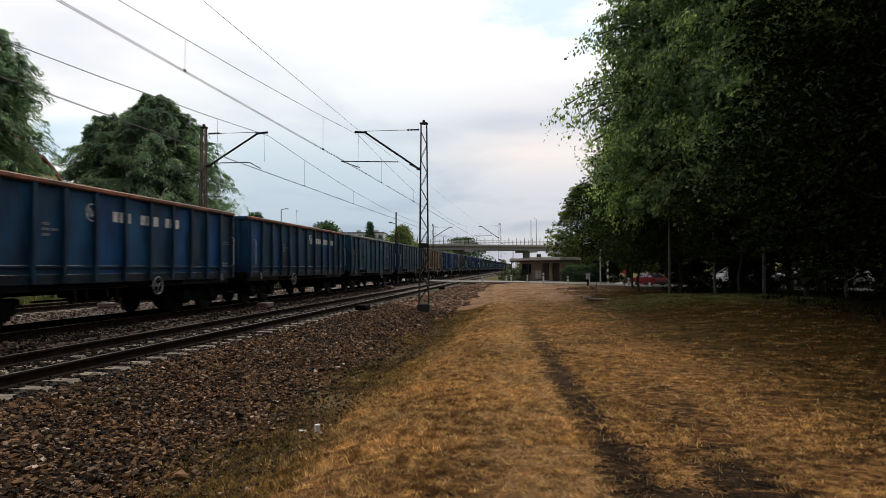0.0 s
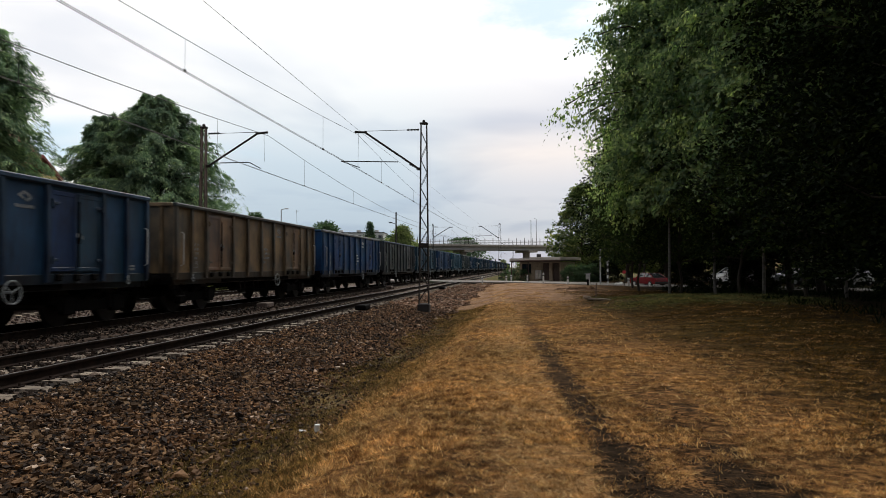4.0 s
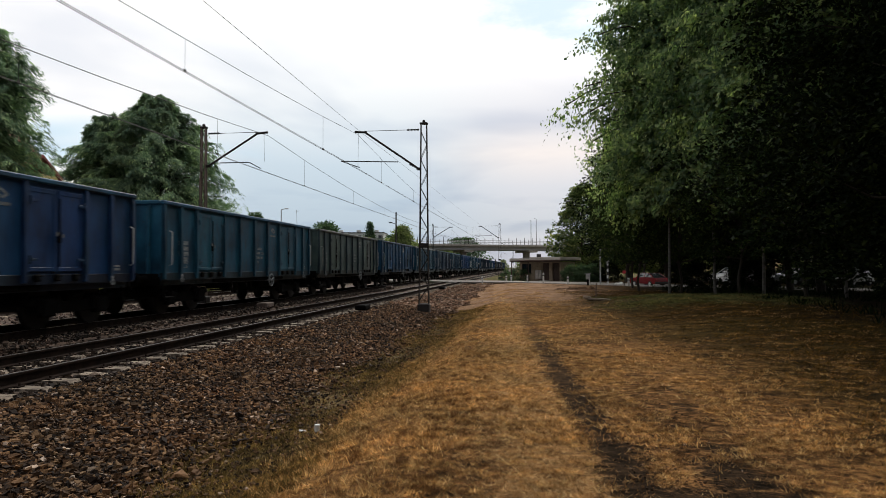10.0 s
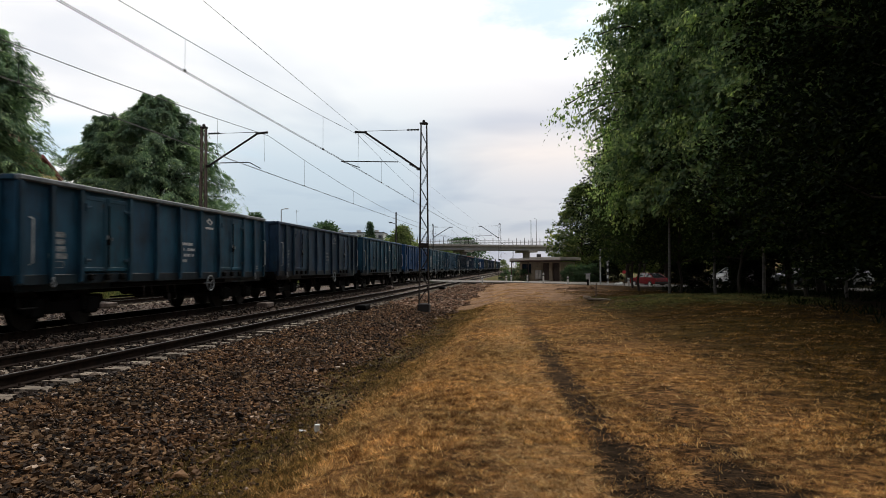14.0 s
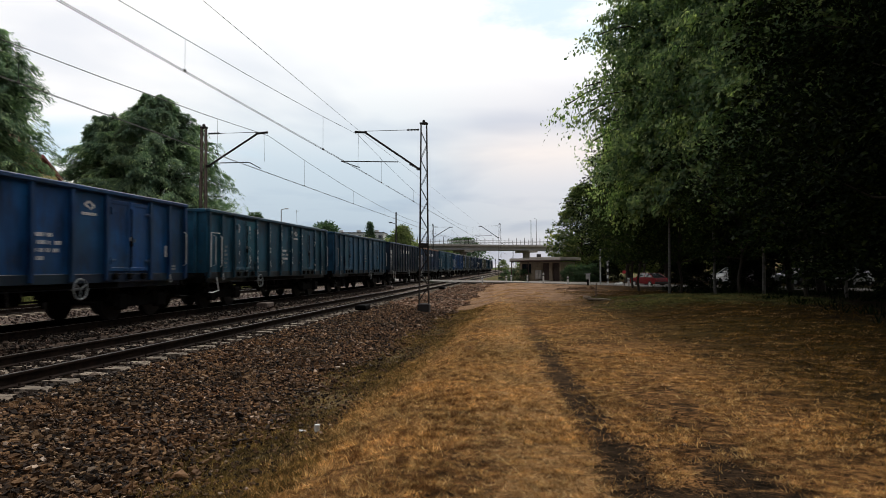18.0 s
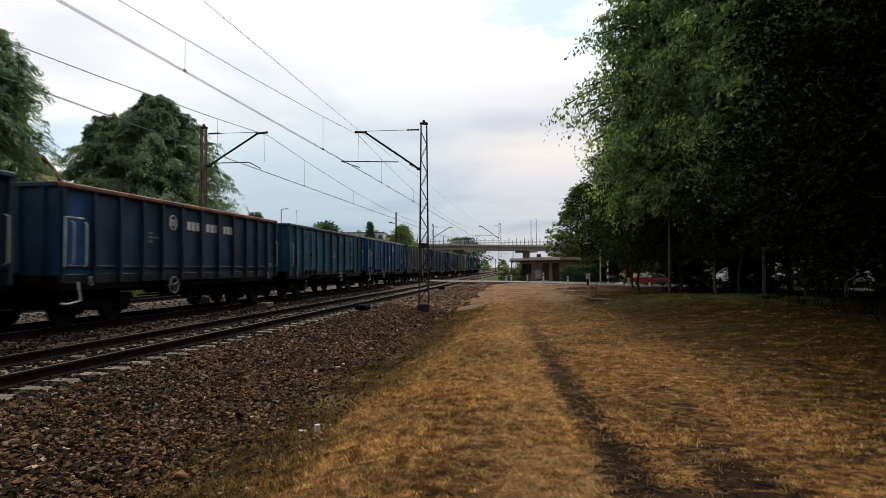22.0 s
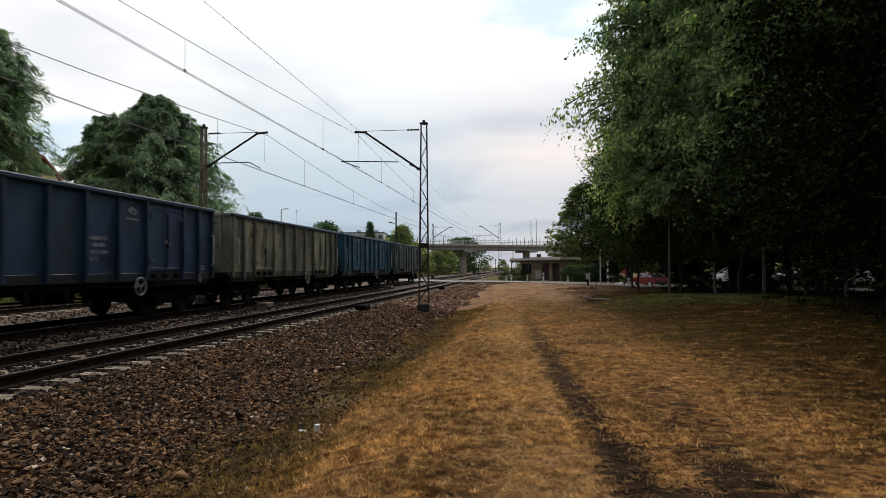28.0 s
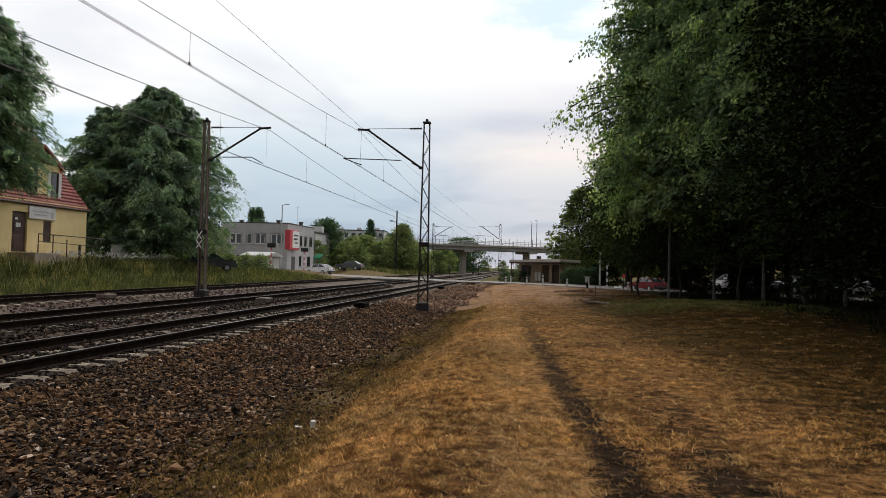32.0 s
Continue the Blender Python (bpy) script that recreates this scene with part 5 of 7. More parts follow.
def make_ground_cover():
    single("loose_ballast", stones("loose_ballast", 84000, (-6.45, -3.0), (4.0, 34.0), 0.046, 1, lambda x, y: np.maximum(bed_z(x), ground_z(x, y)), ragged_edge), STONE, "reddish-brown broken ballast stones beside the near track", "ballast", kind="stuff")
    single("ballast_shoulder", stones("ballast_shoulder", 20000, (-6.4, -2.6), (30.0, 66.0), 0.085, 16, lambda x, y: np.maximum(bed_z(x), ground_z(x, y)), ragged_edge), DUSTY_STONE, "broken ballast stones towards the crossing", "ballast", kind="stuff")
    single("ballast_between_rails", stones("ballast_between_rails", 16000, (-9.9, -6.4), (6.0, 40.0), 0.055, 2, lambda x, y: bed_z(x) + 0.01), OILY_SHADED_STONE, "broken stones between the sleepers", "ballast", kind="stuff")
    single("ballast_over_sleepers", stones("ballast_over_sleepers", 1000, (-8.46, -7.10), (6.0, 40.0), 0.05, 21, lambda x, y: 0 * x - 0.165), OILY_SHADED_STONE, "brown stones lying over the sleepers", "ballast", kind="stuff")
    single("oily_ballast", stones("oily_ballast", 17000, (-13.4, -9.9), (9.0, 48.0), 0.055, 22, lambda x, y: 0 * x - 0.135), OILY_SHADED_STONE, "oily stones covering the sleepers of the busy line, train's shade in their colour", "ballast", kind="stuff")
    single("ballast_beyond", stones("ballast_beyond", 14000, (-20.0, -9.9), (10.0, 46.0), 0.06, 3, lambda x, y: bed_z(x) - 0.01), GREY_STONE, "broken stones between the far tracks", "ballast", kind="stuff")
    single("stray_ballast", stones("stray_ballast", 1500, (-4.1, -3.2), (4.5, 30.0), 0.055, 14, ground_z), STONE, "stray ballast stones at the foot of the slope", "ballast", kind="stuff")
    single("gravel_in_ditch", stones("gravel_in_ditch", 4200, (-3.8, -2.3), (4.5, 26.0), 0.035, 4, ground_z), STONE, "small scattered stones in the ditch", "gravel", kind="stuff")
    single("straw_carpet", blades("straw_carpet", 640000, (-3.1, 6.5), (3.4, 12.5), 0.032, 0.0036, 15, ground_z, 1.4, keep_grass, 1.25, 26, (0.045, 0.034)), STRAW, "matted short dry grass near the path", "grass", kind="stuff")
    single("dry_grass", blades("dry_grass", 520000, (-3.0, 9.5), (6.0, 46.0), 0.042, 0.006, 5, ground_z, 1.5, keep_grass, 1.5, 30, (0.085, 0.06)), STRAW, "short dry yellow mown grass", "grass", kind="stuff")
    single("trodden_straw", blades("trodden_straw", 230000, (-1.5, 0.9), (3.6, 24.0), 0.024, 0.0038, 17, ground_z, 2.4, lambda x, y, r: np.abs(x - 0.25 + 0.058 * y) < 0.48 * r.uniform(0.2, 1.3, len(x)), 1.4, 10, (0.06, 0.03)), PALE_STRAW, "pale trodden straw beside the path", "grass", kind="stuff")
    single("tufted_dry_grass", blades("tufted_dry_grass", 22000, (-2.5, -0.6), (4.0, 30.0), 0.065, 0.004, 6, ground_z, 1.1, None, 1.6, 16, (0.07, 0.05)), STRAW, "longer dry grass along the ditch edge", "grass", kind="stuff")
    single("ditch_weeds", blades("ditch_weeds", 260000, (-4.0, -1.9), (5.0, 32.0), 0.045, 0.005, 7, ground_z, 0.9, lambda x, y, r: r.uniform(0, 1, len(x)) < 0.62 + 0.38 * np.sin(y * 1.1 + x * 2), 1.3, 8, (0.08, 0.08)), OLIVE, "sparse green weeds in the ditch", "weeds", kind="stuff")
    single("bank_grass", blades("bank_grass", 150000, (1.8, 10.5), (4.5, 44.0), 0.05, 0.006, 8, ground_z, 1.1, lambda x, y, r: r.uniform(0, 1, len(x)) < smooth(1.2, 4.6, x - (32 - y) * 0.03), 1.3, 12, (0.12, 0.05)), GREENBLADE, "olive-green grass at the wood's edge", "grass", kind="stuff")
    single("green_rise", blades("green_rise", 90000, (2.4, 11.0), (23.0, 36.0), 0.075, 0.008, 23, ground_z, 0.9, lambda x, y, r: r.uniform(0, 1, len(x)) < smooth(2.4, 4.8, x + 0.8 * np.sin(y)) * smooth(22.5, 27.5, y) * smooth(36, 33, y) * (0.6 + 0.4 * np.sin(2.1 * x + 1.3 * y)), 1.0, 14, (0.12, 0.08)), MEADOW, "tufted green grass on the rise before the trees", "grass", kind="stuff")
    single("verge_meadow", blades("verge_meadow", 60000, (-31.0, -20.6), (16.0, 68.0), 0.40, 0.018, 9, ground_z, 0.35, lambda x, y, r: (road_gap(x, y) > 4.2) & (r.uniform(0, 1, len(x)) < 0.9), 1.2), MEADOW, "tall uncut green grass on the bank", "grass", kind="stuff")
    single("dry_verge", blades("dry_verge", 26000, (-22.6, -20.5), (15.0, 66.0), 0.32, 0.012, 19, ground_z, 0.5, lambda x, y, r: (road_gap(x, y) > 4.2) & (r.uniform(-22.8, -20.6, len(x)) < x + 0.4), 1.2), MEADOW, "yellowing grass along the siding", "grass", kind="stuff")
    single("house_weeds", blades("house_weeds", 16000, (-28.0, -24.6), (27.0, 50.0), 0.75, 0.025, 20, ground_z, 0.4, lambda x, y, r: np.sin(y * 1.3) + np.sin(x * 2.1 + y * 0.7) + r.uniform(0, 1.5, len(x)) > 0.6, 1.0), MEADOW, "tall weeds in front of the house", "weeds", kind="stuff")
    single("far_verge", blades("far_verge", 16000, (-40.0, -21.0), (108.0, 160.0), 0.6, 0.05, 10, ground_z, 0.4, lambda x, y, r: road_gap(x, y) > 4.5, 1.0), MEADOW, "rough grass beyond the crossing", "grass", kind="stuff")


make_ground_cover()


# ---- trees ----
def leaf_cloud(name, centres, per, spread, size, seed, droop=0.2, spray=0.0):
    rng = np.random.default_rng(seed)
    n = len(centres) * per
    ray = rng.normal(0, 1, (n, 3))
    ray *= (1.95 * rng.uniform(0, 1, n) ** 0.45 / np.linalg.norm(ray, axis=1))[:, None]
    c = np.repeat(np.asarray(centres), per, 0) + ray * np.array(spread)
    c[:, 2] -= droop * 0.8 * (ray[:, 0] ** 2 + ray[:, 1] ** 2) * spread[2]
    if spray:
        # boughs: each clump is drawn out from the stem and hangs at its tip
        mid = np.repeat(np.asarray(centres), per, 0)
        out = mid[:, :2] / (np.linalg.norm(mid[:, :2], axis=1)[:, None] + 0.01)
        u = rng.uniform(0, 1, n) ** 0.75
        side = rng.normal(0, 1, (n, 3)) * (np.array(spread) * 0.85)[None] * (1.05 - 0.85 * u)[:, None]
        c = mid + side
        c[:, :2] += out * ((u - 0.35) * spray)[:, None]
        c[:, 2] += spray * (0.12 * u - 0.42 * u * u)
    nrm = rng.normal(0, 1, (n, 3))
    nrm[:, 2] = np.abs(nrm[:, 2]) + 0.8
    nrm /= np.linalg.norm(nrm, axis=1)[:, None]
    u = np.cross(nrm, rng.normal(0, 1, (n, 3)))
    u /= np.linalg.norm(u, axis=1)[:, None]
    u[:, 2] -= droop
    w = np.cross(nrm, u)
    L = size * rng.uniform(0.55, 1.35, (n, 1))
    fold = nrm * L * 0.12
    v = np.stack([c - u * L * 0.55, c + w * L * 0.32 + fold, c + u * L * 0.55, c - w * L * 0.32 + fold], 1).reshape(-1, 3)
    return array_mesh(name, v, np.arange(4 * n).reshape(-1, 4))


def limb(m, p, q, r0, r1, rnd, steps=4, bend=0.12):
    p, q = Vector(p), Vector(q)
    d = (q - p).length
    pts = [p]
    for k in range(1, steps + 1):
        pts.append(p.lerp(q, k / steps) + Vector([rnd.uniform(-1, 1) * bend * d / steps for _ in range(3)]))
    for k in range(steps):
        m.tube(pts[k], pts[k + 1], r0 + (r1 - r0) * k / steps, r0 + (r1 - r0) * (k + 1) / steps, 7, caps=False)
    return pts


def tree(name, label, h, r, base, trunk_r, bark, leaf, seed, clumps, per, size, spread=0.5, shape="round", group="", category="tree", wild=0.45, spray=0.0):
    rnd = random.Random(seed)
    t = thing(name, label, category, group=group)
    wood = Mesh()
    pts = limb(wood, (0, 0, -0.4), (rnd.uniform(-0.4, 0.4), rnd.uniform(-0.4, 0.4), h * 0.93), trunk_r, trunk_r * 0.12, rnd, 8, 0.10)
    br = wood
    lobes = []
    for k in range(9):
        a = 2 * math.pi * k / 9 + rnd.uniform(-0.5, 0.5)
        lobes.append((a, rnd.uniform(base + 0.1 * (h - base), h * 0.92), rnd.uniform(0.75, 1.15)))

    def reach(z):
        u = (z - base) / (h - base)
        if shape == "cone":
            return r * max(0.03, 1 - u) ** 0.85
        if shape == "tall":
            return r * max(0.05, math.sin(math.pi * min(1, 0.12 + 0.86 * u))) ** 0.55
        return r * max(0.05, math.sin(math.pi * min(1, 0.2 + 0.78 * u))) ** 0.65
    centres = []
    for k in range(26):
        z0 = base * 0.8 + (h - base) * (k / 26) * 0.85
        a = k * 2.4 + rnd.uniform(-0.4, 0.4)
        z1 = min(h, z0 + rnd.uniform(0.05, 0.22) * (h - base))
        rr = reach(z1) * rnd.uniform(0.6, 0.95)
        i = min(len(pts) - 2, max(0, int(8 * (z0 + 0.4) / (h * 0.93 + 0.4))))
        f = pts[i].lerp(pts[i + 1], 0.5)
        end = (f.x + rr * math.cos(a), f.y + rr * math.sin(a), z1)
        limb(br, (f.x, f.y, max(z0, 0.8)), end, trunk_r * 0.30 * (1 - 0.7 * k / 26) + 0.02, 0.012, rnd, 4, 0.22)
    part("trunk", wood, bark, t, smooth=True)
    while len(centres) < clumps:
        z = base + (h - base) * rnd.random()
        a = rnd.uniform(0, 2 * math.pi)
        lob = 1.0
        for la, lz, lw in lobes:
            d = abs((a - la + math.pi) % (2 * math.pi) - math.pi)
            lob = max(lob, 1 + 0.45 * lw * math.exp(-(d / 0.45) ** 2 - ((z - lz) / (0.13 * (h - base))) ** 2))
        rr = reach(z) * (lob - 0.2) * (0.25 + 0.75 * rnd.random() ** 0.45) * (1 + wild * noise.noise((3 * math.cos(a) + seed, 3 * math.sin(a), z * 0.6)))
        centres.append((rr * math.cos(a), rr * math.sin(a), z + rnd.uniform(-0.2, 0.2)))
    part("crown", leaf_cloud("crown", centres, per, (spread, spread, spread * 0.55), size, seed, spray=spray), leaf, t, "dense green foliage")
    return t


def bough_tree(name, label, h, r, base, trunk_r, bark, leaf, seed, boughs, twigs, per, size, droop=0.5, rise=0.35, reach=None, extra=(), group="", puff=1.0, align=0.0, hang=0.0):
    """A tree whose crown is built of boughs: each a fan of twigs that rises from the stem and hangs at its tip.
    extra: boughs of its own as (height, azimuth in degrees, length)."""
    rnd, rng = random.Random(seed), np.random.default_rng(seed)
    t = thing(name, label, "tree", group=group)
    wood = Mesh()
    limb(wood, (0, 0, -0.4), (rnd.uniform(-0.3, 0.3), rnd.uniform(-0.3, 0.3), h * 0.95), trunk_r, trunk_r * 0.12, rnd, 8, 0.06)
    rows = []
    for k in range(boughs):
        u = (k + rnd.random()) / boughs
        z = base + (h - base) * u * 0.97
        rows.append((z, 137.5 * k + rnd.uniform(-25, 25), r * (reach(u) if reach else max(0.06, math.sin(math.pi * min(1, 0.16 + 0.82 * u))) ** 0.7) * rnd.uniform(0.62, 1.12)))
    rows += list(extra)
    P, N, A = [], [], []
    arms = Mesh()
    for k, (z, az, ln) in enumerate(rows):
        a = radians(az)
        out, side = np.array((math.cos(a), math.sin(a), 0.0)), np.array((-math.sin(a), math.cos(a), 0.0))
        u = (z - base) / (h - base)
        up = rise + 0.75 * max(0.0, u - 0.45)
        z0 = z - 0.45 * up * ln

        wave, ph = 0.16 * ln * rnd.uniform(-1, 1), rnd.uniform(0, 6.28)

        def along(q):
            return np.outer(q * ln, out) + np.outer(wave * q * np.sin(3.2 * q + ph), side) + np.outer(0.06 * ln * q * np.sin(5.0 * q + 2 * ph), (0, 0, 1)) + np.outer(ln * (up * q - droop * 0.55 * q * q), (0, 0, 1)) + np.array((0, 0, z0))
        if k % 3 == 0 or k >= boughs:
            arms.pipe([tuple(p) for p in along(np.linspace(0, 0.85, 6))], 0.010 + 0.005 * ln, 5)
        q0 = rng.uniform(0.12, 1.0, twigs) ** 0.72
        sgn = rng.choice([-1.0, 1.0], twigs)
        tl = (0.22 + 0.30 * ln * (1.1 - 0.75 * q0)) * rng.uniform(0.6, 1.3, twigs)
        w = rng.uniform(0, 1, (twigs, per))
        root = along(q0)
        pos = root[:, None] + (w * tl[:, None] * rng.uniform(-0.1, 0.9, (twigs, 1)))[..., None] * out[None, None] + (w * tl[:, None] * sgn[:, None] * rng.uniform(0.2, 1.1, (twigs, 1)))[..., None] * side[None, None]
        pos[..., 2] -= droop * w * w * tl[:, None] * rng.uniform(0.5, 1.6, (twigs, 1))
        pos[..., 2] += w * tl[:, None] * rng.normal(0.0, 0.30 * puff, (twigs, 1))
        pos += rng.normal(0, 0.045 + (0.025 + 0.018 * ln) * puff, pos.shape)
        nrm = np.array((0, 0, 1.0 - 0.7 * hang)) + out * (0.45 + 0.5 * hang) + rng.normal(0, 0.42 - 0.2 * align, pos.shape)
        A.append(np.broadcast_to(out - np.array((0, 0, 0.45)), pos.shape).reshape(-1, 3))
        P.append(pos.reshape(-1, 3))
        N.append(nrm.reshape(-1, 3))
    stem = part("trunk", wood, bark, t, smooth=True)
    part("bough_wood", arms, BARK, stem, smooth=True)["kind"] = "stuff"
    c, nrm = np.concatenate(P), np.concatenate(N)
    nrm /= np.linalg.norm(nrm, axis=1)[:, None]
    x = np.concatenate(A) * align * 1.6 + rng.normal(0, 1, c.shape) * (1 - 0.6 * align)
    x -= nrm * (x * nrm).sum(1)[:, None]
    x /= np.linalg.norm(x, axis=1)[:, None]
    y = np.cross(nrm, x)
    L = size * rng.uniform(0.6, 1.35, (len(c), 1))
    v = np.stack([c - x * L * 0.55, c + y * L * (0.34 - 0.08 * align) + nrm * L * 0.1, c + x * L * (0.55 + 0.35 * align), c - y * L * (0.34 - 0.08 * align) + nrm * L * 0.1], 1).reshape(-1, 3)
    part("crown", array_mesh("crown", v, np.arange(len(v)).reshape(-1, 4)), leaf, t, "layered green boughs")
    return t


def plant(proto, spots, first=True):
    """Stands a tree and its copies on the ground at (x, y, turn)."""
    for k, (x, y, a) in enumerate(spots):
        m = pose(x, y, float(ground_z(x, y)), 0, 0, a)
        if k == 0 and first:
            proto.matrix_basis = m
        else:
            copy_thing(proto, m)


WOOD = "trees of the wood beside the path"
birch = bough_tree("birch_tree", "tall birch with hanging grey-green foliage at the wood's edge", 21.0, 4.9, 5.6, 0.08, BIRCH, LEAF_BIRCH_LIT, 21, 270, 23, 10, 0.225, 0.85, 0.34, lambda u: 0.74 + 0.26 * math.sin(math.pi * min(1, 0.1 + 1.1 * u)) - 0.5 * max(0, u - 0.75),
                   [(12.6, 176, 6.6), (11.4, 196, 5.7), (13.6, 158, 5.2), (9.9, 184, 5.0), (15.2, 205, 5.4), (12.0, 168, 6.1), (9.0, 180, 5.0), (13.0, 190, 5.6)], WOOD, hang=1.0)
# Birches fill the lit stretch of the wood with their brightened leaves.
plant(birch, [(7.8, 38.5, 0), (9.9, 37.2, 150), (11.0, 33.0, 250), (12.6, 28.4, 60)])
# Broadleaf trees take the darkened leaf colour, shade included.
front = tree("broadleaf_tree", "broad leafy tree hanging over the mown grass", 19.0, 5.2, 1.1, 0.17, BARK, LEAF_SHADED, 41, 1100, 54, 0.16, 0.42, "round", WOOD, spray=1.6)
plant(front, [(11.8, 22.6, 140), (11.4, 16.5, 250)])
oak = tree("broadleaf_tree", "big broadleaf tree, deep shade in its leaf colour", 20.0, 5.6, 2.6, 0.26, BARK, LEAF_SHADED, 22, 900, 28, 0.26, 0.55, "round", WOOD, spray=1.5)
# Oaks at negative y are unseen, added to cut skylight from the right.
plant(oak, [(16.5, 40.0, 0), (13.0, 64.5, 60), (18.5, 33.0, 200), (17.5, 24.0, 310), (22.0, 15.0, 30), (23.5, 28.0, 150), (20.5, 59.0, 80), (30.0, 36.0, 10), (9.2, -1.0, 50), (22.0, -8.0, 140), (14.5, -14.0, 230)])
maple = tree("broadleaf_tree", "leafy maple crowding the wood's edge, leaves darkened for shade", 17.5, 5.0, 2.0, 0.20, BARK, LEAF_SHADED, 23, 700, 24, 0.26, 0.55, "round", WOOD)
# Maples with y under 10 stand out of view, added to shade the grass.
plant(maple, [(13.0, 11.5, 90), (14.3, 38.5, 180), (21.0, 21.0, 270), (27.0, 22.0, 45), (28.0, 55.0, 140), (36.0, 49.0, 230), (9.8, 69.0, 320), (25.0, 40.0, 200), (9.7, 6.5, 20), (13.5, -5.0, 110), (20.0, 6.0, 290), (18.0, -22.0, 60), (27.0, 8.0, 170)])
edge = tree("young_tree", "young leafy tree with low hanging branches", 9.5, 3.2, 2.0, 0.09, BARK, LEAF_YOUNG_SHADED, 24, 420, 44, 0.15, 0.34, "round", WOOD, spray=1.2)
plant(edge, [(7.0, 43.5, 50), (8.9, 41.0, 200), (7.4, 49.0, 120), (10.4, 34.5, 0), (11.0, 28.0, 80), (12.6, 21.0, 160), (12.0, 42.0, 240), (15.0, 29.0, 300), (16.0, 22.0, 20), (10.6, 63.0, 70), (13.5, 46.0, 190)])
hutside = tree("broadleaf_tree", "leafy tree standing behind the signal hut", 12.2, 3.9, 1.0, 0.18, BARK, LEAF_HUT, 25, 560, 36, 0.30, 0.50, "round", "trees behind the hut", spray=0.9)
plant(hutside, [(6.9, 88.0, 0), (12.0, 82.0, 120), (12.5, 96.0, 230), (16.0, 84.0, 40), (22.0, 76.0, 300), (30.0, 68.0, 170)])
lime = bough_tree("lime_tree", "full green lime tree with layered hanging boughs", 14.5, 6.1, 2.3, 0.30, BARK, LEAF_LIME, 26, 330, 34, 14, 0.18, 0.80, 0.42, lambda u: (0.80 + 0.25 * math.sin(math.pi * u)) * max(0.10, 1 - u ** 3.4) ** 0.62, group="lime trees by the house", puff=0.2, align=0.9, hang=0.35)
plant(lime, [(-29.1, 48.6, 0)])
slim = bough_tree("lime_tree", "smaller lime tree crowding against a taller one", 12.4, 4.3, 2.2, 0.22, BARK, LEAF_LIME, 29, 210, 32, 14, 0.18, 0.80, 0.45, lambda u: (0.85 + 0.2 * math.sin(math.pi * u)) * max(0.1, 1 - u ** 3.0) ** 0.62, group="lime trees by the house", puff=0.2, align=0.9, hang=0.35)
plant(slim, [(-32.0, 46.7, 40)])
lime2 = bough_tree("lime_tree", "tall lime tree shading the yellow house", 14.6, 4.0, 4.8, 0.30, BARK, LEAF_LIME, 27, 330, 30, 13, 0.16, 0.85, 0.35, lambda u: (0.8 + 0.25 * math.sin(math.pi * u)) * max(0.1, 1 - u ** 3) ** 0.8, group="lime trees by the house", puff=0.25, align=0.8, hang=0.35)
plant(lime2, [(-27.4, 28.6, 0)])
bush = tree("bush", "rounded pale green bush among tall grass", 5.0, 2.8, 0.2, 0.08, BARK, LEAF_PALE, 28, 200, 20, 0.30, 0.4, "round", "bushes beyond the crossing", "bush")
plant(bush, [(-34.0, 58.0, 20), (-37.0, 54.0, 140), (-32.0, 61.5, 240), (-31.0, 116.0, 0), (-28.0, 121.0, 70), (-34.0, 119.0, 140), (-25.0, 127.0, 210), (-37.5, 112.0, 280), (-23.0, 140.0, 60), (-20.5, 150.0, 90), (-27.0, 150.0, 250)])
willow = tree("broadleaf_tree", "pale green willow-like tree beyond the crossing", 6.3, 4.2, 0.6, 0.15, BARK, LEAF_PALE, 29, 380, 20, 0.36, 0.6, "round", "trees beyond the crossing")
plant(bush, [(-20 + 8 * k, 300 + 5 * k, k * 20.0) for k in range(6)], False)
plant(willow, [(-31.5, 124.0, 0), (-28.5, 133.0, 90), (-25.0, 139.0, 180), (-35.0, 130.0, 270), (-30.0, 142.0, 45), (-22.0, 168.0, 120), (-33.0, 175.0, 20), (-26.0, 190.0, 60), (12.0, 200.0, 10), (-44.0, 150.0, 220), (-52.0, 160.0, 300)])
osier = tree("broadleaf_tree", "tall pale green tree rising above the bushes", 9.0, 3.3, 0.6, 0.16, BARK, LEAF_PALE, 39, 420, 24, 0.34, 0.5, "round", "trees beyond the crossing")
plant(osier, [(-24.3, 125.0, 0)])
poplar = tree("poplar_tree", "dark round-topped tree behind the grey building", 9.5, 3.0, 1.0, 0.2, BARK, LEAF_LEFT, 30, 300, 20, 0.36, 0.5, "tall", "trees beyond the crossing")
plant(poplar, [(-37.8, 121.0, 0), (-40.5, 126.0, 100), (-54.5, 128.0, 200), (-66.0, 116.0, 30)])
spruce = tree("spruce_tree", "narrow dark spruce above the bushes", 14.0, 3.4, 1.0, 0.2, BARK, LEAF_LEFT, 31, 260, 20, 0.4, 0.5, "cone", "trees beyond the crossing")
plant(spruce, [(-64.0, 150.0, 0), (-66.4, 152.0, 120), (-45.5, 186.0, 60)])
hedge = tree("hedge_bush", "rounded yellow-green garden bush before the shed", 1.5, 1.25, 0.0, 0.03, BARK, LEAF_PALE, 38, 130, 20, 0.13, 0.2, "round", "garden bushes by the shed", "bush")
plant(hedge, [(-28.8, 60.6, 0), (-27.9, 62.2, 80), (-27.0, 63.8, 160), (-29.6, 62.4, 250)])
# Shrubs fill the dark under the trees, shade in their leaf colour.
shrub = tree("shrub", "low dense shrub, shade in its leaf colour", 1.9, 1.3, 0.0, 0.03, BARK, LEAF_SHADED, 33, 130, 20, 0.16, 0.2, "round", "shrubs under the trees", "shrub")
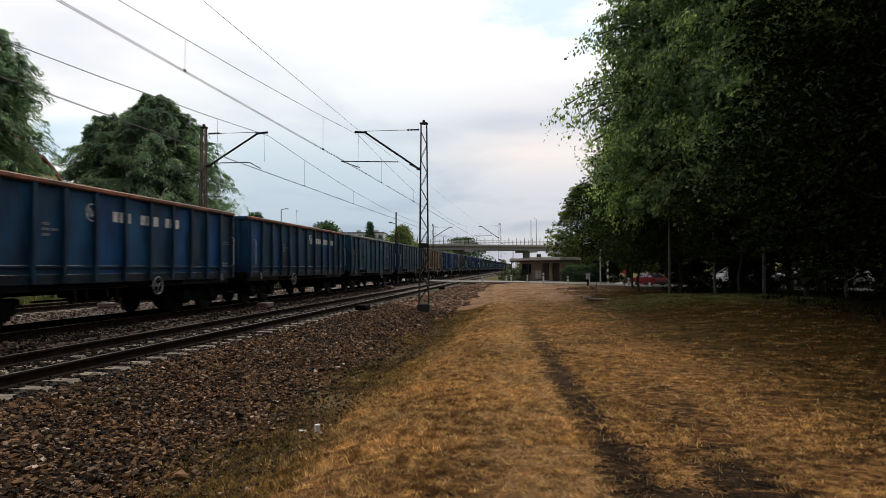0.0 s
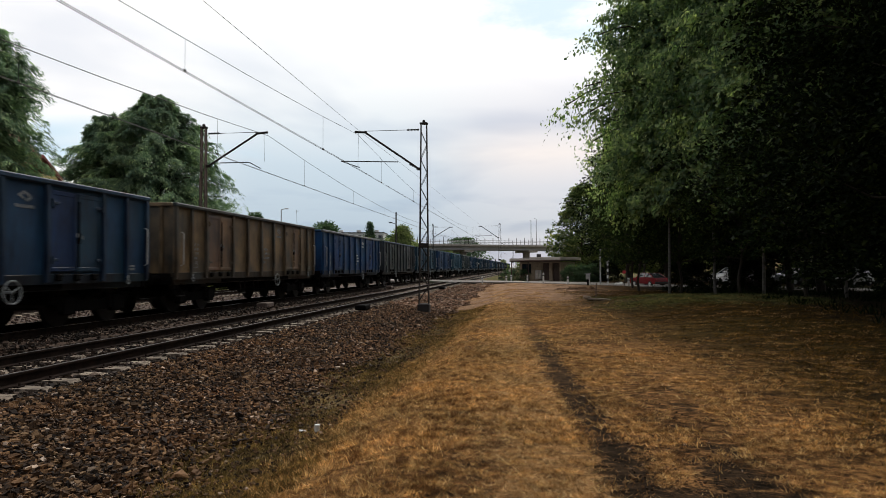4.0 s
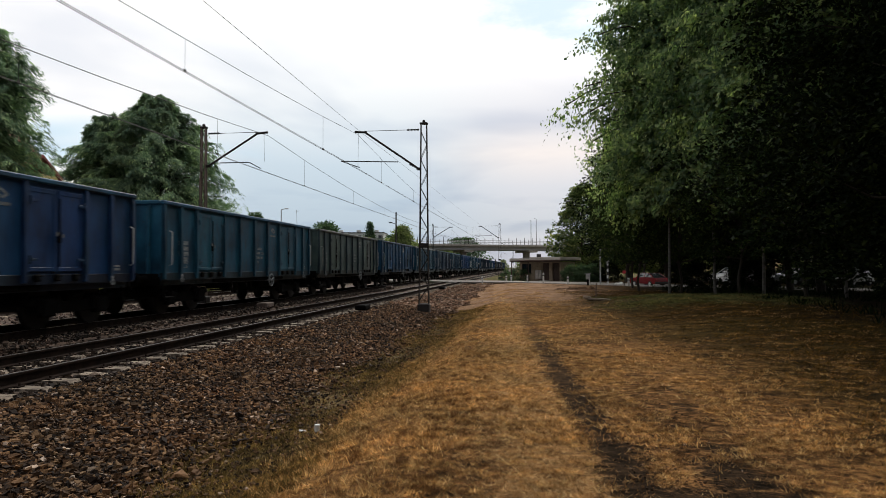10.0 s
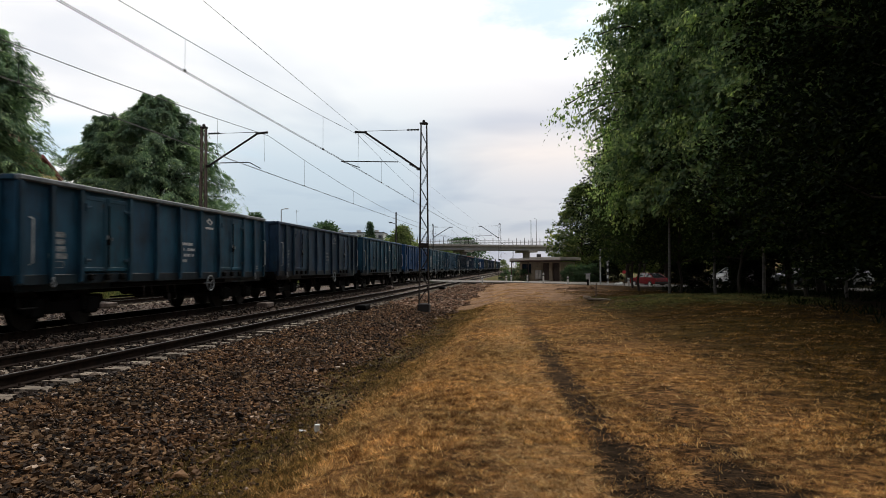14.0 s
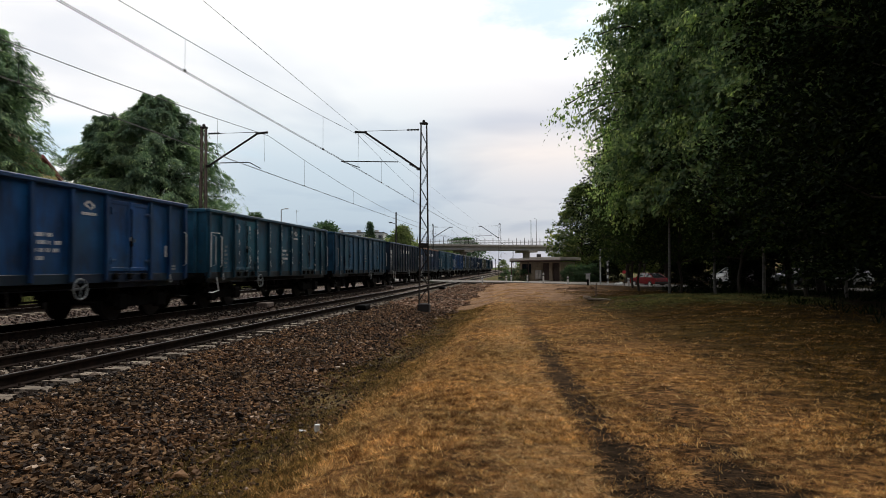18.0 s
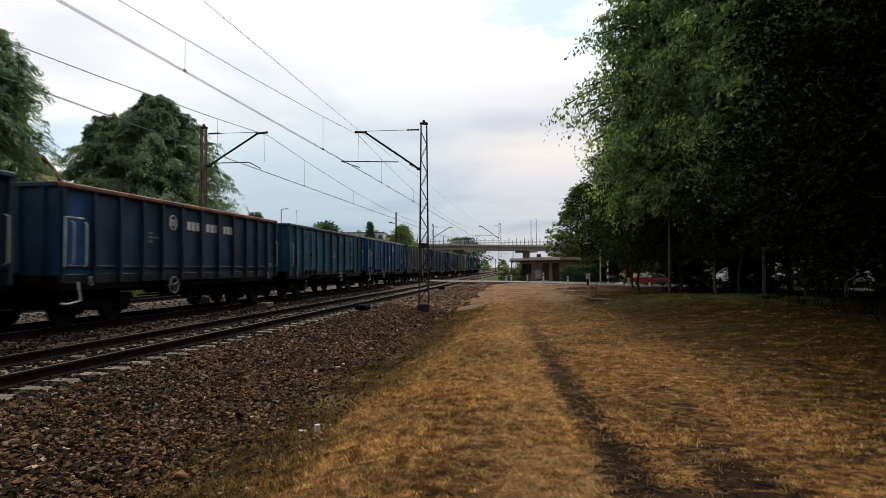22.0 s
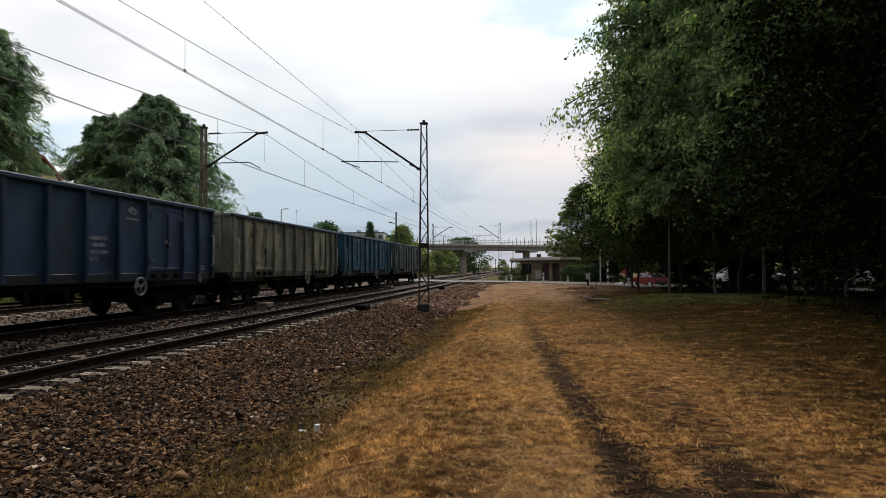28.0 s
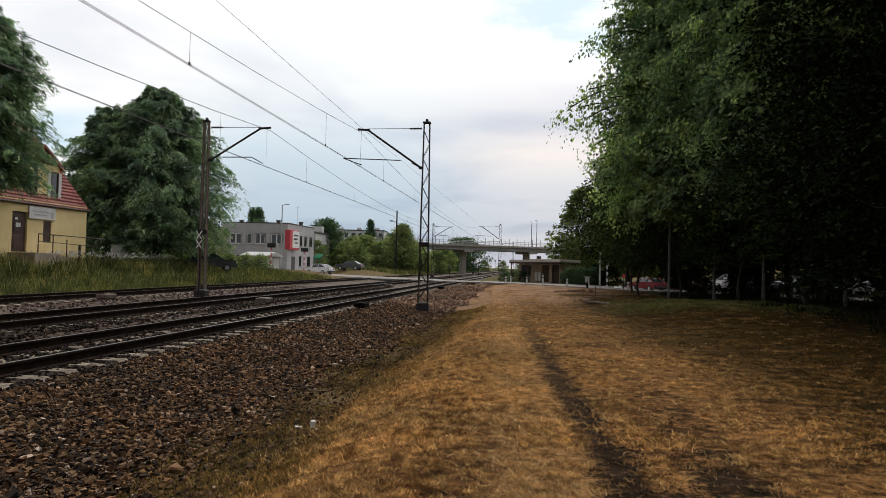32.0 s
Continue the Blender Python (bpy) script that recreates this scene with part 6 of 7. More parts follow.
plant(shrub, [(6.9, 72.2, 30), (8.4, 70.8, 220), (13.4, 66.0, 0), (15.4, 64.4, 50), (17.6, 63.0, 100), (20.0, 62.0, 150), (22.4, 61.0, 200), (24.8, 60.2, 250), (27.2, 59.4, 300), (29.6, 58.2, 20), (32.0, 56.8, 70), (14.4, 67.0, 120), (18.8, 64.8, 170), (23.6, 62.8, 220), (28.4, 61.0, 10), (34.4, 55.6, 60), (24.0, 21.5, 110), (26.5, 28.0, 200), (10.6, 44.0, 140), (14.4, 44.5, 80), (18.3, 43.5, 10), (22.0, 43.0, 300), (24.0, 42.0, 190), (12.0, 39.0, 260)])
single("wood_undergrowth", blades("wood_undergrowth", 26000, (8.8, 24.0), (14.0, 52.0), 0.30, 0.022, 36, ground_z, 0.8, lambda x, y, r: r.uniform(0, 1, len(x)) < 0.35 + 0.5 * np.sin(x * 1.3 + y) * np.sin(y * 0.7), 1.0, 8, (0.2, 0.2)), LEAF_SHADED, "low undergrowth at the foot of the trees, darkened for shade", "undergrowth", kind="stuff")
single("path_grit", stones("path_grit", 700, (0.6, 1.6), (4.2, 8.5), 0.014, 37, ground_z), STONE, "small stones on the bare dirt of the path", "gravel", kind="stuff")
low = tree("shrub", "small green shrub in front of the hut", 1.25, 0.8, 0.0, 0.02, BARK, LEAF_LEFT, 34, 70, 18, 0.12, 0.14, "round", "shrubs by the hut", "shrub")
low_bush = tree("bush", "dense dark green bush against the hut", 1.7, 1.0, 0.0, 0.03, BARK, LEAF_LEFT, 40, 150, 22, 0.14, 0.2, "round", "shrubs by the hut", "bush")
plant(low_bush, [(4.3, 70.8, 0), (5.5, 70.6, 100), (6.5, 70.4, 220)])
plant(low, [(-1.7, 74.4, 0), (-0.7, 73.9, 90), (-2.7, 75.2, 200), (5.6, 72.4, 30), (6.4, 71.8, 140)])
wood_far = tree("distant_tree", "hazy green tree of the distant wood", 11.0, 6.5, 0.5, 0.2, BARK, LEAF_LEFT, 32, 240, 16, 0.7, 0.9, "round", "distant trees")
far_spots = [(-20 - 9 * k + 5 * math.sin(k * 2.3), 215 + 14 * math.sin(k * 1.7) + 3 * k, k * 47.0) for k in range(14)] + [(14 + 10 * k, 215 + 12 * math.sin(k * 1.3) - 4 * k, k * 61.0) for k in range(9)] + [(-90 - 12 * k, 150 - 9 * k, k * 33.0) for k in range(8)]
plant(wood_far, far_spots)


# ---- buildings ----
def window(parent, c, w, h, axis, frame_mat, out=1.0, panes=2, name="window", bar=0.09):
    """A window set in a wall: frame with mullions and a dark pane; axis: the wall's normal ('x' or 'y')."""
    cx, cy, cz = c

    def put(m, u, z, su, sz, d, off):
        if axis == "x":
            m.box((cx + out * off, cy + u, cz + z), (d, su, sz), 0.008)
        else:
            m.box((cx + u, cy + out * off, cz + z), (su, d, sz), 0.008)
    f = Mesh()
    for z in (-h / 2, h / 2):
        put(f, 0, z, w, bar, 0.08, 0.02)
    for k in range(panes + 1):
        put(f, -w / 2 + w * k / panes, 0, bar, h, 0.08, 0.02)
    ob = part(name, f, frame_mat, parent, "framed window")
    g = Mesh()
    put(g, 0, 0, w - 0.04, h - 0.04, 0.03, 0.0)
    part("pane", g, GLASS, ob)
    s = Mesh()
    put(s, 0, -h / 2 - 0.06, w + 0.16, 0.05, 0.18, 0.06)
    part("sill", s, frame_mat, ob)
    return ob


def wall_with_gaps(m, length, z0, z1, thick, gaps):
    """A wall from u = 0 to length in the plane (u, z) at v = 0, with rectangular openings (u0, u1, za, zb)."""
    us = sorted({0.0, length, *[g[0] for g in gaps], *[g[1] for g in gaps]})
    zs = sorted({z0, z1, *[g[2] for g in gaps], *[g[3] for g in gaps]})
    h = thick / 2
    solid = {(i, j) for i in range(len(us) - 1) for j in range(len(zs) - 1)
             if not any(g[0] < (us[i] + us[i + 1]) / 2 < g[1] and g[2] < (zs[j] + zs[j + 1]) / 2 < g[3] for g in gaps)}
    ids = {}

    def at(i, j, v):
        if (i, j, v) not in ids:
            ids[i, j, v] = len(m.v)
            m.v.append((us[i], v * h, zs[j]))
        return ids[i, j, v]
    for i, j in sorted(solid):
        for v in (-1, 1):
            m.f.append((at(i, j, v), at(i + 1, j, v), at(i + 1, j + 1, v), at(i, j + 1, v)))
        for di, dj, p, q in ((-1, 0, (0, 0), (0, 1)), (1, 0, (1, 0), (1, 1)), (0, -1, (0, 0), (1, 0)), (0, 1, (0, 1), (1, 1))):
            if (i + di, j + dj) not in solid:
                m.f.append((at(i + p[0], j + p[1], -1), at(i + q[0], j + q[1], -1), at(i + q[0], j + q[1], 1), at(i + p[0], j + p[1], 1)))
    return m


def yellow_house():
    # long side faces the line; its far corner stands nearest to the crossing
    t = thing("house", "yellow plastered house with steep red tile roof", "house", pose(-28.3, 38.9, 0))
    gz, eave, ridge, L, D = 0.9, 4.72, 10.3, 15.0, 9.0
    front = wall_with_gaps(Mesh(), L, gz, eave, 0.3, [(5.0, 6.1, 1.75, 4.0), (3.1, 3.75, 2.35, 3.6), (9.5, 10.9, 2.4, 3.9)])
    part("wall", front, PLASTER_Y, t, at=pose(0, 0, 0, 0, 0, -90))
    side = Mesh().box((-D / 2, -0.15, (gz + eave) / 2), (D - 0.32, 0.3, eave - gz)).box((-D / 2, -L + 0.15, (gz + eave) / 2), (D - 0.32, 0.3, eave - gz)).box((-D, -L / 2, (gz + eave) / 2), (0.3, L, eave - gz))
    part("wall", side, PLASTER_Y, t)
    part("gable", Mesh().prism([(0.0, eave - 0.02), (-D / 2, ridge - 0.22), (-D, eave - 0.02)], -0.29, -0.01, "y").prism([(0.0, eave - 0.02), (-D / 2, ridge - 0.22), (-D, eave - 0.02)], -L + 0.01, -L + 0.29, "y"), PLASTER_Y, t)
    o = 0.18
    zr = eave - 0.1
    a, b, c, d = (o, o, zr), (-D - o, o, zr), (-D - o, -L - o, zr), (o, -L - o, zr)
    e, f = (-D / 2, o, ridge), (-D / 2, -L - o, ridge)
    low = [(x, y, z - 0.14) for x, y, z in (a, b, c, d)]
    part("roof", Mesh().add([a, b, c, d, e, f, *low, (e[0], e[1], ridge - 0.18), (f[0], f[1], ridge - 0.18)], [(1, 2, 5, 4), (3, 0, 4, 5), (0, 3, 9, 6), (1, 0, 6, 7), (2, 1, 7, 8), (3, 2, 8, 9), (0, 4, 10), (1, 10, 4), (2, 11, 5), (3, 5, 11), (0, 10, 6), (1, 7, 10), (3, 9, 11), (2, 11, 8), (6, 10, 11, 9), (7, 8, 11, 10)]), ROOF_RED, t, "gabled roof of dull red tiles")
    for k in range(24):
        u = (k + 0.5) / 25
        z = zr + (ridge - zr) * u + 0.015
        x = o + (-D / 2 - o) * u
        part("tile_course", Mesh().box((x + 0.03, (o - L - o + 0) / 2 - 0.0, z), (0.05, L + 2 * o - 0.04, 0.025)), ROOF_RED, t)
    part("gutter", Mesh().tube((o + 0.05, o, zr - 0.12), (o + 0.05, -L - o, zr - 0.12), 0.07, n=8).tube((o - 0.2, 0.05, zr - 0.15), (0.06, 0.05, zr - 0.5), 0.05, n=8).tube((0.08, 0.06, zr - 0.5), (0.08, 0.06, gz), 0.05, n=8), BROWN, t, "brown gutter and downpipe")
    # dormer
    dm = Mesh().box((-1.6, -3.45, 5.75), (2.6, 3.0, 2.5), 0.02)
    part("dormer", dm, PLASTER_Y, t)
    part("dormer_roof", Mesh().prism([(-5.15, 6.90), (-3.45, 8.15), (-1.75, 6.90), (-1.85, 6.78), (-3.45, 7.98), (-5.05, 6.78)], -3.6, -0.12, "x"), ROOF_RED, t)
    window(t, (-0.28, -2.45, 5.85), 0.55, 1.5, "x", BROWN, 1, 1)
    for yy in (-2.9, -2.0):
        part("window_shutter", Mesh().box((-0.26, yy, 5.85), (0.06, 0.26, 1.5), 0.01), LIGHT_WALL, t, "pale open window shutter")
    window(t, (-0.28, -4.25, 5.85), 0.7, 1.3, "x", BROWN, 1, 1)
    dr = part("door", Mesh().box((0.02, -5.55, 2.87), (0.08, 1.06, 2.2), 0.02).box((0.07, -5.55, 3.3), (0.03, 0.7, 0.9), 0.02).box((0.07, -5.55, 2.3), (0.03, 0.7, 0.7), 0.02), BROWN, t, "dark brown panelled entrance door")
    part("notice", Mesh().box((0.10, -5.6, 3.25), (0.012, 0.34, 0.24)).box((0.10, -5.75, 3.6), (0.012, 0.2, 0.14)), WHITE, dr, "white paper notices")
    part("shutter", Mesh().box((0.06, -3.42, 2.97), (0.08, 0.66, 1.27), 0.02), BROWN, t, "narrow closed brown shutter")
    window(t, (0.0, -10.2, 3.15), 1.4, 1.5, "x", BROWN, 1, 2)
    sg = part("signboard", Mesh().box((0.22, -3.95, 4.02), (0.07, 2.1, 0.72), 0.02), LIGHT_WALL, t, "pale blue-white signboard with unreadable lines")
    part("sign_lines", Mesh().box((0.262, -4.1, 4.1), (0.006, 1.3, 0.09)).box((0.262, -4.1, 3.92), (0.006, 1.0, 0.07)).box((0.262, -3.15, 3.95), (0.006, 0.24, 0.36)), GREY_WALL, sg)
    ramp = Mesh().box((1.0, -5.6, (gz + 1.72) / 2), (1.7, 1.6, 1.72 - gz), 0.03)
    ramp.prism([(-4.8, gz), (-4.8, 1.72), (-1.2, gz + 0.05), (-1.2, gz)], 0.3, 1.8, "x")
    part("ramp", ramp, BEIGE, t, "sloping concrete access ramp")
    for k in range(6):
        y = -6.2 + 1.12 * k
        z = 1.72 if y < -4.8 else 1.72 + (gz - 1.72) * (y + 4.8) / 3.6
        z = max(z, gz)
        part("rail_post", Mesh().box((1.85, y, z + 0.5), (0.12 if k in (3, 5) else 0.05, 0.12 if k in (3, 5) else 0.05, 1.0), 0.01), BROWN, t)
    part("handrail", Mesh().pipe([(1.85, -6.2, 2.75), (1.85, -1.0, 2.70), (1.85, -0.55, 2.68)], 0.03, 6).pipe([(1.85, -6.2, 2.35), (1.85, -1.0, 2.2)], 0.02, 6), BROWN, t)
    return t


yellow_house()


def grey_building():
    t = thing("office_building", "two-storey flat-roofed grey office building", "building", pose(-35.3, 93.2, 0.3))
    L, D, top = 10.3, 12.0, 7.0
    wins = [(0.8, 2.5, 3.95, 5.45), (3.4, 4.9, 3.95, 5.45), (5.45, 6.25, 3.95, 5.45), (7.1, 8.8, 3.95, 5.45), (1.6, 2.9, 0.8, 2.3), (7.1, 8.8, 0.8, 2.3)]
    part("wall", wall_with_gaps(Mesh(), L, -0.6, top, 0.3, wins), GREY_WALL, t, at=pose(0, 0.15, 0, 0, 0, 180))
    for a, b, c, d in wins:
        window(t, (-(a + b) / 2, 0.06, (c + d) / 2), b - a, d - c, "y", CLEAN_WHITE, -1, 2 if b - a > 1.2 else 1, "window", 0.17)
    rw = [(5.4, 6.4, 3.95, 5.45), (7.4, 8.5, 3.95, 5.45), (9.8, 11.2, 3.95, 5.45), (5.2, 6.2, 0.8, 2.3), (9, 10.4, 0.8, 2.3)]
    part("wall", wall_with_gaps(Mesh(), D - 0.3, -0.6, top, 0.3, [(a - 0.3, b - 0.3, c, d) for a, b, c, d in rw]), GREY_WALL, t, at=pose(-0.15, 0.3, 0, 0, 0, 90))
    for a, b, c, d in rw:
        window(t, (-0.06, (a + b) / 2, (c + d) / 2), b - a, d - c, "x", ROOF_FELT, 1, 1)
    part("wall", Mesh().box((-L / 2, D, top / 2 - 0.3), (L, 0.3, top + 0.6)).box((-L + 0.15, D / 2 + 0.1, top / 2 - 0.3), (0.3, D - 0.5, top + 0.6)), GREY_WALL, t)
    part("roof", Mesh().box((-L / 2, D / 2, top + 0.02), (L - 0.5, D - 0.3, 0.2)).box((-L / 2, 0.12, top + 0.08), (L + 0.16, 0.44, 0.1), 0.02).box((-0.12, D / 2, top + 0.085), (0.44, D + 0.1, 0.1), 0.02), ROOF_FELT, t, "flat dark roof with metal coping")
    for k, (x, y, h) in enumerate([(-3, 4, 0.7), (-5.5, 6, 0.5), (-1.2, 9, 0.8), (-8.5, 3, 0.6)]):
        part("roof_vent", Mesh().box((x, y, top + h / 2), (0.5, 0.5, h), 0.04).box((x, y, top + h), (0.66, 0.66, 0.08), 0.02), ROOF_FELT, t)
    part("aerial", Mesh().tube((-1.0, 7, top), (-1.1, 7, top + 3.2), 0.03, n=5).tube((-1.5, 7, top + 2.9), (-0.6, 7, top + 3.1), 0.015, n=4), GALV, t)
    sg = part("sign", Mesh().box((0.05, 1.9, 4.65), (0.8, 3.9, 2.9), 0.03), RED, t, "tall red corner sign with a white panel")
    pn = Mesh().box((0.462, 2.35, 4.75), (0.02, 2.8, 2.5))
    part("sign_panel", pn, CLEAN_WHITE, sg, "white panel with unreadable red and black marks")
    part("sign_marks", Mesh().box((0.48, 2.3, 5.35), (0.01, 2.0, 0.22)).box((0.48, 2.2, 4.8), (0.01, 1.6, 0.3)).box((0.48, 2.5, 4.25), (0.01, 1.4, 0.2)), BLACK, sg)
    part("entrance_door", Mesh().box((0.02, 2.6, 1.1), (0.1, 1.3, 2.2), 0.02), ROOF_FELT, t)
    part("annex", Mesh().box((-L - 2.5, 2.0, 2.4), (5.0, 8.0, 5.6), 0.03).prism([(-2.0, 5.2), (2.0, 6.4), (6.0, 5.2)], -L - 5.0, -L, "x"), LIGHT_WALL, t, "low light-grey annex")


grey_building()


def apartment(x, y, z, w, d, h, floors, cols, turn, mat=None):
    t = thing("apartment_building", "distant pale block of flats above the trees", "building", pose(x, y, z, 0, 0, turn), group="distant blocks of flats")
    part("wall", Mesh().box((0, 0, h / 2), (w, d, h), 0.05), mat or LIGHT_WALL, t)
    part("roof", Mesh().box((0, 0, h + 0.15), (w + 0.4, d + 0.4, 0.3), 0.05), ROOF_FELT, t)
    for k in range(3):
        part("roof_vent", Mesh().box((-w / 3 + k * w / 3, 0, h + 0.8), (1.6, 1.2, 1.2), 0.1), LIGHT_WALL, t)
    for i in range(floors):
        for j in range(cols):
            cx, cz = -w / 2 + w * (j + 0.5) / cols, h * (i + 0.5) / floors
            part("window", Mesh().box((cx, -d / 2 - 0.02, cz), (w / cols * 0.5, 0.1, h / floors * 0.5), 0.02), GLASS, t)


apartment(-63, 240, 0, 20, 12, 14.0, 4, 8, 5)
apartment(-84, 232, 0, 18, 12, 14.2, 4, 8, 8)
apartment(-40.0, 117, 0.3, 5, 9, 6.6, 2, 3, 0)
single("awning", Mesh().prism([(-0.9, 2.3), (0.0, 2.9), (0.0, 2.8), (-0.9, 2.15)], -0.7, 0.7, "x").box((-0.6, -0.85, 1.1), (0.06, 0.06, 2.2)).box((0.6, -0.85, 1.1), (0.06, 0.06, 2.2)), GREEN_CLOTH, "green market awning beside the grey building", "awning", pose(-33.6, 103.5, 0.2, 0, 0, -20))


def shed():
    t = thing("shed", "small white-walled shed with a pale ridge roof", "shed", pose(-30.2, 71.8, float(ground_z(-30.2, 71.8)), 0, 0, -14))
    part("wall", Mesh().box((0, 0, 0.75), (3.2, 2.4, 1.9), 0.03), LIGHT_WALL, t)
    part("roof", Mesh().prism([(-1.5, 1.62), (0.0, 2.05), (1.5, 1.62), (1.5, 1.54), (-1.5, 1.54)], -1.9, 1.9, "x"), LIGHT_WALL, t, "whitish sheet roof")
    part("door", Mesh().box((1.62, -0.3, 0.75), (0.05, 0.8, 1.6), 0.02), GREY_WALL, t)
    part("window", Mesh().box((-0.4, -1.21, 1.0), (0.9, 0.05, 0.5), 0.01), GLASS, t)


shed()


def hut():
    """The crossing keeper's hut: low walls under a broad flat roof."""
    t = thing("signal_hut", "low beige crossing keeper's hut with a broad flat roof", "hut", pose(1.2, 73.4, -0.12, 0, 0, -24) @ Matrix.Diagonal((0.74, 0.9, 1.0, 1.0)))
    front = wall_with_gaps(Mesh(), 6.6, 0, 2.15, 0.25, [(0.35, 1.9, 0.9, 1.95), (3.75, 4.75, 0.05, 2.05), (5.25, 6.35, 0.05, 2.05)])
    part("wall", front, HUT_WALL, t, at=pose(-3.3, 0, 0))
    part("wall", Mesh().box((-3.175, 2.25, 1.07), (0.25, 4.2, 2.15)).box((3.175, 2.25, 1.07), (0.25, 4.2, 2.15)).box((0, 4.45, 1.07), (6.6, 0.25, 2.15)), HUT_WALL, t)
    part("roof", Mesh().box((0, 1.7, 2.42), (7.9, 6.9, 0.24), 0.03), ROOF_FELT, t, "flat felted roof")
    fa = Mesh().box((1.6, -1.78, 2.50), (4.8, 0.08, 0.30), 0.015).box((-2.4, -1.80, 2.38), (3.2, 0.08, 0.26), 0.015).box((-3.99, 1.7, 2.38), (0.08, 6.9, 0.26), 0.015).box((3.99, 1.7, 2.50), (0.08, 6.9, 0.30), 0.015)
    part("fascia", fa, FASCIA, t, "weathered pale timber fascia")
    part("door", Mesh().box((0.95, 0.03, 1.03), (0.96, 0.08, 1.96), 0.02).box((0.95, -0.03, 1.4), (0.6, 0.03, 0.8), 0.02), BROWN, t, "dark brown wooden door")
    window(t, (-2.17, -0.02, 1.43), 1.5, 1.0, "y", BROWN, -1, 2)
    # dark panel colours in the shade of the open recess at the right
    part("door", Mesh().box((2.5, 0.16, 1.03), (1.06, 0.06, 1.96), 0.02).box((2.5, 0.12, 1.45), (0.7, 0.03, 0.8), 0.02), BROWN, t, "dark brown panel for the shade in the open recess")
    part("gutter", Mesh().tube((-3.95, -1.86, 2.24), (3.95, -1.86, 2.30), 0.06, n=8).box((0, -1.70, 2.22), (7.8, 0.10, 0.16), 0.02), BROWN, t, "dark eaves gutter and soffit board")
    part("step", Mesh().box((0.95, -0.5, 0.06), (1.5, 0.7, 0.16), 0.02), CONCRETE, t)
    for x in (-3.9, -1.2):
        part("roof_post", Mesh().box((x, -1.4, 1.1), (0.12, 0.12, 2.2), 0.02), BROWN, t)
    for x in (-0.35, 0.15):
        part("switch_cabinet", Mesh().box((x, -0.35, 0.75), (0.44, 0.3, 1.0), 0.03), FASCIA, t, "wall-side grey switch cabinet")
    part("chimney", Mesh().box((-1.5, 2.4, 2.75), (0.5, 0.5, 0.6), 0.03), ROOF_FELT, t)


hut()


# ---- road bridge ----
def bridge():
    a = math.degrees(math.atan2(15, 30))
    t = thing("road_bridge", "concrete road bridge across the railway with railings", "bridge", pose(-16.0, 160.0, 0, 0, 0, a))
    part("deck", Mesh().box((5, 0, 6.65), (150, 9.0, 0.5), 0.05), CONCRETE, t, "pale concrete deck edge")
    part("girder", Mesh().box((5, -3.2, 6.05), (150, 0.8, 0.9), 0.05).box((5, 3.2, 6.05), (150, 0.8, 0.9), 0.05), GREY_WALL, t, "shaded concrete girder")
    for x in (-30, 0, 17.0, 36.0):
        p = part("pier", Mesh().box((x, 0, 2.6), (1.3, 1.6, 6.0), 0.12), CONCRETE, t, "blocky concrete pier")
        part("pier_cap", Mesh().box((x, 0, 5.35), (2.4, 8.0, 0.5), 0.08), CONCRETE, p)
    for s in (-1, 1):
        part("railing", Mesh().tube((-70, s * 4.2, 7.85), (80, s * 4.2, 7.85), 0.05, n=6).tube((-70, s * 4.2, 7.4), (80, s * 4.2, 7.4), 0.03, n=5), GALV, t)
    tall = Mesh().box((0, 0, 0.85), (0.11, 0.11, 1.7), 0.02).made("railing_post")
    short = Mesh().box((0, 0, 0.6), (0.08, 0.08, 1.2), 0.02).made("railing_post")
    for k in range(110):
        part("railing_post", short if k % 2 else tall, MAST_STEEL, t, at=pose(-38 + 1.05 * k, -4.2, 6.85))
    for x, top in ((20.3, 13.6), (21.8, 14.0)):
        part("lamp_post", Mesh().tube((x, 3.8, 6.8), (x, 3.8, top), 0.09, 0.06, 6).tube((x, 3.8, top), (x - 0.5, 3.8, top + 0.1), 0.05, n=5), MAST_STEEL, t)


bridge()
single("embankment", Mesh().prism([(-20, -0.3), (0, 5.9), (10, 5.9), (30, -0.3)], 22, 90, "x"), GROUND, "grassy bridge embankment behind the hut", "embankment", pose(-5, 168, 0, 0, 0, 26))


# ---- trackside things ----
def on(x, y):
    return float(ground_z(x, y))


def post(x, y, h=0.75):
    t = thing("marker_post", "white concrete roadside marker post", "post", pose(x, y, on(x, y) - 0.05), group="marker posts at the crossing")
    part("shaft", Mesh().box((0, 0, h / 2), (0.16, 0.16, h), 0.02), WHITE, t)
    part("band", Mesh().box((0, 0, h * 0.78), (0.172, 0.172, 0.1), 0.02), BLACK, t)


for px, py, ph in [(-2.3, 66.6, 0.8), (-1.9, 69.9, 0.8), (-0.2, 65.0, 0.8), (1.3, 63.2, 1.05), (3.4, 60.3, 0.75), (5.1, 58.2, 0.8), (-4.7, 66.4, 0.8), (7.9, 54.6, 0.7)]:
    post(px, py, ph)

tp = thing("telegraph_pole", "grey concrete pole at the edge of the trees", "pole", pose(6.1, 58.6, on(6.1, 58.6)))
part("shaft", Mesh().tube((0, 0, -0.3), (0, 0, 3.05), 0.075, 0.06, 10), GALV, tp)
part("cap", Mesh().box((0, 0, 3.07), (0.16, 0.16, 0.05), 0.01), GALV, tp)

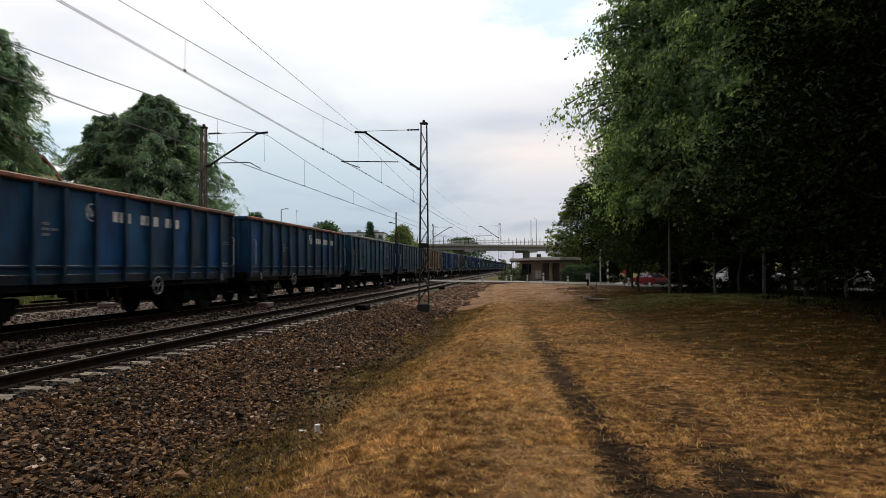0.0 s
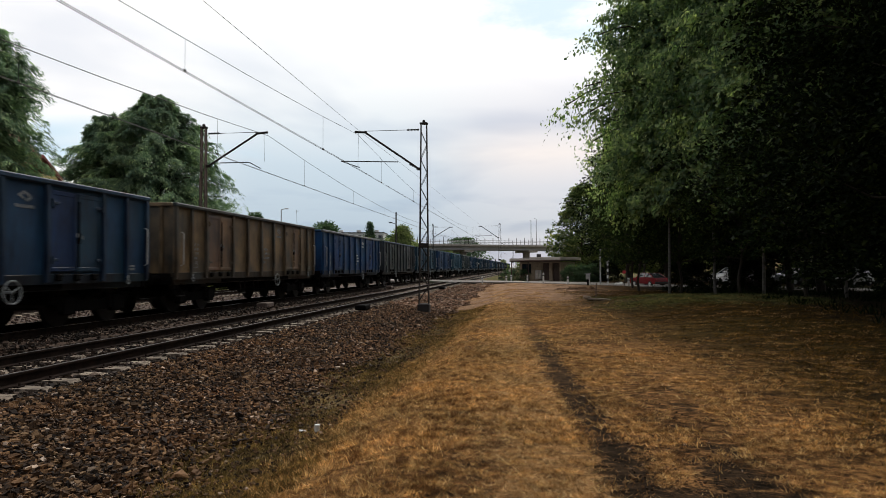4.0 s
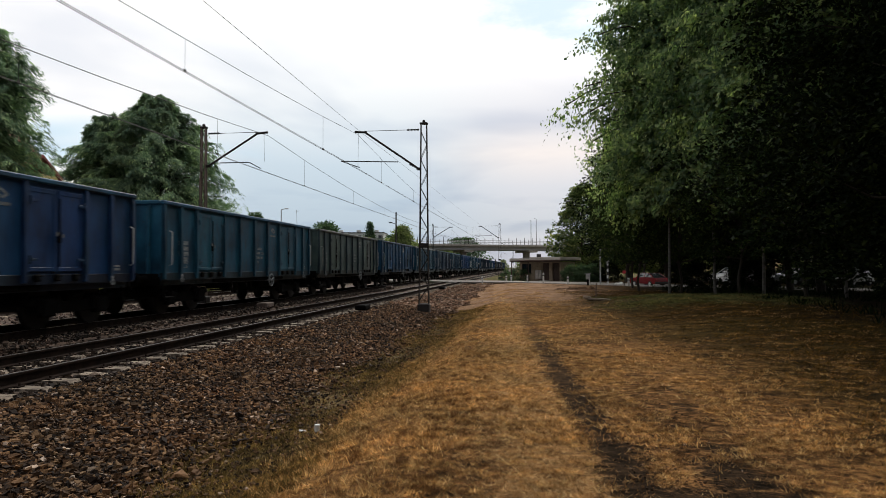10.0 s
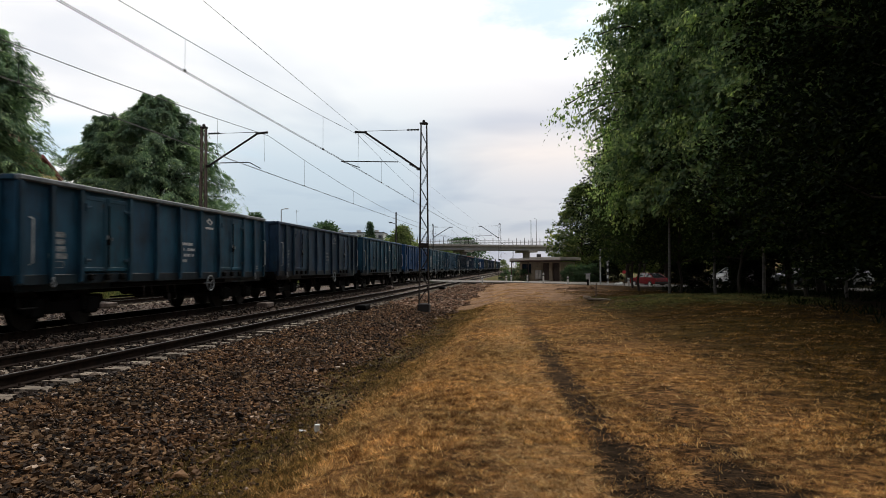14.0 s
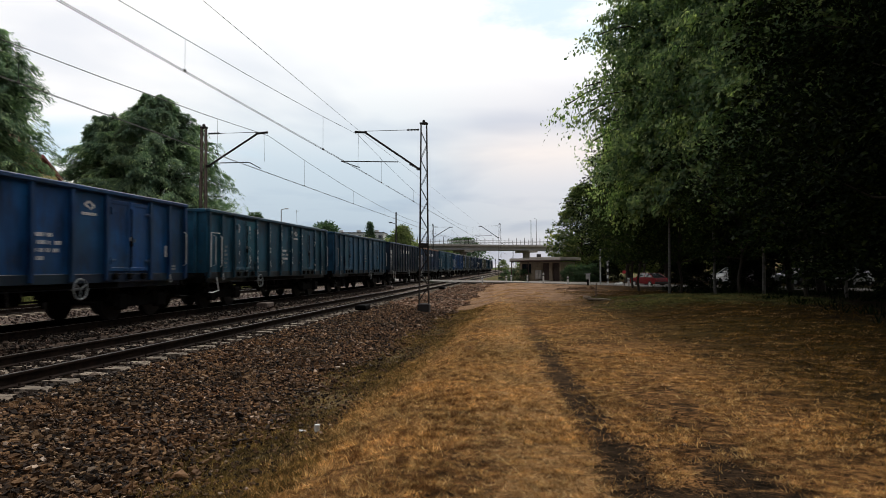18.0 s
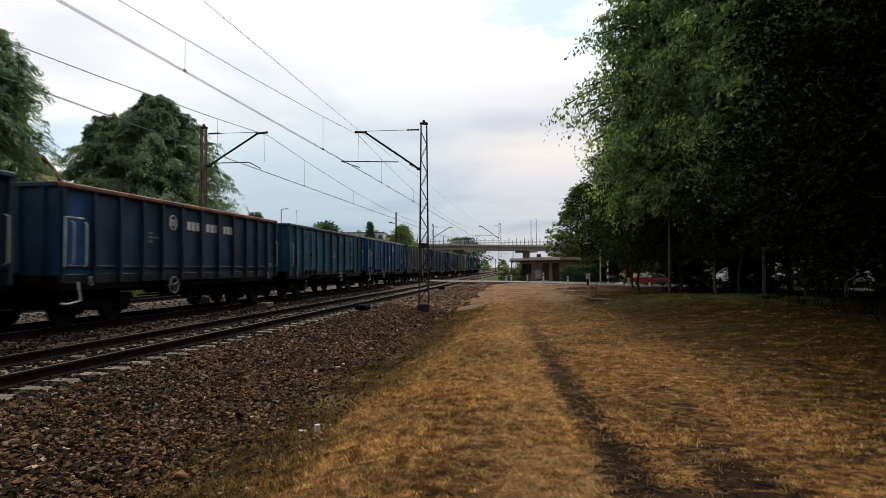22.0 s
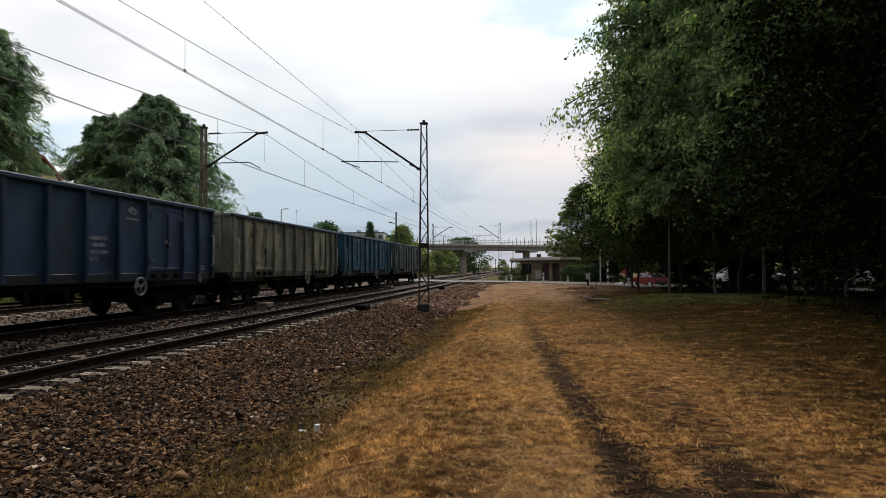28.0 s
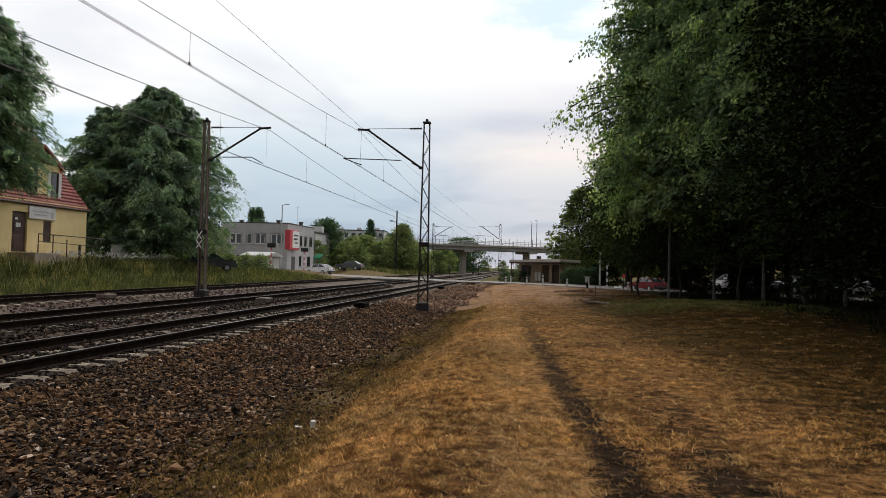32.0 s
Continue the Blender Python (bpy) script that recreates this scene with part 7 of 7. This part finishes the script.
cs = thing("crossing_barrier_signal", "black and white striped crossing signal post", "signal", pose(6.75, 58.9, on(6.75, 58.9)))
for k in range(7):
    part("stripe", Mesh().tube((0, 0, 0.28 * k), (0, 0, 0.28 * k + 0.28), 0.075, n=12), BLACK if k % 2 else WHITE, cs)
part("signal_head", Mesh().box((0, -0.02, 2.15), (0.3, 0.16, 0.36), 0.04).tube((0, -0.1, 2.18), (0, -0.26, 2.18), 0.09, n=10), GALV, cs)

rb = thing("relay_box", "grey metal relay box on a post", "relay box", pose(4.9, 57.0, on(4.9, 57.0)))
part("box", Mesh().box((0, 0, 0.72), (0.34, 0.24, 0.44), 0.03), GALV, rb)
part("hood", Mesh().box((0, 0, 0.96), (0.48, 0.30, 0.05), 0.02), GALV, rb)
part("leg", Mesh().box((0, 0, 0.2), (0.14, 0.14, 0.6), 0.02), UNDER, rb)

rs = thing("road_sign", "small dull red sign plate on a slim post", "sign", pose(7.8, 56.4, on(7.8, 56.4)))
part("post", Mesh().tube((0, 0, -0.2), (0, 0, 1.3), 0.025, n=8), MAST_STEEL, rs)
part("plate", Mesh().tube((0, -0.04, 1.12), (0, -0.06, 1.12), 0.15, n=20), RED, rs, "dull red round plate")

# Rounded white blocks for a pale patch of unknown kind by the road.
single("bundle", Mesh().box((0, 0, 0.13), (0.62, 0.34, 0.22), 0.08).box((0.28, 0.03, 0.2), (0.26, 0.24, 0.2), 0.07), CLEAN_WHITE, "low white shape standing in for an unidentified roadside object", "bundle", pose(7.3, 56.2, on(7.3, 56.2), 0, 0, 25))
sl = thing("drain_slab", "broken concrete drain slab lying in the dirt", "slab", pose(3.2, 31.6, on(3.2, 31.6), 0, 3, 12))
part("slab", Mesh().box((0, 0, 0.05), (1.1, 0.42, 0.11), 0.03), SLEEPER_CONCRETE, sl)
part("stub", Mesh().box((-0.55, 0.05, 0.12), (0.3, 0.3, 0.14), 0.03), SLEEPER_CONCRETE, sl)
single("marker_rod", Mesh().tube((0, 0, -0.1), (0.03, 0, 0.75), 0.025, n=6), RUSTY, "thin rusty marker rod in the grass", "rod", pose(3.35, 34.5, on(3.35, 34.5)))
tr = thing("dug_earth", "ragged heap of dark dug earth beside the road", "earth heap", pose(3.4, 46.5, on(3.4, 46.5), 0, 0, -12))
heap = Mesh()
for i in range(25):
    for j in range(8):
        hx, hy = -1.9 + 3.8 * i / 24, -0.8 + 1.6 * j / 7
        rim = max(0.0, 1 - (hx / 1.9) ** 2) * max(0.0, 1 - (hy / 0.8) ** 2)
        heap.v.append((hx, hy, -0.06 + rim * (0.16 + 0.30 * noise.noise((hx * 1.7, hy * 2.4, 4.0)) + 0.12 * noise.noise((hx * 6, hy * 6, 1.0)))))
heap.f += [(i * 8 + j, i * 8 + j + 1, i * 8 + j + 9, i * 8 + j + 8) for i in range(24) for j in range(7)]
part("heap", heap, SOIL, tr)

single("litter", Mesh().tube((0, 0, 0), (0.004, 0.0, 0.085), 0.028, 0.032, 12).tube((0.004, 0, 0.085), (0.004, 0.0, 0.092), 0.035, 0.033, 12), CLEAN_WHITE, "crushed white drinks cup in the ditch", "litter", pose(-2.52, 7.66, on(-2.52, 7.66)))
single("paper_scrap", Mesh().box((0, 0, 0.01), (0.09, 0.06, 0.015), 0.004), WHITE, "torn scrap of white paper on stones", "litter", pose(-2.78, 7.9, on(-2.78, 7.9) + 0.01, 0, 8, 20))
single("dry_stick", Mesh().pipe([(0, 0, 0.01), (0.16, 0.12, 0.03), (0.30, 0.28, 0.02)], 0.012, 5), CONCRETE, "pale bleached stick on the ditch edge", "stick", pose(-2.2, 9.8, on(-2.2, 9.8)))


def street_lamp(x, y, h, label):
    t = thing("street_lamp", label, "street lamp", pose(x, y, on(x, y)))
    part("pole", Mesh().tube((0, 0, -0.2), (0, 0, h), 0.11, 0.06, 10), GALV, t)
    part("arm", Mesh().tube((0, 0, h), (0.5, 0, h + 0.08), 0.045, n=8), GALV, t)
    part("lamp_head", Mesh().box((0.72, 0, h + 0.09), (0.5, 0.22, 0.11), 0.04), GALV, t)


street_lamp(-31.7, 81.6, 8.3, "tall grey street lamp by the grey building")
up = thing("utility_pole", "tall dark pole with a lamp bracket", "pole", pose(-24.0, 117.8, on(-24, 117.8)))
part("shaft", Mesh().tube((0, 0, -0.3), (0, 0, 11.2), 0.17, 0.12, 10), MAST_STEEL, up)
part("bracket", Mesh().tube((0, 0, 9.0), (-0.8, 0, 9.3), 0.05, n=6).box((-1.0, 0, 9.3), (0.6, 0.3, 0.2), 0.04), MAST_STEEL, up)


def crossing_light(x, y, turn, label):
    t = thing("crossing_light", label, "crossing signal", pose(x, y, on(x, y), 0, 0, turn), group="crossing signals")
    for k in range(7):
        part("stripe", Mesh().tube((0, 0, 0.36 * k), (0, 0, 0.36 * k + 0.36), 0.07, n=10), WHITE if k % 2 else RED, t)
    part("backboard", Mesh().box((0, 0, 2.75), (0.9, 0.08, 0.5), 0.06).tube((-0.28, 0, 2.75), (-0.28, -0.25, 2.75), 0.16, n=12).tube((0.28, 0, 2.75), (0.28, -0.25, 2.75), 0.16, n=12), BLACK, t, "black twin lamp board")
    part("side_board", Mesh().box((0.62, 0, 2.75), (0.22, 0.05, 0.55), 0.01), WHITE, t, "white edge board")


crossing_light(-28.0, 69.2, 20, "twin-lamp crossing signal on a striped post")
crossing_light(-28.8, 82.2, 20, "twin-lamp crossing signal beside the road")

wp = thing("warning_cross", "white crossed warning boards on a slim post", "sign", pose(-14.25, 27.2, -0.15), group="crossing signals")
part("post", Mesh().tube((0, 0, 0), (0, 0, 3.0), 0.03, n=6), MAST_STEEL, wp)
for zc in (2.35, 2.75):
    for s in (-1, 1):
        part("board", Mesh().box((0, -0.12 - 0.02 * s, zc), (0.44, 0.02, 0.05), 0.004, Matrix.Rotation(radians(s * 55), 3, "Y")), WHITE, wp)

gb = thing("wall_box", "grey cabinet standing beside the yellow house", "cabinet", pose(-29.0, 43.6, on(-29, 43.6)))
part("body", Mesh().box((0, 0, 0.7), (0.5, 0.9, 1.4), 0.03), GREY_WALL, gb)
part("lid", Mesh().box((0, 0, 1.43), (0.6, 1.0, 0.06), 0.02), GREY_WALL, gb)

single("white_flowers", leaf_cloud("white_flowers", [(random.Random(k).uniform(-27.8, -25.6), random.Random(k + 99).uniform(35.0, 46.0), float(ground_z(-26.5, 40)) + 0.85 + 0.12 * math.sin(k)) for k in range(110)], 9, (0.16, 0.16, 0.05), 0.10, 44), LIGHT_WALL, "clusters of small white umbel flowers on the bank", "flowers", kind="stuff")

# small line signals beyond the crossing
for x, y, h in ((-9.75, 128, 2.0), (-14.2, 118, 1.3), (-9.7, 190, 3.5)):
    t = thing("dwarf_signal", "small dark railway signal beside the track", "railway signal", pose(x, y, -0.15), group="railway signals")
    part("post", Mesh().tube((0, 0, 0), (0, 0, h), 0.07, n=8), MAST_STEEL, t)
    part("head", Mesh().box((0, 0, h + 0.25), (0.36, 0.2, 0.5), 0.05), BLACK, t)
    part("lens", Mesh().tube((0, -0.1, h + 0.3), (0, -0.14, h + 0.3), 0.1, n=10), WHITE, t)


# ---- cars ----
def car(x, y, z, turn, mat, label, size=1.0):
    t = thing("car", label, "car", pose(x, y, z, 0, 0, turn) @ Matrix.Scale(size, 4), group="cars near the crossing")
    low = [(-2.05, 0.35), (-2.08, 0.62), (-1.95, 0.88), (-1.0, 0.98), (1.35, 1.0), (2.0, 0.95), (2.06, 0.6), (2.0, 0.32)]
    part("body", Mesh().prism(low, -0.82, 0.82, "y"), mat, t)
    cab = [(-1.05, 0.96), (-0.35, 1.40), (0.85, 1.44), (1.75, 0.98)]
    vs = [(px_, s * (0.80 if pz < 1.2 else 0.62), pz) for s in (-1, 1) for px_, pz in cab]
    part("cabin", Mesh().add(vs, [(0, 1, 2, 3), (7, 6, 5, 4), (0, 4, 5, 1), (1, 5, 6, 2), (2, 6, 7, 3), (3, 7, 4, 0)]), GLASS, t, "dark car windows")
    part("roof", Mesh().box((0.25, 0, 1.43), (1.25, 1.26, 0.05), 0.02).tube((-1.02, -0.79, 0.98), (-0.36, -0.63, 1.41), 0.03, n=6).tube((-1.02, 0.79, 0.98), (-0.36, 0.63, 1.41), 0.03, n=6).tube((1.72, -0.79, 0.98), (0.85, -0.63, 1.43), 0.05, n=6).tube((1.72, 0.79, 0.98), (0.85, 0.63, 1.43), 0.05, n=6).tube((0.3, -0.80, 0.98), (0.3, -0.63, 1.43), 0.03, n=6).tube((0.3, 0.80, 0.98), (0.3, 0.63, 1.43), 0.03, n=6), mat, t)
    for wx in (-1.28, 1.25):
        for s in (-1, 1):
            w = part("wheel", Mesh().tube((wx, s * 0.66, 0.31), (wx, s * 0.85, 0.31), 0.31, n=18), RUBBER, t)
            part("rim", Mesh().tube((wx, s * 0.84, 0.31), (wx, s * 0.865, 0.31), 0.19, 0.17, 14), CHROME, w)
    for s in (-1, 1):
        part("headlight", Mesh().box((-2.03, s * 0.6, 0.72), (0.12, 0.34, 0.16), 0.03), WHITE, t)
        part("tail_light", Mesh().box((2.01, s * 0.62, 0.78), (0.08, 0.28, 0.22), 0.03), RED_LENS, t)
        part("mirror", Mesh().box((-0.7, s * 0.9, 1.02), (0.14, 0.16, 0.12), 0.03), mat, t)
    for bx in (-2.06, 2.05):
        part("bumper", Mesh().box((bx, 0, 0.45), (0.12, 1.56, 0.2), 0.04), BLACK, t)


car(9.9, 57.2, -0.2, -62, CAR_RED, "small red hatchback waiting on the road by the trees", 0.8)
for cx, cy, ct, cm, cl in [(16.8, 57.4, 30, CAR_WHITE, "white car parked behind the trees"), (21.6, 57.0, 30, CAR_DARK, "dark car parked behind the trees"), (25.2, 56.0, 40, CAR_WHITE, "white car glimpsed between trunks"), (29.5, 53.0, 40, CAR_DARK, "dark car glimpsed between trunks")]:
    car(cx, cy, on(cx, cy), ct, cm, cl)
car(-29.3, 90.2, 0.02, -22, CAR_WHITE, "white hatchback waiting at the crossing")
car(-27.6, 100.0, on(-27.6, 100), -8, CAR_DARK, "dark car passing beyond the crossing")
car(-26.4, 52.2, on(-26.4, 52.2) + 0.02, -150, CAR_DARK, "dark saloon parked behind tall grass")


# ---- what moves ----
def train_y(t):
    """Where the train's rear end stands on the line, in metres, as it gathers speed."""
    return 401.14 - 11.882 * t + 0.01398 * t * t - 0.000757 * t ** 3


def motions():
    n = len(WAGONS)
    for k, t in enumerate(WAGONS):
        back = (n - 1 - k) * 14.0365
        rows = [(s, pose(T2, train_y(s) - back - HALF, Z2)) for s in range(0, 33)]
        walk(t, rows)
        # wheels turn while the wagon rolls past the camera
        times = [i / 30 for i in range(0, 961) if -12 < train_y(i / 30) - back - HALF < 48]
        if not times:
            continue
        if times[0] > 0:
            times.insert(0, 0.0)
        if times[-1] < 32:
            times.append(32.0)
        y0 = train_y(times[1])
        for b in t.children:
            if not b.name.startswith("bogie"):
                continue
            for w in b.children:
                at = w.location.copy()
                rows = []
                for i, s in enumerate(times):
                    d = train_y(s) - y0
                    if i == 0 and len(times) > 2 and times[1] - s > 0.05:
                        d = 0.3
                    if i == len(times) - 1 and s - times[-2] > 0.05:
                        d = train_y(times[-2]) - y0 - 0.3
                    rows.append((s, pose(at.x, at.y, at.z, math.degrees(-d / 0.46))))
                walk(w, rows)


motions()
